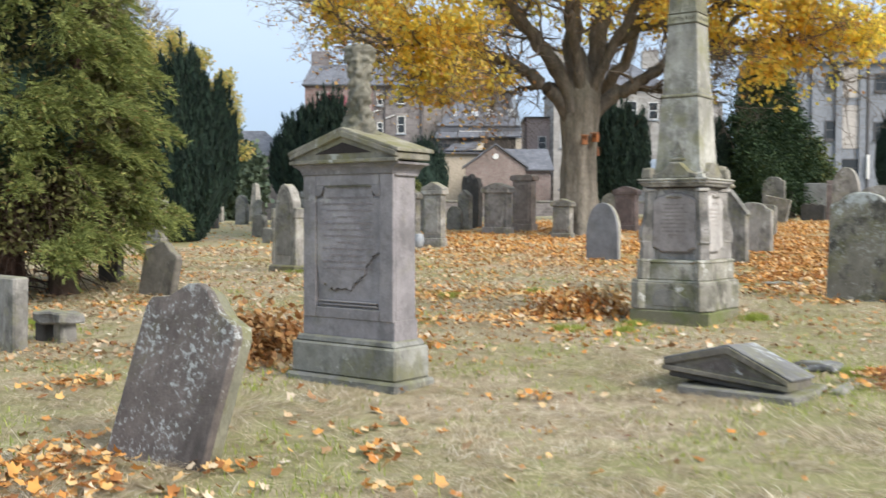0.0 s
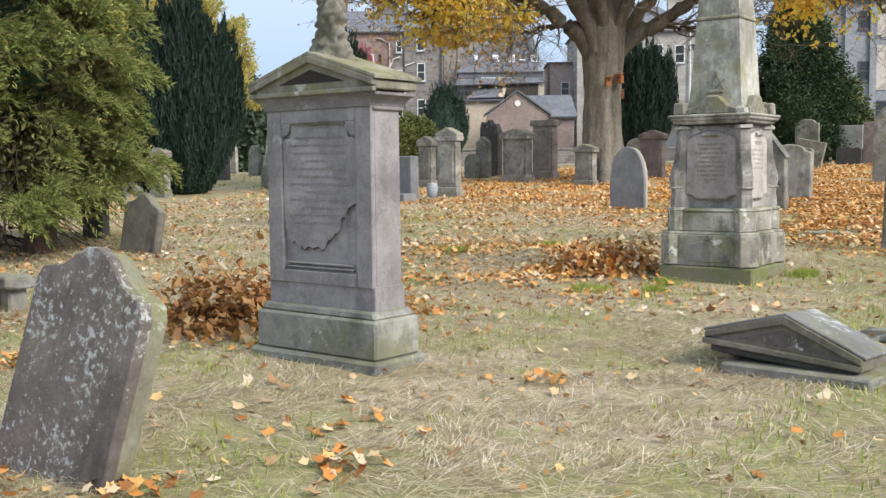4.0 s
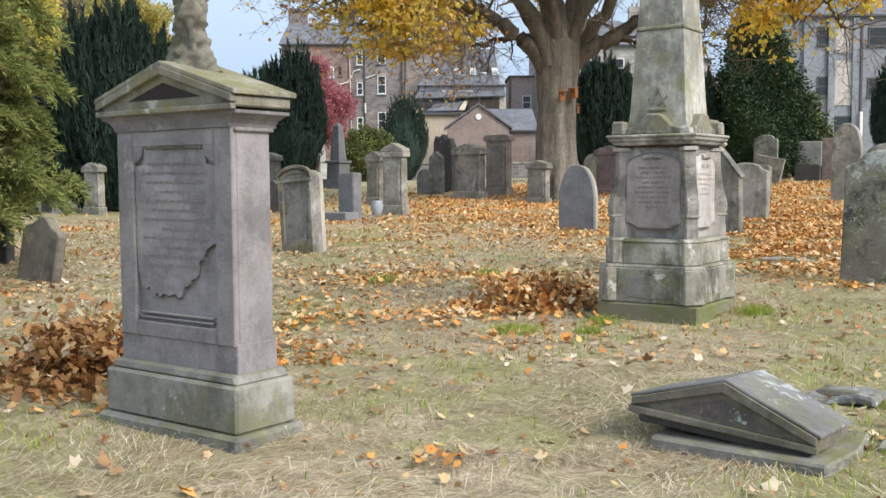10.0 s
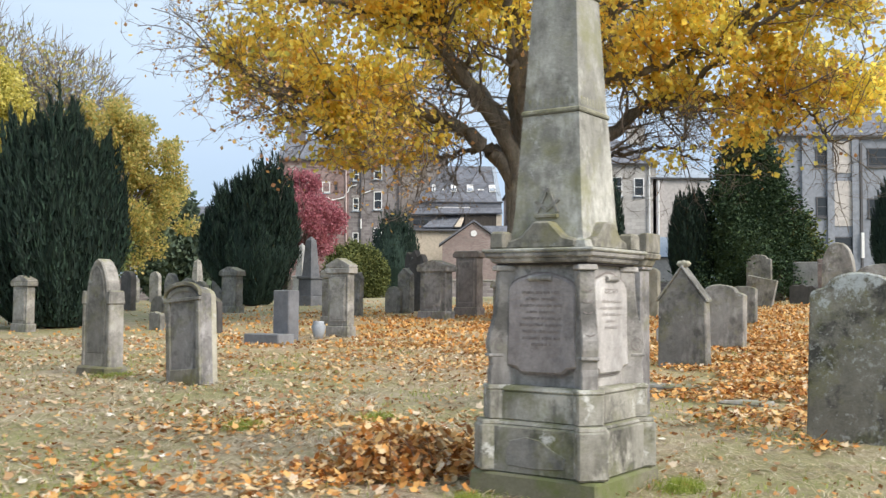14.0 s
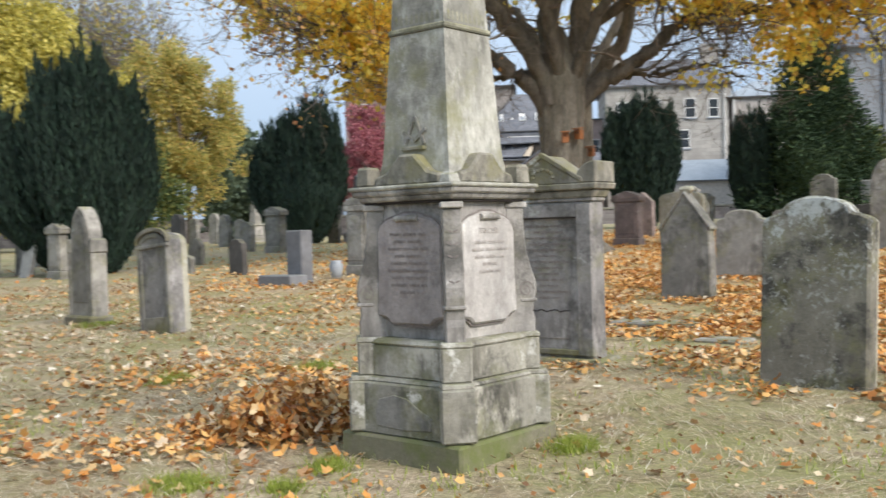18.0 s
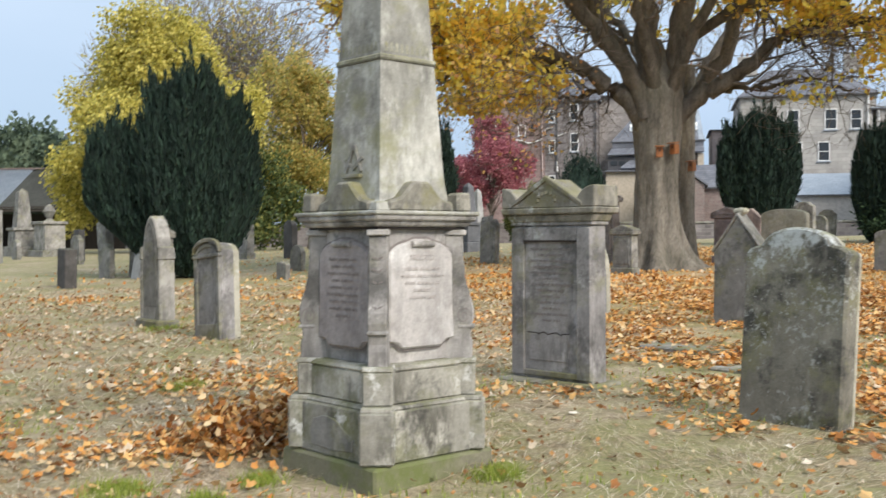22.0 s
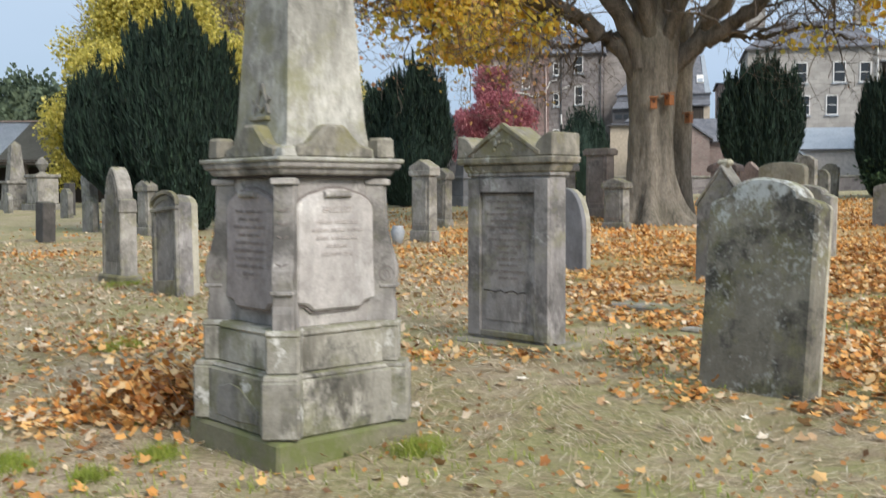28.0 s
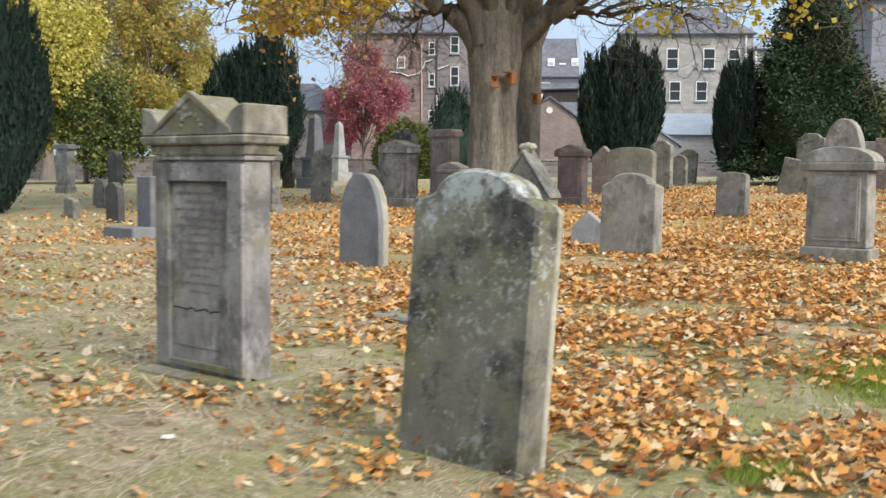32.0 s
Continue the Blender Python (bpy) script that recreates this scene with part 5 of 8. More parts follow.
LEFT_ROW = [
    (-12.0, 36.0, 0.7, 1.2, 0.2, "gable", M_OLD, -36, 0, -4, "grey gabled headstone"),
    (-9.3, 46.8, 0.7, 1.35, 0.25, "gothic", M_OLD, -36, 0, 0, "tall pointed old headstone"),
    (-7.4, 47.0, 0.6, 1.15, 0.2, "round", M_OLD, -36, 0, 0, "grey round-topped headstone"),
    (-6.6, 40.5, 0.65, 1.05, 0.2, "shoulder", M_OLD, -36, 0, 0, "grey headstone by the yew"),
    (-6.0, 33.0, 0.6, 0.75, 0.16, "round", M_OLD, -36, 0, 4, "small grey headstone"),
    (15.3, 45.0, 0.75, 1.35, 0.18, "flat", M_TAN, -36, 0, 0, "pale upright square headstone"),
    (16.0, 43.5, 0.95, 1.5, 0.2, "flat", M_PALE, -36, 0, 0, "pale grey square headstone"),
    (15.0, 41.0, 0.95, 0.70, 0.25, "broken", M_BLACK, -36, 0, 0, "low dark broken headstone"),
    (15.8, 40.6, 0.80, 1.60, 0.25, "flat", M_RED, -36, 0, 0, "tall reddish brown headstone"),
    (13.6, 28.5, 0.80, 1.30, 0.22, "shoulder", M_OLD, -36, 0, 0, "grey weathered headstone with dark foot"),
]
FAR_LEFT_ROW = [
    (15.7, 31.3, 0.80, 0.95, 0.2, "round", M_EDGE, -36, 0, 0, "mossy low round-topped headstone"),
    (17.2, 30.5, 1.45, 2.1, 0.35, "flat", M_OLD, -36, 0, 0, "broad tall square headstone"),
    (7.05, 38.5, 0.75, 1.45, 0.2, "gable", M_RED, -36, 0, 0, "reddish pointed headstone beside the yew"),
    (7.3, 44.0, 0.9, 1.2, 0.2, "round", M_OLD, -36, 0, 0, "dark round-topped headstone before the yew"),
    (-8.3, 45.5, 0.6, 1.15, 0.2, "ogee", M_OLD, -36, 0, 2, "narrow grey shouldered headstone"),
    (-12.0, 54.0, 0.7, 1.5, 0.2, "round", M_TAN, -36, 0, 0, "pale round-topped headstone"),
    (-13.2, 54.5, 0.7, 1.3, 0.2, "round", M_OLD, -36, 0, 0, "grey round-topped headstone"),
    (-11.6, 32.2, 0.6, 1.7, 0.25, "ogee", M_OLD, -36, 0, -6, "old grey leaning headstone"),
    (-10.3, 31.6, 0.7, 1.45, 0.2, "shoulder", M_OLD, -36, 0, 5, "grey mossy shouldered headstone"),
    (-18.8, 42.2, 0.6, 1.3, 0.25, "flat", M_BLACK, -36, 0, 0, "dark narrow pillar headstone"),
]
RIGHT_ROW = [
    (-33.5, 55.0, 0.7, 2.1, 0.3, "round", M_PALE, -36, 0, 5, "pale leaning pillar headstone"),
    (-39.0, 56.0, 0.8, 2.4, 0.3, "gable", M_PALE, -36, 0, 0, "pale gabled pillar headstone"),
    (-24.0, 45.5, 0.7, 0.9, 0.2, "round", M_OLD, -36, 0, 0, "small grey round-topped headstone"),
    (14.4, 33.5, 0.9, 1.3, 0.2, "round", M_OLD, -36, 0, 0, "dark round-topped headstone"),
    (15.6, 33.0, 0.8, 1.1, 0.2, "flat", M_PALE, -36, 0, 0, "pale square headstone"),
    (15.2, 30.0, 0.8, 0.7, 0.2, "gable", M_BLACK, -36, 0, 0, "low dark headstone"),
    (17.5, 33.0, 0.9, 1.5, 0.25, "segment", M_RED, -36, 0, 0, "reddish headstone"),
    (14.6, 25.5, 1.0, 1.2, 0.2, "shoulder", M_OLD, -36, 0, 0, "grey headstone with curved shoulders"),
    (16.6, 26.0, 0.9, 0.9, 0.2, "flat", M_BLACK, -36, 0, 0, "low blackened headstone"),
    (19.0, 34.0, 1.0, 1.7, 0.25, "round", M_OLD, -36, 0, 0, "large round-topped headstone"),
]
FAR_RIGHT_ROW = [
    (21.0, 31.0, 0.9, 1.6, 0.25, "gable", M_OLD, -36, 0, 0, "grey gabled headstone"),
]
for sx, sy, sw, sh, st, style, mat, rot, back, side, label in itertools.chain(FRONT_ROW, MAPLE_ROW, YEW_ROW, LEFT_ROW, FAR_LEFT_ROW, RIGHT_ROW, FAR_RIGHT_ROW):
    headstone(sx, sy, sw, sh, st, style, mat, label if len(label.split()) > 4 else label + " in the grass", rot, back, side)

CAPPED = [
    (-0.22, 26.1, 0.66, 1.68, 0.28, M_TAN, "gable", "tan gabled headstone with sunk panel"),
    (-0.95, 31.0, 0.55, 1.50, 0.30, M_OLD, "gable", "old brown gabled headstone"),
    (1.78, 32.9, 1.02, 1.66, 0.45, M_DIE, "gable", "broad grey headstone with a mossy gabled cap"),
    (2.75, 34.4, 0.88, 1.92, 0.42, M_PINKOLD, "flat", "tall brown pedestal headstone"),
    (3.48, 29.4, 0.66, 1.16, 0.30, M_OLD, "gable", "small gabled headstone in front of the maple"),
    (6.05, 33.4, 0.86, 1.50, 0.36, M_RED, "gable", "reddish gabled headstone beside the maple"),
    (9.15, 21.0, 0.88, 1.42, 0.36, M_TAN, "arch", "broad tan headstone with an arched cornice"),
    (-5.1, 38.6, 0.85, 1.55, 0.4, M_OLD, "gable", "brown gabled headstone by the yew"),
    (-8.35, 29.5, 0.72, 1.38, 0.28, M_TAN, "gable", "pale gabled headstone beside the yew"),
    (-11.5, 42.0, 0.9, 1.7, 0.4, M_OLD, "flat", "square brown pedestal headstone"),
]
for sx, sy, sw, sh, st, mat, cap, label in CAPPED:
    capped_stone(sx, sy, sw, sh, st, mat, label, -36, cap=cap)

small_obelisk(-3.28, 45.0, 1.0, 2.75, M_GRANITE, "dark grey granite obelisk on a stepped base")
small_obelisk(-5.75, 60.5, 1.0, 3.1, M_PALE, "slender white obelisk far among graves")
small_obelisk(-10.1, 54.6, 0.85, 2.1, M_TAN, "short pale pillar monument far among graves")
small_obelisk(-27.2, 50.5, 1.5, 3.4, M_OLD, "old grey obelisk near the shed")


def urn_tomb():
    e = empty("urn_tomb", stand(-25.0, 49.5, -36), "pale pedestal tomb with an urn", "monument")
    part("base_step", box(2.0, 1.4, 0.4, 0, 0, -0.1, 0.03), M_OLD, e)
    part("pedestal", box(1.5, 1.0, 1.25, 0, 0, 0.3, 0.03), M_TAN, e)
    part("cornice", box(1.7, 1.2, 0.16, 0, 0, 1.55, 0.03), M_TAN, e)
    part("urn", ring_stack([(0.25, 1.71), (0.12, 1.85), (0.32, 2.2), (0.2, 2.4), (0.05, 2.55)], 10), M_OLD, e)


urn_tomb()

k1 = empty("grave_kerb", stand(-1.45, 24.35, -36), "low grey stone grave kerb", "kerb")
part("kerb_stone", box(0.95, 0.45, 0.32, 0, 0, -0.12, 0.02, wear=0.006), M_SLATE, k1)
k2 = empty("flat_stone", stand(4.62, 16.55, -36), "flat grey stone sunk in the leaves", "gravestone")
part("flat_slab", box(1.15, 0.45, 0.15, 0, 0, -0.11, 0.02, cuts=1, wear=0.012), M_OLD, k2)
k3 = empty("flat_stone", stand(5.10, 15.2, -36), "second flat stone almost buried in leaves", "gravestone")
part("flat_slab", box(0.5, 0.34, 0.12, 0, 0, -0.095, 0.02, wear=0.008), M_TAN, k3)
pot = empty("flower_vase", stand(-0.62, 25.5), "small blue-grey stone flower vase", "vase")
part("bowl", ring_stack([(0.09, 0), (0.12, 0.12), (0.15, 0.26), (0.11, 0.33), (0.12, 0.37)], 12), M_POT, pot, smooth=True)

tb = empty("broken_table_stone", stand(-3.92, 10.28, -36), "broken horizontal stone on short props", "gravestone")
part("top_slab", box(0.55, 0.30, 0.12, 0, 0, 0.19, 0.02, 0.92, cuts=2, wear=0.035), M_OLD, tb)
part("prop_stone", box(0.16, 0.18, 0.28, 0.12, 0, -0.06, 0.02, cuts=1, wear=0.01), M_OLD, tb)
part("prop_stone", box(0.18, 0.2, 0.27, -0.18, 0, -0.06, 0.02, cuts=1, wear=0.01), M_BLACK, tb)


# ---- trees ----
def tubes(paths, sides=7):
    """paths: lists of (point, radius). Returns verts and quads of joined tapering limbs."""
    vs, fs, base = [], [], 0
    for path in paths:
        n = len(path)
        pts = np.array([tuple(p) for p, r in path])
        tang = np.gradient(pts, axis=0)
        for i in range(n):
            tg = tang[i] / (np.linalg.norm(tang[i]) + 1e-9)
            ref = np.array((1.0, 0, 0)) if abs(tg[0]) < 0.8 else np.array((0, 1.0, 0))
            u = np.cross(tg, ref)
            u /= np.linalg.norm(u)
            v = np.cross(tg, u)
            a = np.arange(sides) * 2 * math.pi / sides
            vs.append(pts[i] + path[i][1] * (np.cos(a)[:, None] * u + np.sin(a)[:, None] * v))
        i0 = base + np.arange(n - 1)[:, None] * sides + np.arange(sides)[None, :]
        i1 = base + np.arange(n - 1)[:, None] * sides + (np.arange(sides)[None, :] + 1) % sides
        fs.append(np.stack([i0, i1, i1 + sides, i0 + sides], -1).reshape(-1, 4))
        base += n * sides
    return np.concatenate(vs), np.concatenate(fs)


def leaf_quads(pts, size, rng, up=0.0, outward=None, droop=0.0, aspect=0.8):
    """One kite-shaped leaf at each point, turned at random or partly along outward."""
    n = len(pts)
    d = rng.normal(size=(n, 3))
    if outward is not None:
        d = d * 0.6 + outward
    d[:, 2] += up - droop
    d /= np.linalg.norm(d, axis=1)[:, None] + 1e-9
    s = np.cross(d, rng.normal(size=(n, 3)))
    s /= np.linalg.norm(s, axis=1)[:, None] + 1e-9
    L = size * rng.uniform(0.6, 1.3, n)[:, None]
    W = L * aspect * 0.5
    v = np.stack([pts, pts + d * L * 0.55 + s * W, pts + d * L, pts + d * L * 0.55 - s * W], 1).reshape(-1, 3)
    return v, np.arange(n * 4).reshape(-1, 4)


def lobes_sample(lobes, n, rng, shell=0.30):
    """Points in the outer shell of a set of rounded lobes (cx, cy, cz, rx, ry, rz), with the way out of each."""
    area = np.array([lb[3] * lb[5] for lb in lobes])
    which = rng.choice(len(lobes), n, p=area / area.sum())
    lb = np.array(lobes)[which]
    d = rng.normal(size=(n, 3))
    d /= np.linalg.norm(d, axis=1)[:, None]
    k = 1.0 - shell * rng.random(n) ** 1.6 + 0.10 * np.sin(d[:, 0] * 9 + which) * np.sin(d[:, 2] * 11 + which * 2) + 0.06 * rng.normal(size=n)
    return lb[:, :3] + d * lb[:, 3:6] * k[:, None], d


def ragged(lobes, k, seed, share=0.42):
    """Breaks big rounded lobes up into many small ones with gaps between."""
    rnd = random.Random(seed)
    out = []
    for cx, cy, cz, rx, ry, rz in lobes:
        for _ in range(k):
            d = Vector((rnd.gauss(0, 1), rnd.gauss(0, 1), rnd.gauss(0, 1))).normalized() * rnd.uniform(0.45, 0.95)
            q = share * rnd.uniform(0.5, 1.15)
            out.append((cx + d.x * rx, cy + d.y * ry, cz + d.z * rz, rx * q, ry * q, rz * q * 0.8))
    return out


def thing_at(name, x, y, label, category, group=""):
    return empty(name, Matrix.Translation((x, y, ground_z(x, y))), label, category, group)


def core_mesh(name, lobes, scale, mat, parent):
    """Dark inner mass that stops the sky from showing through a dense evergreen."""
    bm = bmesh.new()
    for cx, cy, cz, rx, ry, rz in lobes:
        r = bmesh.ops.create_icosphere(bm, subdivisions=2, radius=1.0)
        for v in r["verts"]:
            k = scale * (1 + 0.15 * noise.noise(v.co * 2.3 + Vector((cx, cz, 0))))
            v.co = Vector((cx + v.co.x * rx * k, cy + v.co.y * ry * k, cz + v.co.z * rz * k))
    return part(name, bm, mat, parent)


def bushy(name, x, y, lobes, n, size, mat, label, category, seed, trunk=None, up=0.0, droop=0.0, core=0.0, coremat=None, shell=0.35, limbs=0, barkmat=None, aspect=0.8, group="", twiggy=0):
    rng = np.random.default_rng(seed)
    e = thing_at(name, x, y, label, category, group)
    barkmat = barkmat or M_TWIG
    if trunk:
        h, r = trunk
        paths = [[(Vector((0.06 * math.sin(k), 0.05 * math.cos(k * 1.3), -0.15 + (h + 0.15) * k / 6)), r * (1 - 0.5 * k / 6) * (1.35 if k == 0 else 1)) for k in range(7)]]
        part_v, part_f = tubes(paths, 9)
        raw_mesh("trunk", part_v, part_f, barkmat, e, True)
    if limbs:
        top = max(lb[2] + lb[5] for lb in lobes)
        h0 = trunk[0] * 0.6 if trunk else 0.3
        paths = []
        for k in range(limbs):
            lb = lobes[k % len(lobes)]
            d = rng.normal(size=3)
            d /= np.linalg.norm(d)
            end = np.array(lb[:3]) + d * np.array(lb[3:6]) * rng.uniform(0.75, 1.08)
            st = np.array((0, 0, h0 + (top - h0) * 0.35 * rng.random()))
            mid = (st + end) / 2 + np.array((0, 0, 0.12 * (top - h0))) + rng.normal(size=3) * 0.25
            r0 = 0.035 + 0.05 * rng.random()
            pl = []
            for i in range(7):
                u = i / 6
                p = st * (1 - u) ** 2 + 2 * mid * u * (1 - u) + end * u * u + rng.normal(size=3) * 0.05
                pl.append((p, r0 * (1 - 0.85 * u)))
            paths.append(pl)
        v, f = tubes(paths, 4)
        raw_mesh("branchwork", v, f, barkmat, e)["kind"] = "stuff"
    if core:
        core_mesh("inner_foliage", lobes, core, coremat or mat, e)
    if twiggy:
        pts, out = lobes_sample(lobes, twiggy, rng, 0.9)
        v, f = leaf_quads(pts, 1.5, rng, 0.35, out * 0.9, 0.0, 0.035)
        raw_mesh("twig_work", v, f, barkmat, e)["kind"] = "stuff"
    if n:
        pts, out = lobes_sample(lobes, n, rng, shell)
        v, f = leaf_quads(pts, size, rng, up, out * 0.8, droop, aspect)
        crown = raw_mesh("crown", v, f, mat, e)
        crown["kind"] = "stuff"
    return e


def leaf_slips(pts, size, rng, way, width):
    """One narrow pointed slip at each point along way."""
    n = len(pts)
    d = way / (np.linalg.norm(way, axis=1, keepdims=True) + 1e-9)
    s = np.cross(d, rng.normal(size=(n, 3)))
    s *= (width / (np.linalg.norm(s, axis=1) + 1e-9))[:, None]
    return np.stack([pts - s, pts + s, pts + d * (size * rng.uniform(0.6, 1.3, n))[:, None]], 1).reshape(-1, 3), np.arange(n * 3).reshape(-1, 3)


def yew(x, y, bodies, label, seed, n=60000):
    """An Irish yew: dense rounded bodies (dx, dy, radius, height), each bristling with upright pointed plumes."""
    rng = np.random.default_rng(seed)
    e = thing_at("yew_tree", x, y, label, "tree", "dark yews")
    raw_mesh("trunk", *tubes([[(Vector((0, 0, -0.1)), 0.30), (Vector((0, 0, 0.9)), 0.26)]], 8), M_REDBARK, e)

    def girth(u):
        return (0.38 + 0.62 * np.minimum(1, u / 0.40) ** 0.75) * np.clip(1 - np.clip((u - 0.30) / 0.70, 0, 1) ** 1.9, 0, 1) ** 0.78

    def spread(u):
        return 0.30 + 0.70 * np.minimum(1, u / 0.55)

    bm = bmesh.new()
    pts, ways = [], []
    total = sum(r * h for _, _, r, h in bodies)
    for dx, dy, r, h in bodies:
        rings, ns, nk = [], 16, 18
        for i in range(ns + 1):
            u = i / ns
            k0 = spread(u)
            rings.append([bm.verts.new((dx * k0 + r * 0.86 * girth(u) * (1 + 0.16 * noise.noise(Vector((math.cos(a) * 2.5 + dx, math.sin(a) * 2.5, u * 4 + dy)))) * math.cos(a),
                                        dy * k0 + r * 0.86 * girth(u) * math.sin(a), 0.05 + 0.93 * h * u)) for a in (2 * math.pi * j / nk for j in range(nk))])
        for p, q in zip(rings, rings[1:]):
            for j in range(nk):
                bm.faces.new((p[j], p[(j + 1) % nk], q[(j + 1) % nk], q[j]))
        # shaggy outer coat
        m = int(n * r * h / total * 0.5)
        u, a = rng.random(m) ** 0.9 * 0.95, rng.random(m) * 2 * math.pi
        rr = r * girth(u) * (0.80 + 0.22 * rng.random(m)) * (1 + 0.07 * np.sin(a * 9 + dx * 5) + 0.05 * np.sin(a * 21 + u * 4))
        pts.append(np.stack([dx * spread(u) + rr * np.cos(a), dy * spread(u) + rr * np.sin(a), 0.05 + h * u], 1))
        ways.append(np.stack([np.cos(a) * 0.35, np.sin(a) * 0.35, np.full(m, 1.2)], 1) + rng.normal(size=(m, 3)) * 0.28)
        # plumes that rise out of the coat at all heights
        k = 150
        u0, a0 = rng.random(k) ** 0.8 * 0.93, rng.random(k) * 2 * math.pi
        tall = h * rng.uniform(0.12, 0.30, k) * (1 - 0.3 * u0)
        foot = np.stack([dx * spread(u0) + r * girth(u0) * 0.86 * np.cos(a0), dy * spread(u0) + r * girth(u0) * 0.86 * np.sin(a0), h * u0], 1)
        per = max(20, int(n * r * h / total * 0.5 / k))
        s = rng.random((k, per))
        lean = np.stack([np.cos(a0) * 0.16, np.sin(a0) * 0.16, np.ones(k)], 1)
        off = rng.normal(size=(k, per, 3)) * (0.085 * np.clip(1 - s, 0, 1) ** 0.7 * np.minimum(1, 0.4 + s * 3))[..., None] * np.array((1, 1, 0.4))
        p = foot[:, None] + lean[:, None] * (tall[:, None] * s)[..., None] + off
        pts.append(p.reshape(-1, 3))
        ways.append((lean[:, None] + rng.normal(size=(k, per, 3)) * 0.22).reshape(-1, 3))
    part("inner_foliage", bm, M_YEW, e)
    v, f = leaf_slips(np.concatenate(pts), 0.24, rng, np.concatenate(ways), 0.026)
    raw_mesh("crown", v, f, M_YEW, e)["kind"] = "stuff"
    return e


yew(-7.95, 30.6, [(-0.1, 0, 1.4, 5.0), (0.2, -0.4, 0.85, 5.45), (0.85, 0.1, 0.95, 4.55), (-0.85, -0.2, 0.85, 5.1), (-1.7, 0.1, 0.75, 3.6), (-2.5, 0.2, 0.75, 4.15), (-3.0, 0.1, 0.45, 3.7)], "broad dark yew with several upright plumes", 11, 150000)
yew(-5.6, 45.0, [(0.2, 0, 1.65, 5.1), (0.6, 0, 1.0, 5.7), (-0.9, 0, 1.1, 4.6), (1.1, 0, 0.85, 4.9), (-1.6, 0, 0.6, 3.6)], "dark upright yew behind the gravestones", 12)
yew(8.0, 47.2, [(0.2, 0, 1.0, 5.2), (-1.0, 0, 0.62, 4.5), (0.95, 0, 0.72, 4.7), (-0.35, 0, 0.75, 4.8)], "dark columnar yew beside the maple", 13)
yew(12.2, 46.0, [(0, 0, 0.85, 4.2), (0.4, 0, 0.55, 3.8), (-0.4, 0, 0.5, 3.7)], "dark yew beside a green conifer", 14)
yew(27.2, 60.0, [(0, 0, 1.45, 6.0), (-0.6, 0, 1.0, 5.3), (0.8, 0, 0.8, 5.1), (1.9, 0, 0.45, 3.8)], "dark yew in front of the grey building", 15)
yew(-1.5, 76.8, [(0, 0, 1.8, 6.0), (1.0, 0, 1.0, 5.0)], "small yew beside the lane", 16, 12000)
yew(28.4, 48.0, [(0, 0, 2.2, 9.4), (0.9, 0, 1.3, 8.4)], "dark yew at the edge of the cemetery", 17)


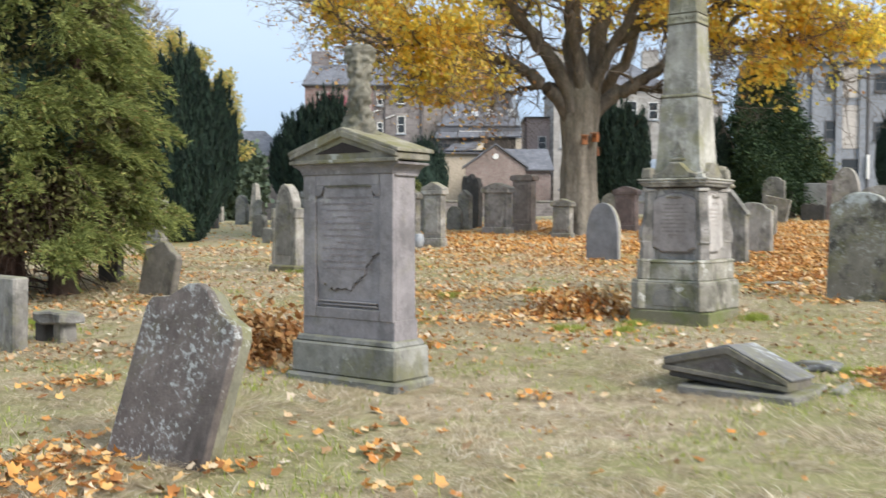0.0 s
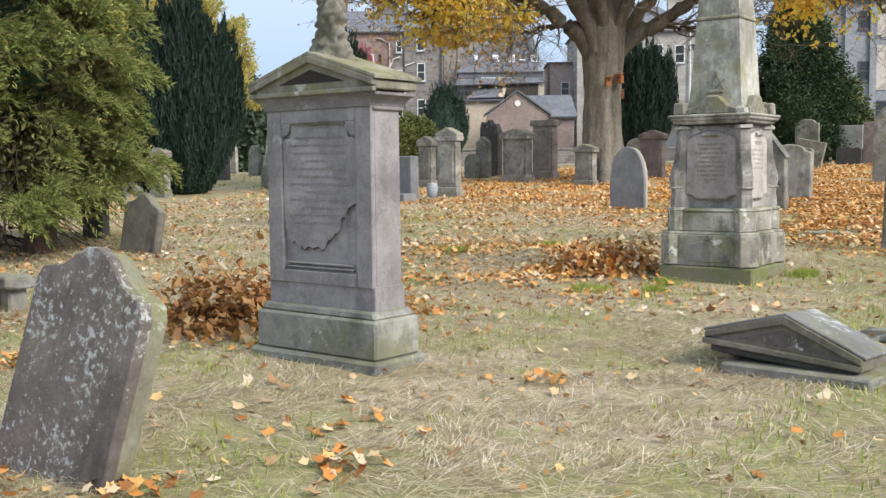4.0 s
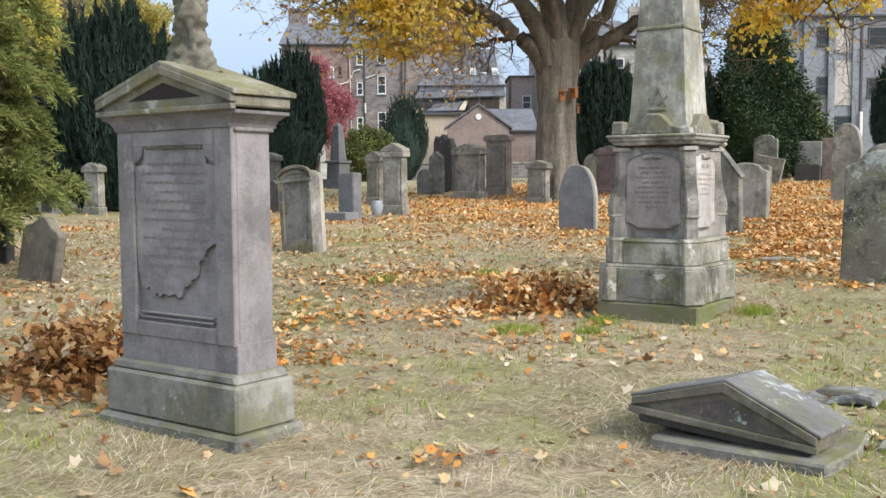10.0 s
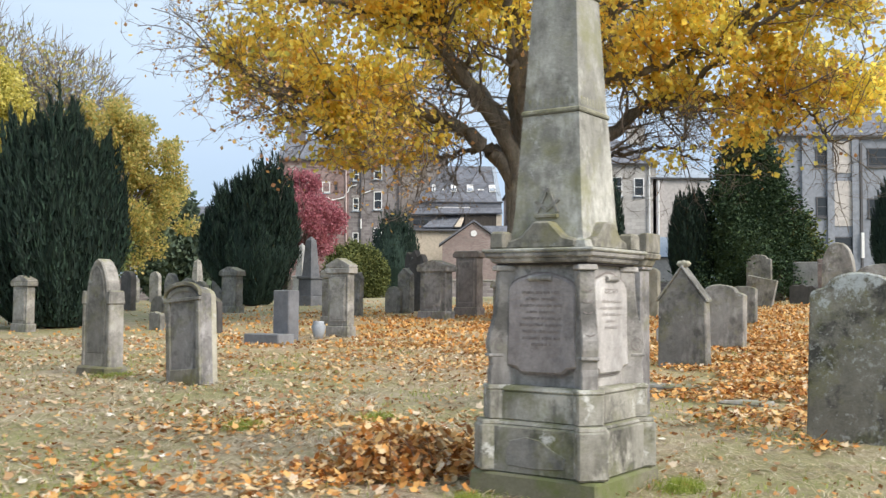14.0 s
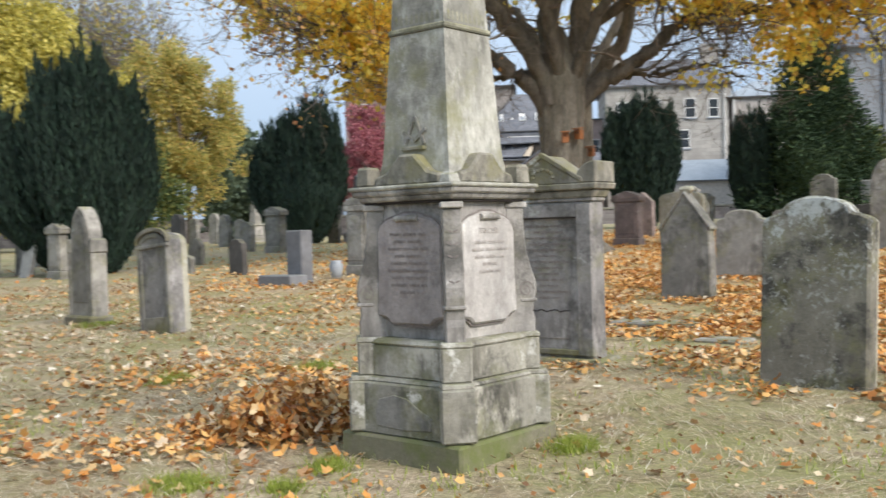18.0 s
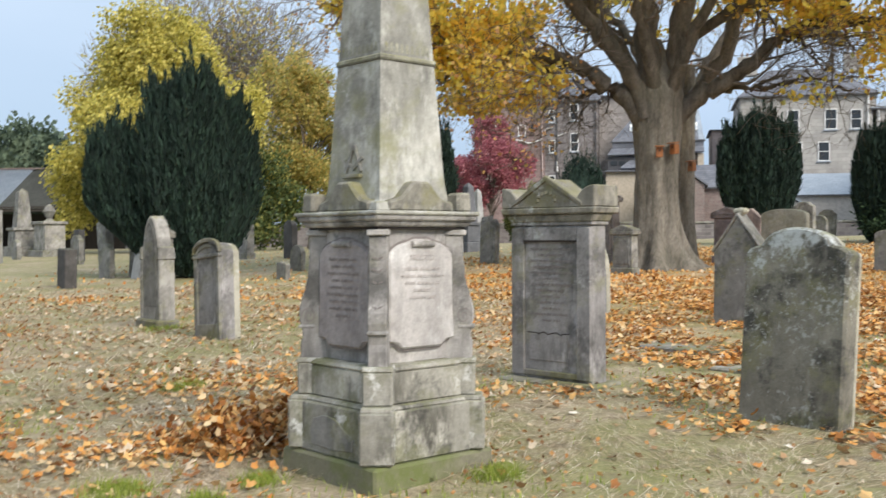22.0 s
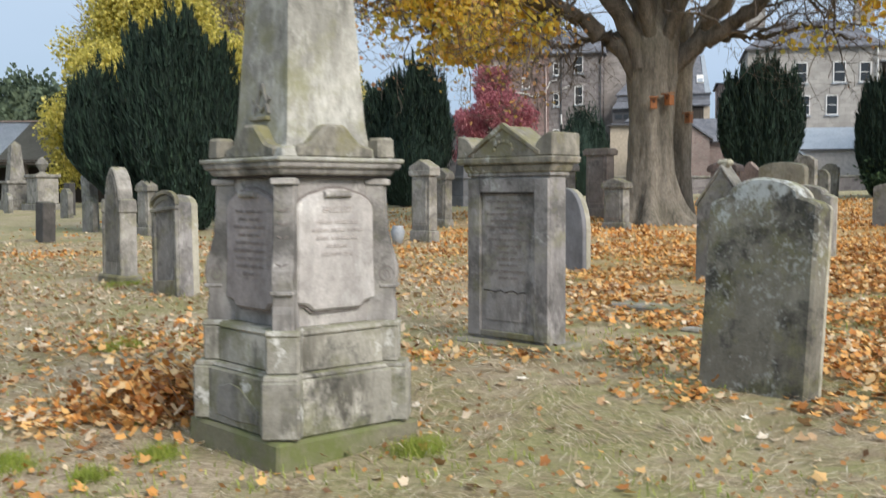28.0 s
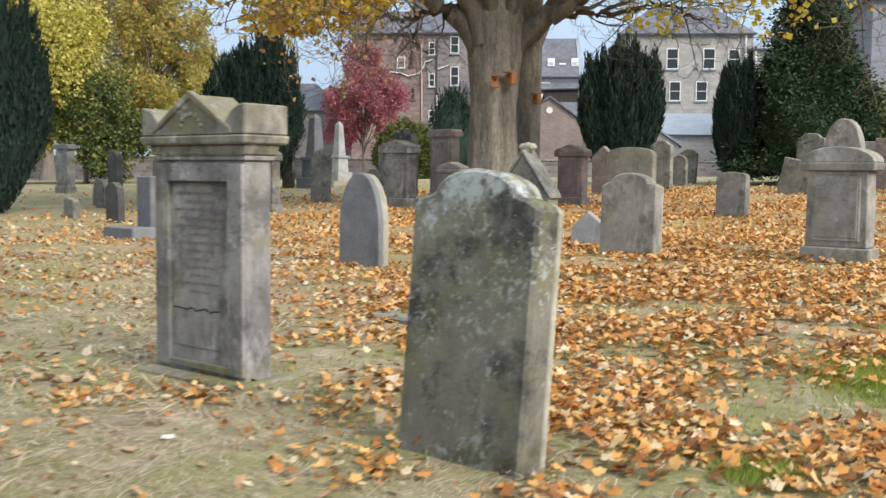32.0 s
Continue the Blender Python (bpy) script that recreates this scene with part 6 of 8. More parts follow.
def cypress():
    """The big cypress by the start: leaning leaders, clumps of drooping flat sprays over bare brown twigs."""
    rng = np.random.default_rng(21)
    e = thing_at("cypress_tree", -6.55, 15.6, "large yellow-green cypress with drooping sprays and bare lower twigs", "tree")
    H, R = 9.2, 2.22
    trunks = [[(Vector((0.9 + 0.05 * k, -0.55 + 0.1 * k, -0.15 + 1.3 * k)), 0.17 * (1 - 0.11 * k) * (1.4 if k == 0 else 1)) for k in range(6)],
              [(Vector((-0.2, 0.1, -0.15 + 1.6 * k)), 0.26 * (1 - 0.12 * k)) for k in range(6)],
              [(Vector((0.45, 0.3 + 0.05 * k, -0.15 + 1.3 * k)), 0.12 * (1 - 0.12 * k)) for k in range(6)]]
    raw_mesh("trunk", *tubes(trunks, 9), M_REDBARK, e, True)
    dead = []
    for k in range(260):
        a, z = rng.random() * 2 * math.pi, rng.uniform(0.15, 2.4)
        L = rng.uniform(0.7, 2.1)
        p0 = np.array((0.2 * math.cos(a), 0.2 * math.sin(a), z))
        dead.append([(p0 + np.array((math.cos(a), math.sin(a), -0.10 * i)) * L * i / 5 + rng.normal(size=3) * 0.04, 0.014 * (1 - 0.16 * i)) for i in range(6)])
    raw_mesh("bare_twig_work", *tubes(dead, 4), M_REDBARK, e)["kind"] = "stuff"

    def shell(m, lo, hi):
        u = rng.random(m) ** 1.15
        a = rng.random(m) * 2 * math.pi
        lump = 1 + 0.11 * np.sin(a * 5 + u * 13) + 0.08 * np.sin(a * 11 - u * 21) + 0.07 * np.sin(u * 38 + a * 3)
        rr = R * (1 - u) ** 0.5 * lump * rng.uniform(lo, hi, m)
        low = 0.48 + 0.55 * (0.5 + 0.5 * np.sin(a * 3 + 1))
        return np.stack([rr * np.cos(a), rr * np.sin(a), low + (H - 0.9) * u], 1), np.stack([np.cos(a), np.sin(a), np.zeros(m)], 1)

    # inner sprays coloured dark to paint the shade there, then bright clumps at the branch ends
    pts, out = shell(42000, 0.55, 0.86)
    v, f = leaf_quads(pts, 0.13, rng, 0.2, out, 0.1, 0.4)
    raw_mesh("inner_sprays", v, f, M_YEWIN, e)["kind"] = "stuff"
    tips, way = shell(430, 0.76, 0.98)
    per, quads = 11, 66
    tip, out = np.repeat(tips, per, 0), np.repeat(way, per, 0)
    n = len(tip)
    d = out * 0.75 + rng.normal(size=(n, 3)) * np.array((0.5, 0.5, 0.32)) + np.array((0, 0, 0.10))
    d /= np.linalg.norm(d, axis=1)[:, None]
    side = np.cross(d, rng.normal(size=(n, 3)) * 0.5 + np.array((0, 0, 1.0)))
    side /= np.linalg.norm(side, axis=1)[:, None]
    reach = rng.uniform(0.26, 0.54, n)
    tip, d, side, reach = (np.repeat(q, quads, 0) for q in (tip, d, side, reach))
    s = rng.random(len(tip)) ** 0.75
    lat = rng.uniform(-1, 1, len(tip)) * (1.05 - 0.75 * s) * reach * 0.42
    pts = tip + d * (s * reach)[:, None] + side * lat[:, None] - np.array((0, 0, 1.0)) * (reach * 0.55 * s * s)[:, None]
    v, f = leaf_slips(pts, 0.085, rng, d * 1.6 + side * (np.sign(lat) * 1.1)[:, None] + rng.normal(size=pts.shape) * 0.5 - np.array((0, 0, 0.35)), 0.0105)
    raw_mesh("crown", v, f, M_CYPRESS, e)["kind"] = "stuff"
    # core in near-black yew colour paints the deep shade between the clumps
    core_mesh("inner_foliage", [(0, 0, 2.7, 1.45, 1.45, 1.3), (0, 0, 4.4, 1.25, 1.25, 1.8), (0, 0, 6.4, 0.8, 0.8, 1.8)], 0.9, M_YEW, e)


cypress()


def conifer(x, y, H, R, label, seed, mat, m=900, per=22, size=0.22):
    rng = np.random.default_rng(seed)
    e = thing_at("conifer_tree", x, y, label, "tree")
    raw_mesh("trunk", *tubes([[(Vector((0, 0, -0.1 + H * 0.15 * k)), 0.22 * (1 - 0.14 * k)) for k in range(6)]], 8), M_REDBARK, e)
    u = rng.random(m) ** 1.2
    a = rng.random(m) * 2 * math.pi
    rr = R * (1 - u) ** 0.6 * (1 + 0.18 * np.sin(a * 4 + u * 9)) * (0.6 + 0.4 * rng.random(m) ** 0.5)
    tips = np.stack([rr * np.cos(a), rr * np.sin(a), 0.3 + (H - 0.3) * u], 1)
    tip = np.repeat(tips, per, 0)
    out = np.repeat(np.stack([np.cos(a), np.sin(a), np.zeros(m)], 1), per, 0)
    pts = tip + rng.normal(size=tip.shape) * np.array((0.24, 0.24, 0.12))
    v, f = leaf_quads(pts, size, rng, 0.1, out, 0.1, 0.45)
    c = raw_mesh("crown", v, f, mat, e)
    c["kind"] = "stuff"
    core_mesh("inner_foliage", [(0, 0, H * 0.25, R * 0.62, R * 0.62, H * 0.25), (0, 0, H * 0.5, R * 0.45, R * 0.45, H * 0.33)], 1.0, mat, e)


conifer(14.6, 46.0, 6.9, 2.6, "deep green spreading conifer by the wall", 31, M_GREENCON, 1400, 30, 0.16)
conifer(16.7, 46.6, 3.4, 1.3, "lower yellow-green conifer beside the deep green one", 32, M_BUSH, 500, 20)

bushy("round_bush", -3.55, 70.5, [(0, 0, 1.7, 1.9, 1.7, 1.9), (0.8, 0, 1.4, 1.3, 1.3, 1.5), (-0.9, 0.2, 1.4, 1.3, 1.3, 1.5)], 30000, 0.15, M_BUSH, "rounded clipped green bush", "bush", 41, (0.6, 0.1), core=0.86)
bushy("crimson_tree", -8.6, 82.0, ragged([(-0.3, 0, 5.8, 3.1, 2.8, 3.7), (-1.7, 0, 4.6, 2.1, 2.0, 2.9), (1.5, 0, 4.7, 1.9, 1.8, 2.9), (0.0, 0, 8.0, 1.6, 1.5, 1.9)], 20, 1, 0.30), 24000, 0.18, M_CRIMSON, "small tree with crimson autumn leaves", "tree", 42, (2.6, 0.14), limbs=26, shell=0.6)
YL = [(0, 0, 7.0, 5.6, 4.6, 4.8), (-3.2, 0, 5.4, 3.0, 3.4, 4.6), (3.3, 0, 6.0, 3.4, 3.4, 5.0), (0.4, 0, 10.4, 3.4, 3.0, 3.1), (0, -1, 3.6, 4.4, 3.6, 2.8), (-1.4, 0, 9.0, 3.2, 3.0, 3.2)]
bushy("yellow_tree", -22.0, 55.0, ragged(YL, 34, 2, 0.33), 105000, 0.185, M_WILLOW, "broad lemon-yellow weeping tree", "tree", 43, (4.0, 0.3), droop=0.8, limbs=40, shell=0.8)
bushy("amber_tree", -14.6, 58.0, ragged([(0, 0, 6.2, 3.0, 3.0, 4.6), (-0.9, 0, 9.0, 2.2, 2.2, 2.6), (0.8, 0, 4.6, 2.6, 2.4, 3.4), (0.6, 0, 8.0, 2.0, 2.0, 2.4)], 30, 3, 0.28), 30000, 0.175, M_AMBER, "amber and green autumn tree", "tree", 44, (3.4, 0.2), limbs=24, shell=0.8)
bushy("green_tree", -16.6, 54.0, ragged([(0, 0, 3.0, 2.3, 2.0, 3.0), (1.5, 0, 2.2, 1.6, 1.5, 2.3), (-0.8, 0, 5.0, 1.6, 1.5, 2.2)], 22, 5, 0.36), 16000, 0.17, M_MIDLEAF, "loose mid-green shrubby tree under the amber one", "tree", 45, (2.4, 0.12), limbs=16, shell=0.8)
bushy("bare_tree", -29.0, 74.0, [(0, 0, 13.0, 5.5, 5.0, 6.4), (-4.2, 0, 10.5, 4.6, 4.0, 5.6), (4.8, 0, 11.5, 4.6, 4.0, 5.8)], 9000, 0.3, M_AMBER, "tall nearly bare grey tree", "tree", 46, (8.0, 0.45), limbs=160, barkmat=M_BARE, shell=0.9, twiggy=16000)
bushy("green_tree", -61.0, 100.0, [(0, 0, 8.0, 5.0, 4.5, 5.2), (3.6, 0, 6.6, 3.4, 3.2, 4.0), (-3.4, 0, 6.0, 3.4, 3.2, 4.0)], 9000, 0.6, M_FARGREEN, "distant dull green tree", "tree", 47, (4.0, 0.3), core=0.8)
bushy("green_tree", -70.0, 104.0, [(0, 0, 6.5, 4.0, 3.5, 3.8)], 5000, 0.6, M_FARGREEN, "distant rounded green tree", "tree", 48, (4.0, 0.3), core=0.8)
bushy("green_tree", -16.2, 72.0, [(0, 0, 3.6, 2.2, 2.0, 4.2), (1.8, 0, 2.6, 1.8, 1.7, 3.0)], 8000, 0.4, M_FARGREEN, "dark blue-green conifer behind the yew", "tree", 49, (1.6, 0.2), core=0.85)


# the great maple
def many_tubes(P, R, sides):
    """P (m, n, 3) and R (m, n): m limbs of n rings each, as one set of verts and quads."""
    m, n, _ = P.shape
    T = np.gradient(P, axis=1)
    T /= np.linalg.norm(T, axis=2, keepdims=True) + 1e-9
    ref = np.where(np.abs(T[..., :1]) < 0.8, np.array((1.0, 0, 0)), np.array((0, 1.0, 0)))
    U = np.cross(T, ref)
    U /= np.linalg.norm(U, axis=2, keepdims=True) + 1e-9
    V = np.cross(T, U)
    a = np.arange(sides) * 2 * math.pi / sides
    ring = P[:, :, None] + R[:, :, None, None] * (np.cos(a)[:, None] * U[:, :, None] + np.sin(a)[:, None] * V[:, :, None])
    i0 = np.arange(m)[:, None, None] * n * sides + np.arange(n - 1)[None, :, None] * sides + np.arange(sides)
    i1 = np.arange(m)[:, None, None] * n * sides + np.arange(n - 1)[None, :, None] * sides + (np.arange(sides) + 1) % sides
    return ring.reshape(-1, 3), np.stack([i0, i1, i1 + sides, i0 + sides], -1).reshape(-1, 4)


def wander(start, way, length, n, rng, bend, lift):
    """m crooked shoots from start (m, 3) along way, each of n rings; lift turns their ends up (or down)."""
    m = len(start)
    d = way / (np.linalg.norm(way, axis=1, keepdims=True) + 1e-9)
    P = np.empty((m, n, 3))
    P[:, 0] = start
    for i in range(1, n):
        d = d + rng.normal(size=(m, 3)) * bend + np.array((0, 0, 1.0)) * lift
        d /= np.linalg.norm(d, axis=1, keepdims=True)
        P[:, i] = P[:, i - 1] + d * (length / (n - 1))[:, None]
    return P


def spring(P, R, per, lo, rng, spread, along):
    """Where side shoots leave the limbs P: their starts, ways and the limb's radius there."""
    m, n, _ = P.shape
    k = np.repeat(np.arange(m), per)
    u = rng.uniform(lo, 0.999, len(k)) * (n - 1)
    i = u.astype(int)
    f = (u - i)[:, None]
    st = P[k, i] * (1 - f) + P[k, i + 1] * f
    ax = P[k, i + 1] - P[k, i]
    ax /= np.linalg.norm(ax, axis=1, keepdims=True) + 1e-9
    return st, ax * along + rng.normal(size=(len(k), 3)) * spread, R[k, i]


# masses of foliage: x, y, z, half widths, fullness
LOW_MASSES = [(8.6, 30.2, 8.2, 2.9, 2.6, 1.5, 0.8), (10.8, 30.6, 9.4, 2.4, 2.6, 2.8, 0.75), (9.9, 30.0, 5.8, 1.1, 1.2, 1.1, 0.8), (7.9, 31.0, 5.3, 0.6, 0.9, 0.5, 0.7),
              (4.6, 28.8, 8.5, 1.5, 1.6, 1.0, 0.65), (-0.4, 29.6, 7.6, 2.2, 2.4, 1.3, 0.62), (-0.2, 30.1, 5.85, 2.4, 2.0, 1.0, 0.58), (3.4, 29.4, 9.8, 2.2, 2.0, 1.6, 0.65), (6.0, 29.2, 9.4, 1.9, 2.0, 1.5, 0.7), (4.6, 33.6, 8.8, 2.8, 1.6, 1.8, 0.5), (12.8, 29.8, 7.0, 1.8, 2.0, 1.6, 0.75)]
HIGH_MASSES = [(5.3, 31.0, 14.2, 2.9, 2.8, 2.6, 0.9), (7.2, 30.4, 11.0, 4.2, 2.8, 1.9, 0.9), (1.0, 30.4, 9.8, 2.0, 3.2, 1.7, 0.85), (0.3, 30.4, 12.6, 2.4, 3.0, 1.6, 0.62),
               (3.0, 27.6, 10.6, 2.2, 2.4, 1.8, 0.7), (10.8, 31.2, 13.2, 2.2, 3.0, 1.8, 0.55), (4.6, 36.0, 12.5, 4.0, 2.6, 2.4, 0.55), (5.0, 32.0, 17.6, 3.0, 3.0, 2.4, 0.6), (-2.4, 30.2, 8.2, 1.9, 2.2, 1.7, 0.42), (-3.4, 30.0, 10.6, 1.8, 2.4, 1.8, 0.26)]


def fullness(p):
    """How thickly the maple is in leaf at points p."""
    out = np.where(p[:, 0] < 1.5, 0.05, 0.0)
    for cx, cy, cz, rx, ry, rz, k in LOW_MASSES + HIGH_MASSES:
        q = np.sqrt(((p[:, 0] - cx) / rx) ** 2 + ((p[:, 1] - cy) / ry) ** 2 + ((p[:, 2] - cz) / rz) ** 2)
        out = np.maximum(out, k * np.clip((1.22 - q) / 0.34, 0, 1))
    return out


def maple():
    rng = np.random.default_rng(77)
    X, Y = 4.2, 31.3
    e = thing_at("maple_tree", X, Y, "great yellow autumn maple with a thick forked trunk", "tree")
    g0 = ground_z(X, Y)
    home = np.array((X, Y, g0))

    def curve(pts, n, wob):
        """A smooth wandering limb through the points."""
        pts = [np.array(p, dtype=float) - home for p in pts]
        P = [pts[0]] + pts + [pts[-1]]
        out, segs = [], len(pts) - 1
        for i in range(n):
            u = min(i / (n - 1) * segs, segs - 1e-6)
            k = int(u)
            s = u - k
            a, b, c, d = P[k], P[k + 1], P[k + 2], P[k + 3]
            out.append(0.5 * (2 * b + (c - a) * s + (2 * a - 5 * b + 4 * c - d) * s * s + (3 * b - a - 3 * c + d) * s ** 3) + rng.normal(size=3) * (wob if i > 3 else 0))
        return np.array(out)

    # trunk: a fluted bole on flaring roots, swelling where the limbs leave it
    bm = bmesh.new()
    nz, nk = 46, 40
    rings = []
    for i in range(nz + 1):
        z = -0.25 + 6.0 * i / nz
        ring = []
        for j in range(nk):
            a = 2 * math.pi * j / nk
            flare = (0.52 + 0.22 * math.cos(a + 0.5)) * math.exp(-max(z, 0) / 0.42)
            r = 0.50 + 0.09 * math.exp(-((z - 4.3) / 0.75) ** 2) - 0.42 * max(0.0, (z - 4.5) / 1.25) + flare * (0.45 + 0.75 * math.sin(a * 3.5 + 0.7) ** 2)
            r *= 1 + 0.06 * abs(math.cos(a - 0.25)) - 0.13 * math.exp(-((a - 5.15) / 0.14) ** 2) - 0.09 * math.exp(-((a - 4.2) / 0.12) ** 2)
            r += 0.06 * noise.noise(Vector((math.cos(a) * 2.2, math.sin(a) * 2.2, z * 0.7))) + 0.05 * noise.noise(Vector((math.cos(a) * 6, math.sin(a) * 6, z * 0.8))) + 0.02 * noise.noise(Vector((math.cos(a) * 9, math.sin(a) * 9, z * 3)))
            ring.append(bm.verts.new((max(r, 0.1) * math.cos(a) * 1.03, max(r, 0.1) * math.sin(a) * 0.9, z)))
        rings.append(ring)
    for p, q in zip(rings, rings[1:]):
        for j in range(nk):
            bm.faces.new((p[j], p[(j + 1) % nk], q[(j + 1) % nk], q[j]))
    bm.faces.new(rings[-1])
    part("trunk", bm, M_BARK, e, smooth=True)
    rear = [(Vector((4.86 + 0.01 * k, 34.6, ground_z(4.9, 34.6) - 0.25 + 0.72 * k)) - Vector(home), (0.34 - 0.006 * k) * (1.6 if k == 0 else 1.2 if k == 1 else 1.0)) for k in range(9)]
    raw_mesh("rear_trunk", *tubes([rear], 16), M_BARK, e, True)
    left_limbs = [
        ([(3.95, 31.2, 4.6), (3.4, 31.1, 5.45), (2.8, 30.9, 5.8), (1.8, 30.6, 6.3), (0.9, 30.3, 6.5), (-0.1, 30.0, 6.45), (-0.9, 29.8, 6.45), (-2.6, 29.5, 7.0)], 0.31, 0.05),
        ([(3.7, 31.3, 5.2), (3.2, 31.6, 5.6), (2.6, 32.0, 5.65), (1.9, 32.4, 5.55), (1.2, 32.6, 5.8)], 0.12, 0.03),
        ([(3.95, 31.1, 4.8), (3.7, 31.0, 5.6), (3.0, 30.7, 6.7), (2.3, 30.4, 7.5), (1.7, 30.0, 8.3), (1.0, 29.7, 8.65), (-0.1, 29.4, 8.8), (-1.8, 29.0, 8.9)], 0.31, 0.05),
        ([(4.0, 31.4, 4.9), (3.6, 31.6, 6.1), (2.6, 32.2, 7.6), (1.6, 33.0, 9.0), (0.4, 33.6, 10.6), (-1.0, 34.0, 12.2), (-2.4, 34.0, 13.2)], 0.29, 0.05)]
    leaders = [
        ([(4.1, 31.2, 4.9), (3.98, 31.1, 6.9), (3.9, 31.0, 8.4), (3.75, 31.0, 9.6), (3.1, 31.0, 11.8), (2.55, 31.0, 13.4), (2.15, 31.0, 15.1), (1.6, 31.0, 16.9)], 0.37, 0.05),
        ([(4.4, 31.3, 5.0), (4.8, 31.4, 6.9), (5.05, 31.6, 8.4), (5.2, 31.8, 9.6), (5.45, 31.9, 10.8), (5.85, 32.0, 12.1), (6.05, 32.2, 14.7), (6.4, 32.3, 17.5)], 0.37, 0.05),
        ([(4.95, 34.2, 5.4), (5.9, 33.6, 6.6), (6.4, 33.2, 8.1), (7.2, 33.0, 8.9), (8.2, 32.8, 9.5), (9.3, 32.5, 10.4), (10.4, 32.2, 12.4)], 0.25, 0.05)]
    right_limbs = [
        ([(4.5, 31.4, 4.7), (5.15, 31.4, 5.3), (5.75, 31.2, 5.6), (6.5, 31.0, 6.05), (7.1, 30.8, 6.6), (8.05, 30.5, 6.85), (9.5, 30.2, 6.75), (10.6, 30.0, 6.9), (12.5, 29.6, 7.6)], 0.29, 0.05),
        ([(4.8, 31.6, 5.2), (6.0, 31.8, 5.55), (7.0, 31.9, 5.6), (7.9, 31.9, 5.75), (8.8, 31.7, 5.4)], 0.10, 0.025),
        ([(5.4, 32.0, 9.8), (6.6, 31.5, 11.2), (8.0, 31.0, 12.8), (9.8, 30.6, 13.6), (11.6, 30.4, 14.4)], 0.17, 0.04),
        ([(4.75, 31.4, 6.6), (5.9, 30.6, 7.2), (7.0, 30.2, 7.4), (8.4, 29.8, 8.0), (9.8, 29.2, 8.9), (11.2, 28.8, 9.6)], 0.17, 0.04)]
    high_left = [
        ([(3.5, 31.0, 10.6), (2.2, 30.5, 11.4), (1.0, 30.0, 12.4), (-0.6, 29.6, 13.6), (-2.4, 29.4, 15.0)], 0.16, 0.035),
        ([(1.8, 30.1, 8.2), (1.2, 29.8, 10.0), (0.2, 29.7, 11.2), (-1.4, 29.5, 12.0), (-2.5, 29.3, 12.8)], 0.16, 0.035),
        ([(-1.6, 29.0, 8.9), (-2.7, 28.8, 9.2), (-3.3, 28.6, 10.2), (-3.6, 28.5, 11.2)], 0.07, 0.02),
        ([(-0.9, 29.8, 6.45), (-2.1, 29.6, 6.6), (-3.1, 29.4, 7.3), (-3.8, 29.2, 7.8)], 0.07, 0.02),
        ([(2.6, 31.0, 13.2), (1.2, 30.8, 14.4), (0.0, 30.6, 15.8), (-0.8, 30.4, 17.2)], 0.10, 0.03)]
    depth_limbs = [
        ([(4.2, 31.0, 5.4), (3.7, 29.8, 7.6), (3.2, 28.0, 9.8), (2.6, 26.0, 11.4)], 0.19, 0.05),
        ([(4.5, 31.1, 5.4), (5.6, 29.8, 7.8), (6.8, 28.2, 9.6), (8.2, 26.6, 10.8)], 0.18, 0.05),
        ([(4.3, 31.8, 5.4), (3.4, 34.4, 7.4), (2.0, 37.0, 9.6), (0.8, 39.0, 11.2)], 0.19, 0.05),
        ([(5.0, 34.9, 5.2), (6.0, 36.6, 7.6), (7.4, 38.4, 9.8), (8.6, 40.0, 11.6)], 0.21, 0.05),
        ([(9.4, 30.2, 6.9), (10.2, 30.0, 6.6), (10.4, 29.8, 5.6)], 0.06, 0.02)]
    crown_limbs = [
        ([(5.3, 31.8, 10.2), (4.6, 31.2, 12.0), (4.2, 30.8, 14.0), (4.4, 30.6, 16.2)], 0.13, 0.03),
        ([(5.8, 32.0, 12.0), (7.0, 31.6, 13.4), (8.0, 31.4, 14.6), (8.4, 31.2, 16.2)], 0.12, 0.03),
        ([(7.2, 33.0, 8.9), (7.6, 32.0, 10.4), (7.8, 31.6, 12.2)], 0.12, 0.03),
        ([(0.0, 30.0, 6.5), (-1.2, 30.6, 7.4), (-2.4, 31.0, 8.6), (-3.2, 31.2, 9.6)], 0.09, 0.025),
        ([(8.1, 30.5, 6.9), (9.0, 29.4, 7.8), (10.0, 28.6, 8.6), (11.2, 28.0, 8.8)], 0.10, 0.03)]
    hanging = [
        ([(-0.1, 30.0, 6.45), (-0.6, 29.7, 6.0), (-1.1, 29.4, 5.5)], 0.05, 0.015),
        ([(0.9, 30.3, 6.5), (0.5, 30.4, 5.9), (0.3, 30.5, 5.3)], 0.05, 0.015),
        ([(1.8, 30.6, 6.3), (1.3, 30.9, 5.9), (0.7, 31.2, 5.4)], 0.05, 0.015),
        ([(1.0, 30.3, 6.5), (0.6, 29.6, 6.2), (0.2, 29.0, 5.8)], 0.05, 0.015),
        ([(2.4, 30.8, 6.0), (2.0, 30.0, 5.9), (1.4, 29.4, 5.5)], 0.05, 0.015),
        ([(7.1, 30.8, 6.6), (7.6, 30.2, 6.3), (8.0, 29.8, 5.6)], 0.05, 0.015),
        ([(10.6, 30.0, 6.9), (11.2, 29.6, 6.2), (11.6, 29.4, 5.4)], 0.05, 0.015)]
    centre = np.array((4.6, 31.5, 8.0)) - home
    n1 = 30
    mains, radii, wanted = [], [], []
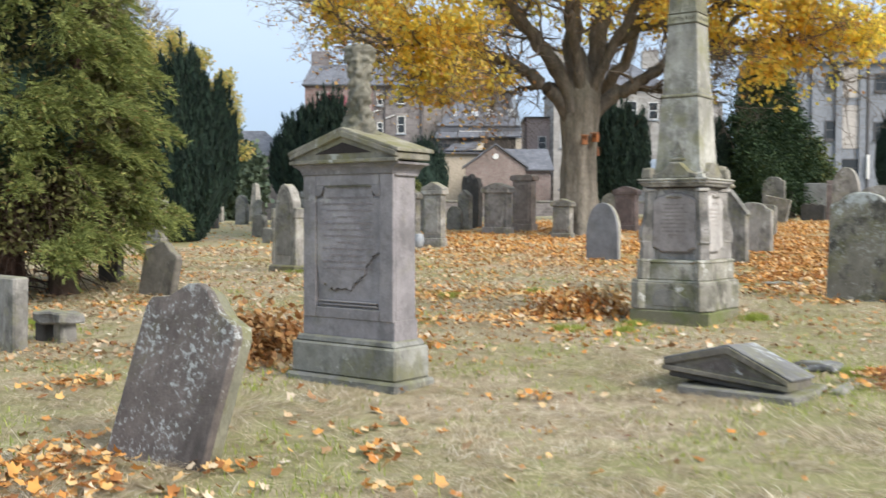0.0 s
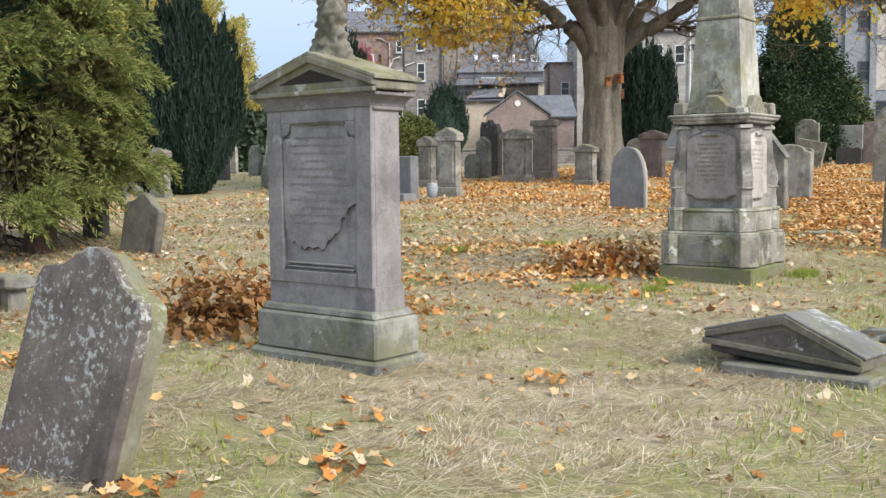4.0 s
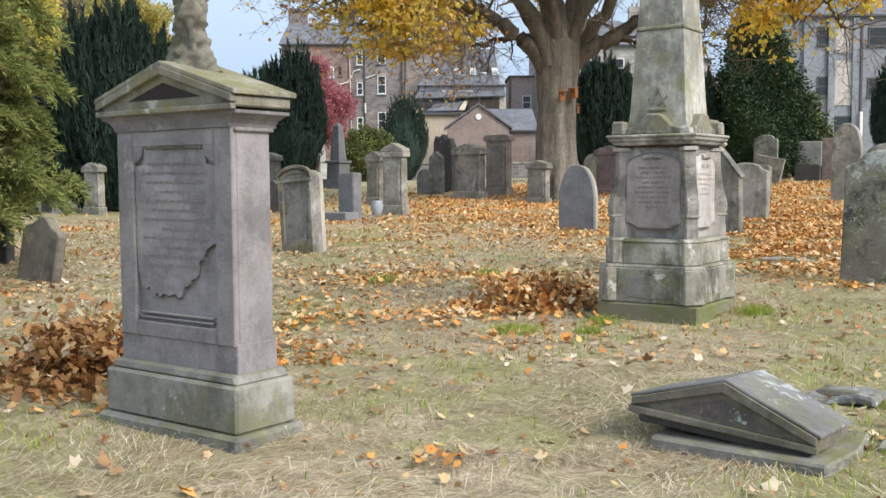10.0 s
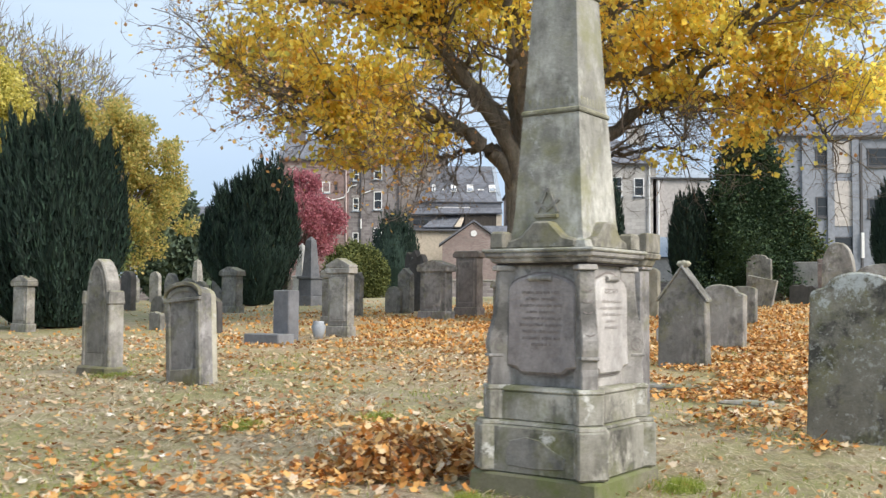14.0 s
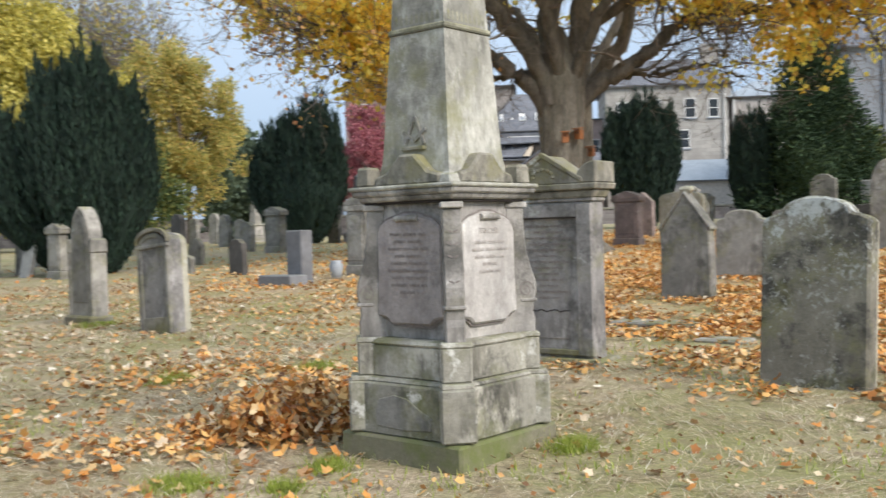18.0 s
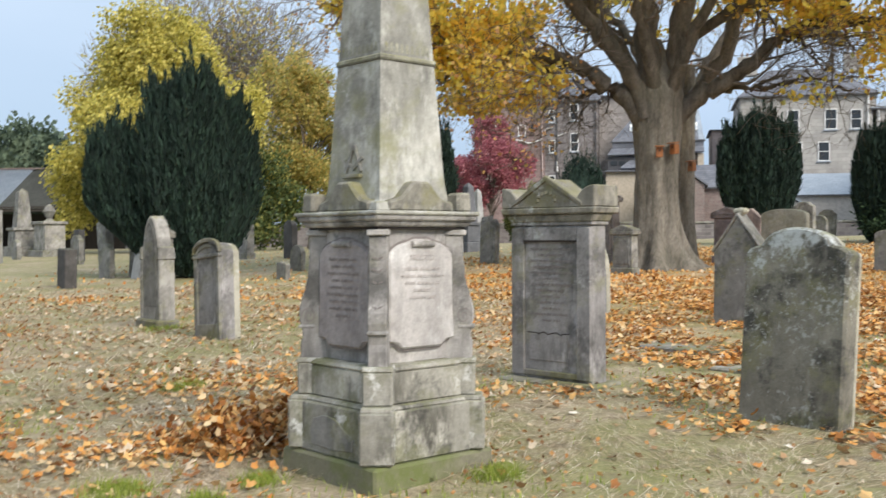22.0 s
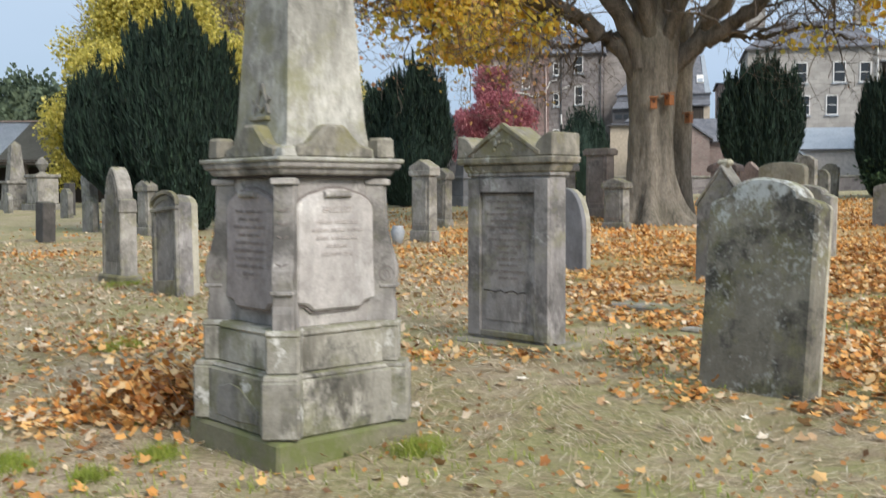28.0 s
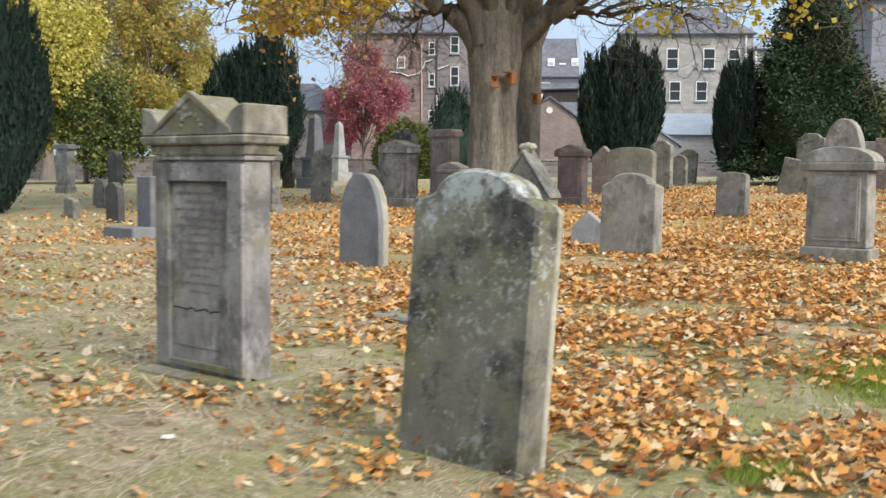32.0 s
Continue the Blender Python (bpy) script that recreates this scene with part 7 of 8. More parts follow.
    for pts, r0, r1 in left_limbs + leaders + right_limbs + high_left + depth_limbs + crown_limbs + hanging:
        P = curve(pts, n1, 0.045)
        R = r0 + (r1 - r0) * np.linspace(0, 1, n1) ** 0.75
        raw_mesh("limb", *many_tubes(P[None], R[None], 10), M_LIMB, e, True)
        mains.append(P)
        radii.append(R)
        length = np.linalg.norm(np.diff(P, axis=0), axis=1).sum()
        wanted.append(int(length * (3.4 if P[-1, 0] + X < 0.5 else 2.9) * (1.6 if r0 < 0.06 else 1)))
    mains, radii = np.array(mains), np.array(radii)
    st, way, r = spring(mains, radii, wanted, 0.24, rng, 0.75, 0.8)
    way = way + (st - centre) * np.array((1, 1, 0.5)) / 9 + np.array((0, 0, 0.15))
    p2 = wander(st, way, rng.uniform(1.2, 2.9, len(st)), 9, rng, 0.24, 0.015)
    r2 = np.maximum(0.010, np.clip(r * 0.42, 0.02, 0.055)[:, None] * np.linspace(1, 0.22, 9))
    raw_mesh("branchwork", *many_tubes(p2, r2, 5), M_TWIG, e, True)["kind"] = "stuff"
    st, way, r = spring(p2, r2, 7, 0.2, rng, 0.7, 0.8)
    way = way + np.array((0, 0, 0.12))
    p3 = wander(st, way, rng.uniform(0.55, 1.35, len(st)), 6, rng, 0.28, 0.03)
    r3 = np.maximum(0.0055, (r * 0.5)[:, None] * np.linspace(1, 0.3, 6))
    raw_mesh("branchlet_work", *many_tubes(p3, r3, 3), M_TWIG, e)["kind"] = "stuff"
    st, way, r = spring(p3, r3, 4, 0.15, rng, 0.75, 0.7)
    p4 = wander(st, way, rng.uniform(0.25, 0.62, len(st)), 4, rng, 0.30, 0.05)
    full = fullness(p4[:, 3] + home)
    r4 = np.full((len(p4), 4), 0.0048) * np.array((1.2, 1.0, 0.8, 0.5))
    shown = (full < 0.5) | (rng.random(len(p4)) < 0.12)
    raw_mesh("twig_work", *many_tubes(p4[shown], r4[shown], 3), M_TWIG, e)["kind"] = "stuff"
    # leaves in hanging tufts along the outer twigs
    tuft = np.array([noise.noise(Vector(tuple(p)) * 0.75) for p in p4[:, 3]])
    count = np.clip(9.2 * full * np.clip(0.9 + 1.7 * tuft, 0.0, 1.7) + np.where(full > 0.02, rng.uniform(0, 1.5, len(full)), 0), 0, 26).astype(int)
    idx = np.repeat(np.arange(len(p4)), count)
    u = rng.uniform(0.5, 3.0, len(idx))
    i = np.minimum(u.astype(int), 2)
    f_ = (u - i)[:, None]
    pts = p4[idx, i] * (1 - f_) + p4[idx, i + 1] * f_ + rng.normal(size=(len(idx), 3)) * np.array((0.10, 0.10, 0.075))
    thin = full[idx] < 0.30
    for name, sel, size, mat in (("crown", ~thin, 0.16, M_MAPLE), ("thin_outer_leaves", thin, 0.105, M_RUSTY)):
        v, f = leaf_quads(pts[sel], size, rng, 0.0, None, 0.5, 0.95)
        raw_mesh(name, v, f, mat, e)["kind"] = "stuff"
    # nest boxes on the trunk
    for bx, by, bz, rz in ((0.06, -0.66, 2.75, 4), (0.42, -0.50, 2.84, -38), (0.92, 2.66, 2.62, -35)):
        nb = empty("nest_box", Matrix.Translation((X, Y, g0)) @ pose(bx, by, bz, 0, 0, rz), "orange-stained wooden nest box on the maple trunk", "nest box", "nest boxes")
        part("box_body", box(0.16, 0.17, 0.24, 0, 0, 0, 0.005), M_BOXWOOD, nb)
        part("box_roof", box(0.22, 0.24, 0.03, 0, -0.02, 0.24, 0.005), M_BOXWOOD, nb, at=pose(0, 0, 0.02, 8, 0, 0))
        hole = bmesh.new()
        bmesh.ops.create_circle(hole, cap_ends=True, segments=12, radius=0.025, matrix=pose(0, -0.0875, 0.16, 90, 0, 0))
        part("entrance_hole", hole, M_CRACKSHADE, nb)


maple()


# ---- buildings ----
def window(parent, x, z, w, h, y, bars=1, frame_mat=None):
    fm = frame_mat or M_WHITE
    win = new("window")
    win.parent = parent
    win.matrix_basis = pose(x, y, z)
    part("pane", box(w - 0.12, 0.04, h - 0.12, 0, 0.0, 0.06, 0), M_PANE, win)
    fr = bmesh.new()
    for sx, sz, px, pz in ((0.09, h, -w / 2 + 0.045, 0), (0.09, h, w / 2 - 0.045, 0), (w - 0.18, 0.09, 0, 0), (w - 0.18, 0.09, 0, h - 0.09)):
        b = box(sx, 0.10, sz, px, 0, pz, 0)
        me = mesh_of("tmp", b)
        fr.from_mesh(me)
        bpy.data.meshes.remove(me)
    if bars:
        me = mesh_of("tmp", box(w - 0.18, 0.08, 0.06, 0, 0, h / 2 - 0.03, 0))
        fr.from_mesh(me)
        bpy.data.meshes.remove(me)
    part("window_frame", fr, fm, win)
    part("window_sill", box(w + 0.2, 0.16, 0.10, 0, -0.04, -0.12, 0), M_LEAD if fm is M_WHITE else fm, win)
    return win


def hipped(w, d, z0, z1, inset_l, inset_r, over=0.3):
    bm = bmesh.new()
    a = [bm.verts.new(v) for v in ((-over, -over, z0), (w + over, -over, z0), (w + over, d + over, z0), (-over, d + over, z0))]
    r = [bm.verts.new(v) for v in ((inset_l, d / 2, z1), (w - inset_r, d / 2, z1))]
    bm.faces.new((a[0], a[1], r[1], r[0]))
    bm.faces.new((a[2], a[3], r[0], r[1]))
    bm.faces.new((a[3], a[0], r[0]))
    bm.faces.new((a[1], a[2], r[1]))
    bm.faces.new(a[::-1])
    return bm


def house(x0, x1, y, d, eave, ridge, wall, label, wins, inset=(0.0, 0.0), chimneys=(), frame_mat=None, rot=0.0, roofmat=None):
    """A building with its front on y from x0 to x1; wins rows of (x from its corner, sill height, width, height)."""
    z0 = ground_z((x0 + x1) / 2, y) - 0.3
    e = empty("house", pose(x0, y, z0, 0, 0, rot), label, "house")
    w, hh = x1 - x0, eave - z0
    part("wall", box(w, d, hh, w / 2, d / 2, 0, 0), wall, e)
    part("roof", hipped(w, d, hh, ridge - z0, *inset), roofmat or M_SLATES, e)
    part("gutter", box(w + 0.6, 0.14, 0.14, w / 2, -0.26, hh - 0.10, 0), M_PIPE, e)
    for cx, cw in chimneys:
        ch = part("chimney", box(cw, 0.7, 1.9, cx, d / 2, ridge - z0 - 0.5, 0.03), wall, e)
        for k in range(3):
            part("chimney_pot", ring_stack([(0.12, ridge - z0 + 1.4), (0.10, ridge - z0 + 1.8)], 8), M_RUST, ch, at=pose(cx + (k - 1) * cw * 0.28, d / 2, 0))
    for wx, wz, ww, wh in wins:
        window(e, wx, wz - z0, ww, wh, -0.02, 1, frame_mat)
    return e


def slab(name, parent, base, corners, thick, mat, label=""):
    """A flat roof or wall sheet through four corners given in world metres."""
    bm = bmesh.new()
    bm.faces.new([bm.verts.new(Vector(c) - Vector(base)) for c in corners])
    bmesh.ops.recalc_face_normals(bm, faces=bm.faces)
    bmesh.ops.solidify(bm, geom=list(bm.faces), thickness=thick)
    return part(name, bm, mat, parent, label)


def run_of_pipe(parent, base, pts, r, mat, name):
    """A pipe along points given in world metres."""
    vs, fs = tubes([[(Vector(p) - Vector(base), r) for p in pts]], 6)
    return raw_mesh(name, vs, fs, mat, parent, True)


# the tenement: red-brown rubble on one half, grey-brown on the other
ten = [(1.85, 13.0, 0.80, 1.7), (4.88, 12.25, 0.80, 1.1), (7.90, 13.5, 0.62, 1.25), (10.13, 13.65, 0.86, 1.65), (7.92, 10.45, 0.62, 1.28), (10.15, 10.55, 0.86, 1.85), (10.15, 6.9, 0.86, 1.8), (7.92, 6.9, 0.62, 1.3), (1.85, 9.6, 0.8, 1.7)]
TB = (-14.6, 107.0, ground_z(-8.3, 107) - 0.3)
h1 = house(-14.6, -2.2, 107, 11, 15.6, 18.6, M_TENEMENT, "four-storey rubble tenement with white sash windows and pipes", ten, (0, 0), ((1.0, 2.0), (6.4, 2.2)))
part("red_wall_bay", box(7.2, 0.06, 15.5 - TB[2], 3.6, -0.03, 0, 0), M_REDRUBBLE, h1, "red-brown rubble bay")
for wx, wz, ww, wh_ in ((5.9, 12.4, 0.42, 1.0), (6.05, 9.2, 0.42, 1.15)):
    window(h1, wx, wz - TB[2], ww, wh_, -0.06, 1, M_TIMBER)
for dx, dz in ((1.85, 13.0), (10.13, 13.65), (10.15, 10.55), (7.90, 13.5), (7.92, 10.45)):
    part("stone_margin", box(1.25 if dx in (1.85, 10.13, 10.15) else 0.95, 0.08, 0.26, dx, -0.05, dz - TB[2] + (1.72 if dx in (1.85, 10.13) else 1.88 if dx == 10.15 else 1.30), 0), M_MARGIN, h1)
for pts, r, mat in (
        (((-6.2, 106.88, 15.4), (-6.15, 106.88, 4.5)), 0.075, M_PIPE),
        (((-2.35, 106.88, 15.4), (-2.30, 106.88, 4.5)), 0.06, M_PIPE),
        (((-9.1, 106.85, 14.95), (-8.5, 106.85, 14.9), (-8.1, 106.85, 14.55), (-7.7, 106.85, 14.5), (-7.62, 106.85, 7.0)), 0.07, M_PINKPIPE),
        (((-6.6, 106.85, 13.05), (-7.3, 106.85, 12.85), (-7.5, 106.85, 12.35), (-7.9, 106.85, 11.75), (-9.0, 106.85, 11.45), (-9.6, 106.85, 11.72), (-10.75, 106.85, 11.9)), 0.075, M_WHITE),
        (((-5.1, 106.85, 12.5), (-5.6, 106.85, 12.3), (-6.1, 106.85, 12.15)), 0.06, M_WHITE),
        (((-6.15, 106.80, 9.6), (-6.13, 106.80, 8.6)), 0.09, M_WHITE)):
    run_of_pipe(h1, TB, pts, r, mat, "drainpipe" if mat is M_PIPE else "waste_pipe")
house(-2.15, 2.4, 109.5, 8, 16.3, 16.7, M_MARGIN, "tall pale rubble back wing of the tenement", [], (0, 0))
house(8.9, 11.4, 108, 8, 12.4, 12.6, M_PINKHARL, "narrow pinkish house end beside the mansard", [(1.6, 9.0, 0.9, 1.4)], (0, 0))

# the house with a slate mansard, pent roofs and skylights
MB = (-0.65, 105.0, ground_z(3.7, 105) - 0.3)
mans = empty("house", pose(*MB), "house with a slate mansard roof and row of skylights", "house")
part("wall", box(8.4, 8.0, 10.7 - MB[2], 4.35, 4.1, 0, 0), M_HARL, mans)
part("roof", hipped(8.65, 8.0, 11.2 - MB[2], 15.3 - MB[2], 3.1, 0.7, 0.1), M_SLATES, mans, "blue-grey slate mansard")
part("eaves_line", box(8.95, 0.16, 0.10, 4.33, -0.14, 11.12 - MB[2], 0), M_PIPE, mans)
part("slate_band", box(8.6, 0.30, 0.50, 4.35, 0.05, 10.62 - MB[2], 0), M_SLATES, mans)
# white strip paints the glint below the slate band
part("pale_flashing", box(3.2, 0.05, 0.07, 3.9, -0.14, 10.60 - MB[2], 0), M_WHITE, mans)
for sx, sw in ((1.20, 0.34), (3.25, 0.62), (4.88, 0.66), (7.12, 0.64)):
    sk = new("skylight")
    sk.parent = mans
    sk.matrix_basis = pose(sx + 0.65, 1.30, 12.5 - MB[2] + 0.19, -46, 0, 0)
    part("skylight_frame", box(sw, 0.10, 1.15, 0, 0, -0.57, 0), M_WHITE, sk)
    part("skylight_pane", box(sw - 0.16, 0.04, 0.48, 0, -0.06, -0.48, 0), M_LEAD, sk)
for sx in (2.22, 5.97):
    part("roof_vent", box(0.30 if sx < 3 else 0.62, 0.12, 0.22, 0, 0, 0, 0), M_WHITE, mans, at=pose(sx + 0.65, 1.22, 12.45 - MB[2], -46, 0, 0))
slab("hip_flashing", mans, MB, ((7.55, 105.0, 11.25), (8.05, 105.0, 11.25), (7.55, 108.9, 15.25), (7.20, 108.9, 15.25)), 0.06, M_LEAD)
slab("pent_roof", mans, MB, ((-0.65, 105.1, 10.65), (8.0, 105.1, 10.75), (8.0, 103.6, 10.05), (-1.0, 103.6, 9.85)), 0.12, M_SLATES)
part("dark_window_strip", box(2.6, 0.2, 1.3, 0.95, -0.9, 8.4 - MB[2], 0), M_PIPE, mans)
for k in range(3):
    part("pane", box(0.62, 0.06, 0.42, 0.25 + 0.78 * k, -1.03, 8.85 - MB[2], 0), M_PANE, mans)
slab("lower_roof", mans, MB, ((1.65, 104.9, 9.75), (4.15, 104.9, 10.1), (3.1, 102.8, 8.45), (0.2, 102.8, 8.42)), 0.12, M_SLATES)
part("skylight", box(0.62, 0.08, 0.72, 0, 0, 0, 0), M_SKYLIGHT, mans, at=pose(3.1, -1.15, 9.10 - MB[2], -50, 0, 10))
slab("pale_gablet", mans, MB, ((4.2, 104.7, 10.05), (3.25, 102.75, 8.5), (3.9, 102.75, 8.5), (4.4, 104.7, 9.9)), 0.1, M_BUFF)
# solid dark box paints the shade of the opening under the pent roof
part("dark_recess", box(3.1, 0.2, 1.5, 6.5, -1.0, 8.4 - MB[2], 0), M_SHED, mans)
part("pale_return_wall", box(0.55, 0.6, 2.4, 8.35, -0.8, 7.5 - MB[2], 0), M_BUFF, mans)
house(-1.0, 4.6, 101, 3, 8.1, 8.3, M_BUFF, "low buff rendered outhouse", [])
low_range = house(4.6, 10.4, 98, 6, 6.3, 8.55, M_RUST, "low range with a slate roof and bright skylight", [], (0.0, 0.0))
part("skylight", box(1.5, 0.06, 1.1, 0, 0, 0, 0), M_SKYLIGHT, low_range, at=pose(3.4, 0.75, 6.9 - ground_z(7.5, 98) + 0.3, -54, 0, 0))


def gabled(x, y, w, d, eave, ridge, wall, label, mat_roof):
    """An outhouse with its gable to the front."""
    z0 = ground_z(x, y) - 0.3
    e = empty("outhouse", pose(x, y, z0), label, "house")
    part("wall", prism([(-w / 2, 0), (w / 2, 0), (w / 2, eave - z0), (0, ridge - z0), (-w / 2, eave - z0)], d, d / 2, 0), wall, e)
    for s in (-1, 1):
        part("roof_slope", prism([(0, ridge - z0 + 0.05), (s * (w / 2 + 0.3), eave - z0 - 0.1), (s * (w / 2 + 0.3), eave - z0 + 0.08), (0, ridge - z0 + 0.22)], d + 0.4, d / 2, 0), mat_roof, e)
    part("roundel", ring_stack([(0.28, 0), (0.28, 0.06)], 14), M_WHITE, e, at=pose(0, -0.02, (eave + ridge) / 2 - z0, 90, 0, 0))
    return e


gabled(4.9, 95, 5.6, 2.6, 6.4, 8.45, M_RUST, "low purple-brick gable with a white roundel", M_SLATES)

wh = [(1.6, 11.6, 1.1, 1.9), (4.7, 11.8, 1.1, 1.9), (8.0, 11.8, 1.1, 1.9), (3.0, 8.9, 1.1, 1.7), (7.4, 8.9, 1.05, 1.8), (5.0, 8.9, 1.05, 1.8), (1.2, 8.9, 1.05, 1.8), (10.2, 11.8, 1.0, 1.8)]
house(11.3, 23.2, 104, 10, 15.0, 18.2, M_CREAMWALL, "three-storey cream stone house with white sash windows", wh, (3.0, 3.0), ((1.0, 1.8), (10.8, 1.8)))
house(14.0, 24.0, 95, 6, 5.4, 7.4, M_HARLPALE, "low pale range with a blue-grey roof before the cream house", [], (0.5, 0.5), roofmat=M_LEAD)
wing = house(22.9, 28.6, 104, 8, 13.6, 15.6, M_HARLPALE, "pale two-storey wing with a blue-grey hipped roof", [], (3.2, 1.0), roofmat=M_LEAD)
WB = (22.9, 104.0, ground_z(25.7, 104) - 0.3)
run_of_pipe(wing, WB, ((22.5, 103.8, 14.8), (22.5, 103.8, 5.0)), 0.09, M_WHITE, "drainpipe")
run_of_pipe(wing, WB, ((23.4, 103.8, 13.4), (23.4, 103.8, 5.0)), 0.09, M_WHITE, "drainpipe")
gabled(13.4, 92, 4.0, 6, 4.4, 5.8, M_CREAMWALL, "small pale lean-to before the house", M_LEAD)

gx0, gy = 26.6, 80.0
gw = [(8.16, 11.7, 1.65, 1.4), (11.15, 11.8, 1.65, 1.35), (14.26, 12.0, 1.5, 1.35), (17.4, 12.0, 1.5, 1.35), (20.4, 12.0, 1.5, 1.35), (14.2, 8.15, 1.5, 1.4), (8.16, 7.9, 1.65, 1.4), (17.4, 8.15, 1.5, 1.4), (14.2, 3.9, 1.9, 1.7), (5.4, 4.9, 1.7, 1.5), (3.9, 7.9, 0.9, 1.5), (20.4, 8.15, 1.5, 1.4), (3.9, 11.8, 0.9, 1.4)]
big = house(gx0, gx0 + 24, gy, 12, 14.0, 16.9, M_HARL, "long three-storey grey rendered building with pilasters", gw, (0, 2.0), (), M_PIPE)
zg = ground_z(gx0 + 11, gy) - 0.3
for px in (2.6, 4.5, 6.35, 9.7, 12.7, 15.9, 19.0, 22.0):
    part("pilaster", box(0.5, 0.22, 13.9 - zg - 0.1, px, -0.11, 0, 0), M_HARL, big)
for px in (5.42,):
    part("pale_panel", box(1.5, 0.06, 3.4, px, -0.03, 7.2 - zg, 0), M_HARLPALE, big)
    part("pale_panel", box(1.5, 0.06, 2.4, px, -0.03, 11.2 - zg, 0), M_HARLPALE, big)
part("drainpipe", box(0.16, 0.16, 13.4 - zg, 6.75, -0.22, 0, 0), M_PIPE, big)
part("white_pipe", box(0.2, 0.2, 1.9, 6.75, -0.36, 4.8 - zg, 0), M_WHITE, big)

house(-29.5, -17.5, 112, 9, 8.4, 11.6, M_TENEMENT, "distant stone house with a hipped slate roof", [], (3.0, 3.0))
house(-104.0, -62.0, 112, 10, 9.4, 13.2, M_TENEMENT, "long distant slate-roofed terrace", [], (0, 0), ((8.0, 1.6), (20.0, 1.6), (36.0, 1.6)))


def shed():
    z0 = 0.4
    e = empty("open_shed", pose(-58.0, 69.0, z0, 0, 0, 6), "long dark timber shed with a grey sheet roof", "shed")
    part("back_wall", box(21, 0.2, 3.6, 10.5, 8.0, 0, 0), M_SHED, e)
    for k in range(7):
        part("post", box(0.25, 0.25, 3.7, 0.2 + 3.4 * k, 0, 0, 0), M_SHED, e)
    part("side_wall", prism([(0, 0), (8.0, 0), (8.0, 3.7), (5.0, 6.9), (0, 3.7)], 0.2, 0, 0), M_SHED, e, at=pose(0, 0, 0, 0, 0, 90))
    part("fascia", box(21.4, 0.12, 0.35, 10.5, -0.35, 3.55, 0), M_SHED, e)
    for k, (a, b, mt) in enumerate(((0.0, 9.5, M_SHEDROOF), (9.5, 15.0, M_LEAD), (15.0, 21.2, M_SHEDROOF))):
        bm = bmesh.new()
        vs = [bm.verts.new(v) for v in ((a, -0.5, 3.75), (b, -0.5, 3.75), (b, 5.0, 7.0), (a, 5.0, 7.0))]
        bm.faces.new(vs)
        bmesh.ops.solidify(bm, geom=list(bm.faces), thickness=0.08)
        part("roof_sheet", bm, mt, e, "pale new roof sheets" if k == 1 else "")
    bm = bmesh.new()
    bm.faces.new([bm.verts.new(v) for v in ((0, 5.0, 7.0), (21.2, 5.0, 7.0), (21.2, 8.4, 3.7), (0, 8.4, 3.7))])
    bmesh.ops.solidify(bm, geom=list(bm.faces), thickness=0.08)
    part("roof_sheet", bm, M_SHEDROOF, e)
    part("ridge_board", box(21.4, 0.3, 0.1, 10.5, 5.0, 7.0, 0), M_RUST, e)


shed()

bw = new("wall_north")
tagged(bw, "low weathered stone boundary wall of the cemetery", "wall", kind="structure")
bw.matrix_basis = pose(0, 88, 1.2)
part("wall_run", box(120, 0.5, 2.0, 0, 0, -0.2, 0.03), M_TENEMENT, bw)
part("coping", box(120, 0.65, 0.16, 0, 0, 1.8, 0.03), M_OLD, bw)


# ---- leaf litter, straw and grass ----
NEAR_DRIFTS = [(-1.9, 5.3, 0.35, 1.6), (-0.30, 5.72, 0.13, 1.5), (-0.28, 6.30, 0.14, 0.8), (-0.55, 6.22, 0.13, 0.6), (0.05, 6.2, 0.14, 0.6), (0.62, 7.15, 0.18, 0.4), (-0.85, 6.1, 0.12, 0.4), (-2.2, 5.55, 0.38, 2.0), (-1.35, 5.2, 0.28, 2.0), (0.45, 11.6, 0.5, 0.22), (4.45, 13.6, 0.35, 0.55), (-1.75, 5.15, 0.42, 0.8), (-2.9, 7.9, 0.30, 0.9), (3.20, 7.50, 0.17, 4.0), (3.5, 7.85, 0.14, 1.2)]
FAR_DRIFTS = [(-0.5, 11.2, 0.40, 0.5), (0.1, 11.1, 0.35, 0.45), (-0.15, 9.6, 0.30, 0.5), (0.6, 11.0, 0.35, 0.4), (4.2, 14.0, 0.30, 0.7), (2.9, 13.7, 0.3, 0.5), (5.75, 12.15, 0.25, 1.3), (3.55, 13.85, 0.22, 1.0), (-1.2, 8.6, 0.35, 0.9), (-0.2, 5.0, 0.14, 1.4), (4.75, 12.65, 0.30, 0.9), (-12.0, 22.5, 0.8, 0.8), (-4.3, 13.2, 0.5, 0.5), (1.5, 11.9, 0.7, 0.55), (0.9, 11.3, 0.35, 0.45), (-7.5, 23.0, 1.0, 0.5), (1.0, 10.3, 0.55, 0.45), (0.3, 13.9, 0.9, 0.55), (1.1, 13.6, 0.8, 0.5), (1.2, 11.75, 0.55, 0.4)]


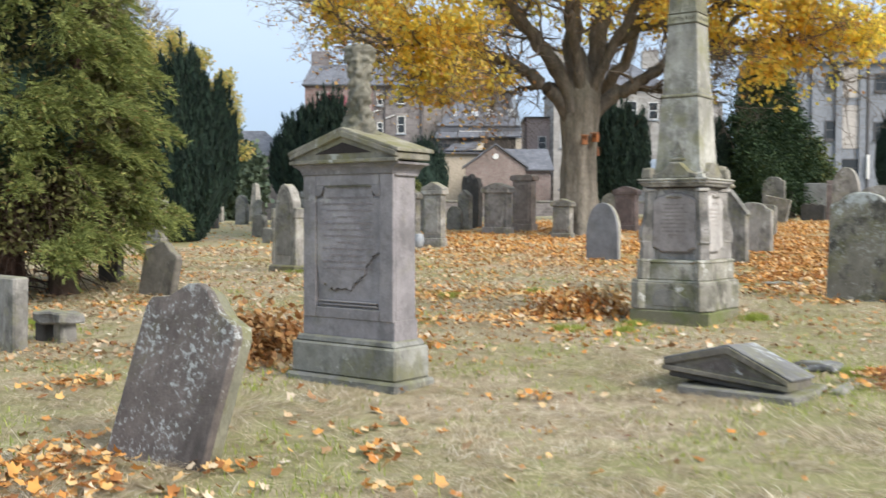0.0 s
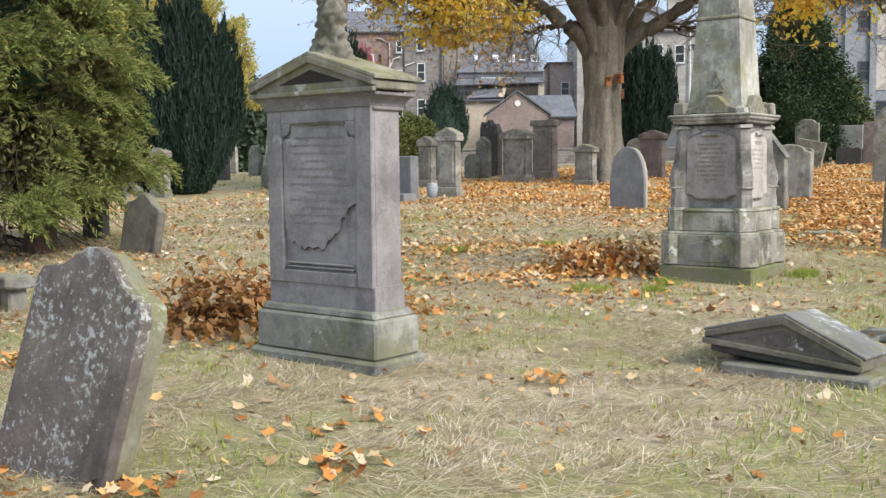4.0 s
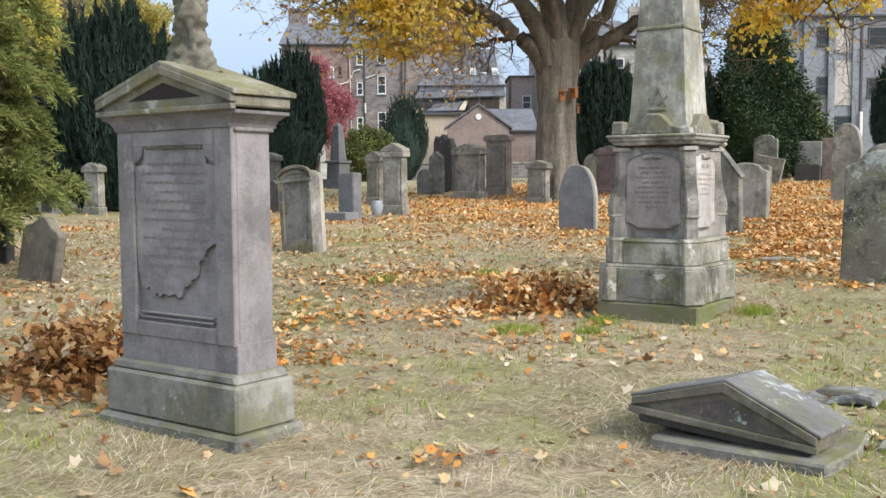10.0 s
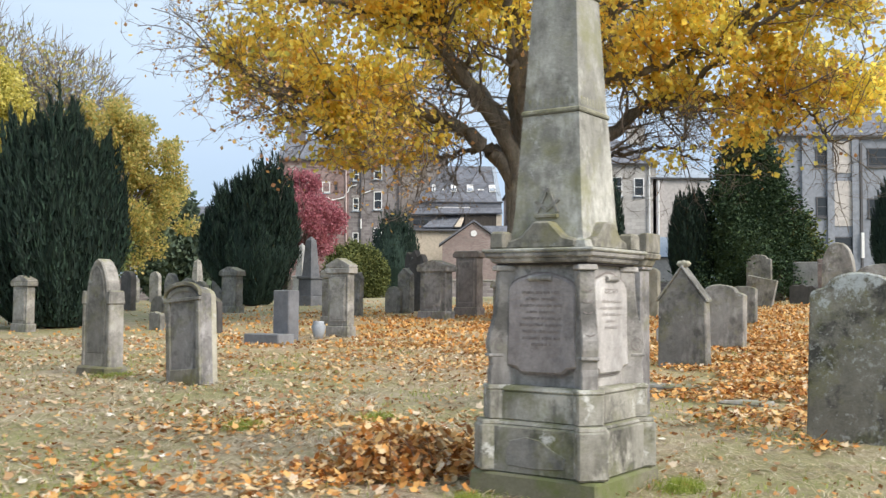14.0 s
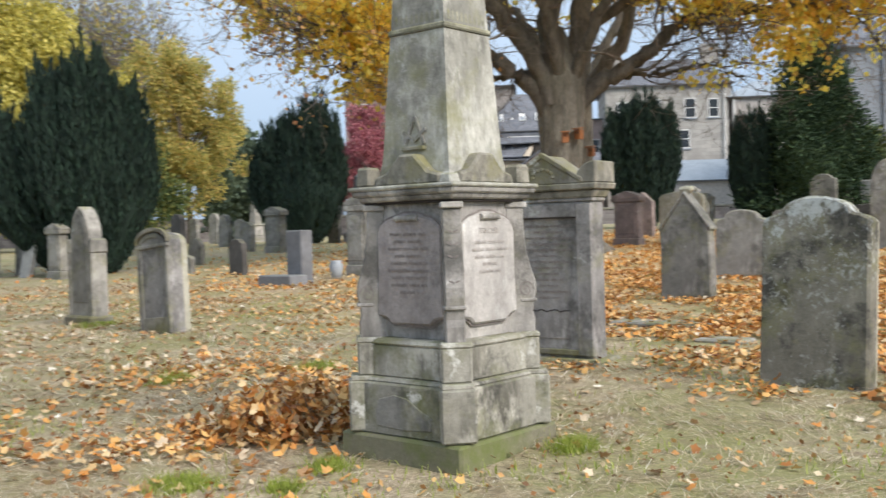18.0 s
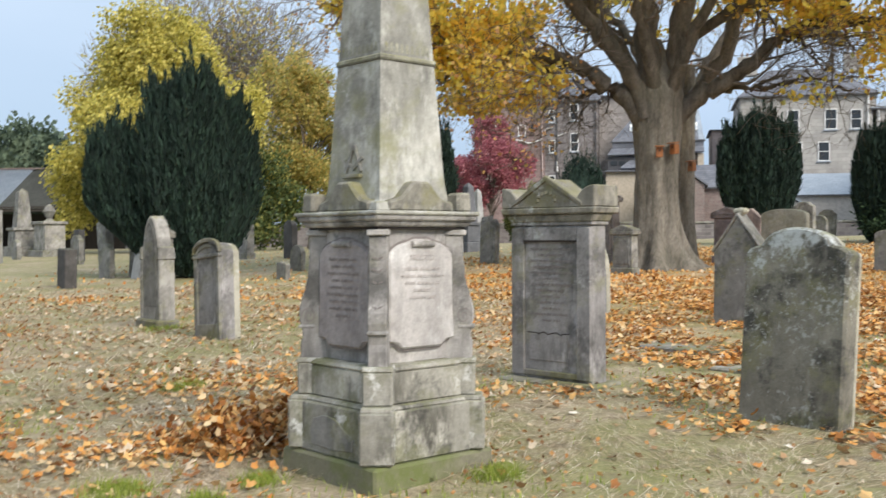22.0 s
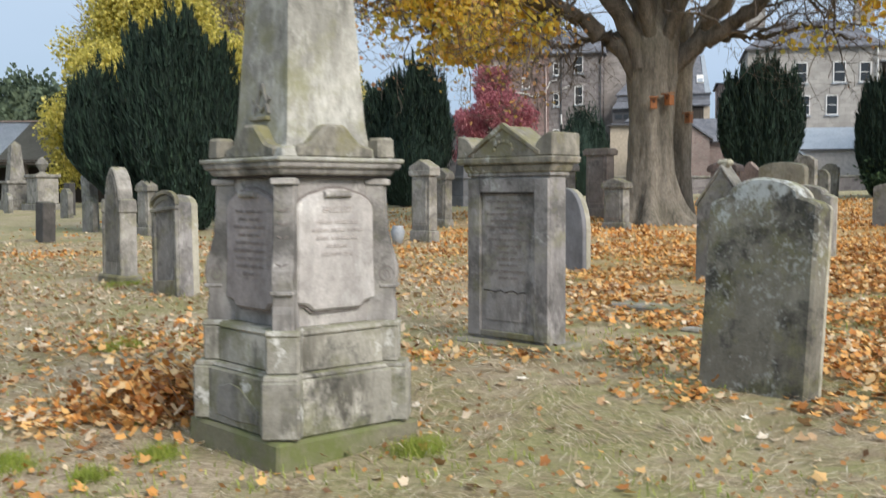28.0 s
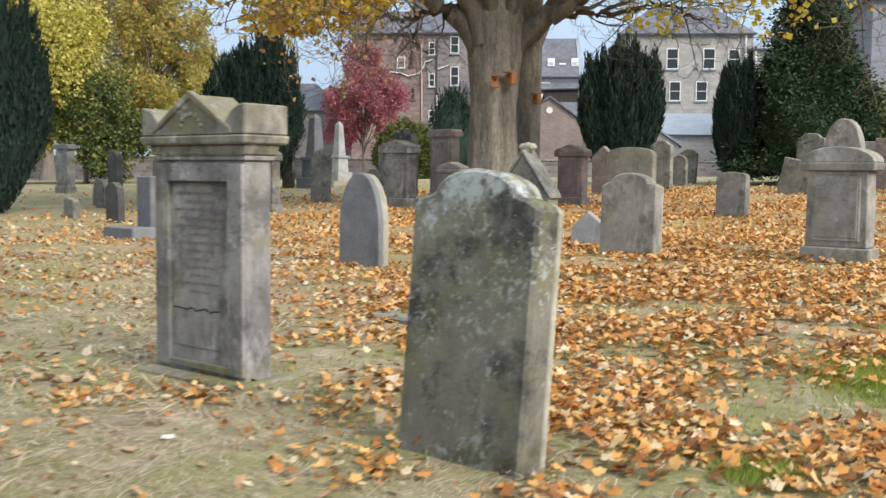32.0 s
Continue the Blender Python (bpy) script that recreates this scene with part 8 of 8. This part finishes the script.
def litter_density(x, y):
    """Leaves to the square metre."""
    d = np.hypot((x - 7.0) / 0.88, y - 30.0)
    core = np.clip((16.5 - d) / 7.0, 0, 1) ** 1.1
    side = np.clip((x - 3.0) / 2.0, 0, 1) * np.clip((y - 13.2 + 0.9 * np.clip(x - 4.5, 0, 4)) / 1.8, 0, 1) * np.clip((27 - y) / 4, 0, 1) * 0.9
    streak = 0.55 * np.exp(-(((x - 0.9) / 1.7) ** 2 + ((y - 12.9 - 0.25 * x) / 0.7) ** 2)) + 0.42 * np.exp(-(((x + 0.1) / 1.3) ** 2 + ((y - 10.2) / 0.85) ** 2))
    drift = 0
    for cx, cy, r, k in itertools.chain(NEAR_DRIFTS, FAR_DRIFTS):
        drift = drift + k * np.exp(-((x - cx) ** 2 + (y - cy) ** 2) / (r * r))
    return 400 * np.maximum(np.maximum(core * 0.50 * np.clip((x + 3.5) / 7.0, 0.38, 1), side * 1.5), np.maximum(streak, drift))


def patchy(x, y, f, s):
    return np.array([noise.noise(Vector((a * f, b * f, s))) for a, b in zip(x, y)])


def ground_heights(x, y):
    return np.array([ground_z(a, b) + bumps(a, b) for a, b in zip(x, y)])


def lobed(pts, size, rng, stand_up=0.35):
    """Five-lobed curled leaves lying at each point, more or less tipped up; 11 corners each."""
    m = len(pts)
    ang = np.arange(11) * 2 * math.pi / 11
    rad = np.array([1.0, 0.66, 0.94, 0.62, 0.80, 0.48, 0.48, 0.80, 0.62, 0.94, 0.66])
    s = rng.uniform(0.55, 1.15, m) * size
    th = rng.uniform(0, 2 * math.pi, m)
    lx, ly = rad * np.cos(ang), rad * np.sin(ang)
    curl = rng.uniform(0.1, 1.5, m)
    tx, ty = rng.normal(size=m) * stand_up, rng.normal(size=m) * stand_up
    vx = s[:, None] * (np.cos(th)[:, None] * lx - np.sin(th)[:, None] * ly)
    vy = s[:, None] * (np.sin(th)[:, None] * lx + np.cos(th)[:, None] * ly)
    vz = s[:, None] * curl[:, None] * (lx ** 2 + 0.3 * ly ** 2)[None, :] * 0.6 + vx * tx[:, None] + vy * ty[:, None]
    v = np.stack([pts[:, 0:1] + vx, pts[:, 1:2] + vy, pts[:, 2:3] + vz], -1).reshape(-1, 3)
    return v, np.arange(m * 11).reshape(-1, 11)


def litter():
    rng = np.random.default_rng(5)
    # near: whole five-lobed leaves
    n = 300000
    x, y = rng.uniform(-7, 13, n), rng.uniform(2.5, 24, n)
    dens = litter_density(x, y)
    pt = patchy(x, y, 0.9, 1.0) + 0.6 * patchy(x, y, 2.6, 4.0)
    want = dens * np.clip(0.55 + 1.3 * pt, 0.03, 1.4) + np.where(y > 9.3, np.where((y < 17) & (x < 3.5), 8.5, 7.0), 2.8) * np.clip(0.6 + 2.0 * pt, 0.15, 3)
    want = want * (1 - 0.93 * np.exp(-(((x - 8.3) / 0.85) ** 2 + ((y - 14.6) / 0.55) ** 2)))
    keep = rng.random(n) < 1.3 * want * (20 * 21.5) / n
    x, y = x[keep], y[keep]
    pts = np.stack([x, y, ground_heights(x, y) + 0.012 + (0.02 + np.clip(litter_density(x, y) * 0.00007, 0, 0.10)) * rng.random(len(x))], 1)
    ob = raw_mesh("fallen_leaves", *lobed(pts, 0.040, rng), M_LITTER)
    tagged(ob, "fallen orange and brown maple leaves scattered on the turf", "leaves", kind="stuff")
    # farther off: simple leaves
    n = 260000
    x, y = rng.uniform(-14, 24, n), rng.uniform(23, 50, n)
    pt = patchy(x, y, 0.5, 9.0)
    want = litter_density(x, y) * 0.42 * np.clip(0.6 + 1.6 * pt, 0.05, 1.3) + 2
    keep = rng.random(n) < 1.6 * want * (38 * 27) / n
    x, y = x[keep], y[keep]
    pts = np.stack([x, y, ground_heights(x, y) + 0.02], 1)
    d = rng.normal(size=(len(x), 3))
    d[:, 2] = np.abs(d[:, 2]) * 0.3
    v, f = leaf_quads(pts, 0.078, rng, 0.0, d * 2, 0.0, 0.95)
    ob = raw_mesh("fallen_leaves", v, f, M_LITTER)
    tagged(ob, "carpet of fallen orange leaves round the maple", "leaves", kind="stuff")


litter()


def leaf_bits():
    rng = np.random.default_rng(6)
    n = 70000
    x, y = rng.uniform(-8, 11, n), rng.uniform(2.2, 22, n)
    keep = rng.random(n) < np.clip(0.30 + 1.2 * patchy(x, y, 0.7, 12.0), 0.06, 1) * np.where(y > 8.5, 0.7, 0.12)
    x, y = x[keep], y[keep]
    pts = np.stack([x, y, ground_heights(x, y) + 0.012], 1)
    d = rng.normal(size=(len(x), 3))
    d[:, 2] = np.abs(d[:, 2]) * 0.35
    v, f = leaf_quads(pts, 0.038, rng, 0.0, d * 2, 0.0, 0.8)
    tagged(raw_mesh("leaf_crumbs", v, f, M_BRUSH), "crumbled leaf bits lying in the straw", "leaves", kind="stuff")


leaf_bits()


def pale_leaves():
    """Curled leaves bleached tan and whitish, singly all over the turf, thicker among the far graves."""
    rng = np.random.default_rng(8)
    n = 60000
    x, y = rng.uniform(-12, 10, n), rng.uniform(2.8, 27, n)
    want = np.where(y < 9.0, 3.2, np.where(x < 2.5, 26.0, 9.0)) * np.clip(0.8 + 2.0 * patchy(x, y, 0.6, 17.0) + 1.2 * patchy(x, y, 2.2, 19.0), 0.06, 2.5)
    keep = rng.random(n) < want * (22 * 24.2) / n
    x, y = x[keep], y[keep]
    pts = np.stack([x, y, ground_heights(x, y) + 0.014], 1)
    tagged(raw_mesh("bleached_leaves", *lobed(pts, 0.048, rng, 0.3), M_TANLEAF), "bleached tan and whitish fallen leaves on the turf", "leaves", kind="stuff")


pale_leaves()


def blades(name, n, box_, length, width, lift, mat, label, seed, mask, swathe=0.0):
    """Blades or straws with a bend in the middle; swathe: how far neighbours lie the same way."""
    rng = np.random.default_rng(seed)
    x, y = rng.uniform(box_[0], box_[1], n), rng.uniform(box_[2], box_[3], n)
    k = mask(x, y, rng)
    x, y = x[k], y[k]
    m = len(x)
    p = np.stack([x, y, ground_heights(x, y) + 0.003], 1)
    th = rng.uniform(0, 2 * math.pi, m)
    if swathe:
        th = np.where(rng.random(m) < swathe, 5.0 * patchy(x, y, 0.55, 31.0) + rng.normal(size=m) * 0.45, th)
    el = rng.uniform(*lift, m)
    L = rng.uniform(*length, m)
    bend = rng.normal(size=m) * 0.45
    d = np.stack([np.cos(th) * np.cos(el), np.sin(th) * np.cos(el), np.sin(el)], 1)
    d2 = np.stack([np.cos(th + bend) * np.cos(el), np.sin(th + bend) * np.cos(el), np.sin(el) - 0.42 * np.cos(el)], 1)
    s = np.stack([-np.sin(th), np.cos(th), np.zeros(m)], 1) * (width * rng.uniform(0.6, 1.3, m))[:, None]
    mid = p + d * (L * 0.5)[:, None]
    tip = mid + d2 * (L * 0.5)[:, None]
    v = np.stack([p - s, p + s, mid + s * 0.9, mid - s * 0.9, tip], 1).reshape(-1, 3)
    b = np.arange(m)[:, None] * 5
    tri = np.concatenate([b + np.array([[0, 1, 2]]), b + np.array([[0, 2, 3]]), b + np.array([[3, 2, 4]])])
    tagged(raw_mesh(name, v, tri, mat), label, "grass", kind="stuff")


TUFTS = [(2.05, 10.9, 0.10), (3.45, 11.15, 0.12), (0.1, 13.9, 0.16), (1.3, 14.3, 0.15), (7.9, 14.5, 0.45), (8.6, 14.6, 0.5), (1.3, 10.6, 0.16), (-2.7, 18.7, 0.2), (1.9, 10.5, 0.09), (3.25, 7.9, 0.10), (6.6, 12.6, 0.16), (-4.6, 11.6, 0.25)]


def hay_mask(x, y, r):
    """Hay lies in lumps and swathes; thinner away from the walk."""
    lump = patchy(x, y, 0.8, 2.0)
    near = np.clip(1.25 - 0.075 * y, 0.35, 1)
    return r.random(len(x)) < np.clip(0.42 - 1.3 * lump + 1.3 * patchy(x, y, 3.1, 5.0), 0.10, 1) * near


blades("dry_straw", 560000, (-5.0, 8.5, 2.6, 14.0), (0.06, 0.30), 0.0015, (0.02, 0.34), M_STRAW, "dry mown straw lying on the turf in swathes", 61, hay_mask, 0.6)
blades("dry_straw", 90000, (-13.0, 3.5, 11.0, 27.0), (0.12, 0.34), 0.005, (0.02, 0.4), M_STRAW, "thin dry straw on the turf between the far graves", 64,
       lambda x, y, r: r.random(len(x)) < np.clip(0.35 + 1.3 * patchy(x, y, 0.9, 22.0), 0.05, 0.9))
blades("grass_tufts", 230000, (-8, 9, 2.2, 24.0), (0.03, 0.085), 0.0035, (0.6, 1.45), M_GRASS, "short green grass tufts in the turf", 62,
       lambda x, y, r: r.random(len(x)) < np.clip(-0.02 + 1.5 * patchy(x, y, 0.8, 2.0) + 0.6 * patchy(x, y, 2.7, 8.0), 0.02, 0.75) * np.clip(1.3 - 0.06 * y, 0.3, 1))


def green_patches():
    """Fresh lush grass in a few spots."""
    rng = np.random.default_rng(63)
    w = np.array([r * r for _, _, r in TUFTS])
    k = rng.choice(len(TUFTS), 30000, p=w / w.sum())
    c = np.array(TUFTS)[k]
    x, y = c[:, 0] + rng.normal(size=len(k)) * c[:, 2] * 0.6, c[:, 1] + rng.normal(size=len(k)) * c[:, 2] * 0.6
    n = len(x)
    p = np.stack([x, y, ground_heights(x, y)], 1)
    d = rng.normal(size=(n, 3)) * 0.45 + np.array((0, 0, 1.0))
    d /= np.linalg.norm(d, axis=1)[:, None]
    s = np.cross(d, rng.normal(size=(n, 3)))
    s *= (0.0035 / (np.linalg.norm(s, axis=1) + 1e-9))[:, None]
    v = np.stack([p - s, p + s, p + d * rng.uniform(0.03, 0.10, n)[:, None]], 1).reshape(-1, 3)
    tagged(raw_mesh("grass_patches", v, np.arange(n * 3).reshape(-1, 3), M_GRASS), "lush bright green grass patches among straw", "grass", kind="stuff")


green_patches()


def brush_pile(x, y, rx, ry, h, n, label, seed, sticks, leafmat):
    rng = np.random.default_rng(seed)
    e = thing_at("leaf_pile", x, y, label, "leaf pile", "piles of cut brushwood")
    st = []
    for k in range(sticks):
        a = rng.uniform(0, 2 * math.pi)
        p0 = np.array((rng.uniform(-rx, rx) * 0.6, rng.uniform(-ry, ry) * 0.6, 0.0))
        d = np.array((math.cos(a) * 0.6, math.sin(a) * 0.6, rng.uniform(0.3, 1.0)))
        L = rng.uniform(0.3, 0.9) * h * 1.3
        st.append([(p0 + d * L * i / 3 + rng.normal(size=3) * 0.015, 0.007 * (1 - 0.25 * i)) for i in range(4)])
    raw_mesh("stick_work", *tubes(st, 4), M_TWIG, e)["kind"] = "stuff"
    d = rng.normal(size=(n, 3))
    d[:, 2] = np.abs(d[:, 2])
    d /= np.linalg.norm(d, axis=1)[:, None]
    q = rng.random(n) ** 0.6
    pts = d * np.array((rx, ry, h)) * q[:, None] * (1 + 0.22 * rng.normal(size=(n, 1)))
    skirt = rng.random(n) < 0.3
    pts[skirt] *= np.array((1.55, 1.55, 0.12))
    pts[:, 2] = np.maximum(pts[:, 2], 0.01)
    raw_mesh("withered_leaves", *lobed(pts, 0.037, rng, 0.6), leafmat, e)["kind"] = "stuff"


brush_pile(-1.66, 9.15, 0.60, 0.46, 0.44, 4200, "heap of cut branches with withered brown leaves", 71, 24, M_BRUSH)
brush_pile(1.62, 11.9, 0.58, 0.50, 0.30, 2600, "heap of cut brushwood with rusty leaves beside the obelisk", 72, 40, M_LITTER)
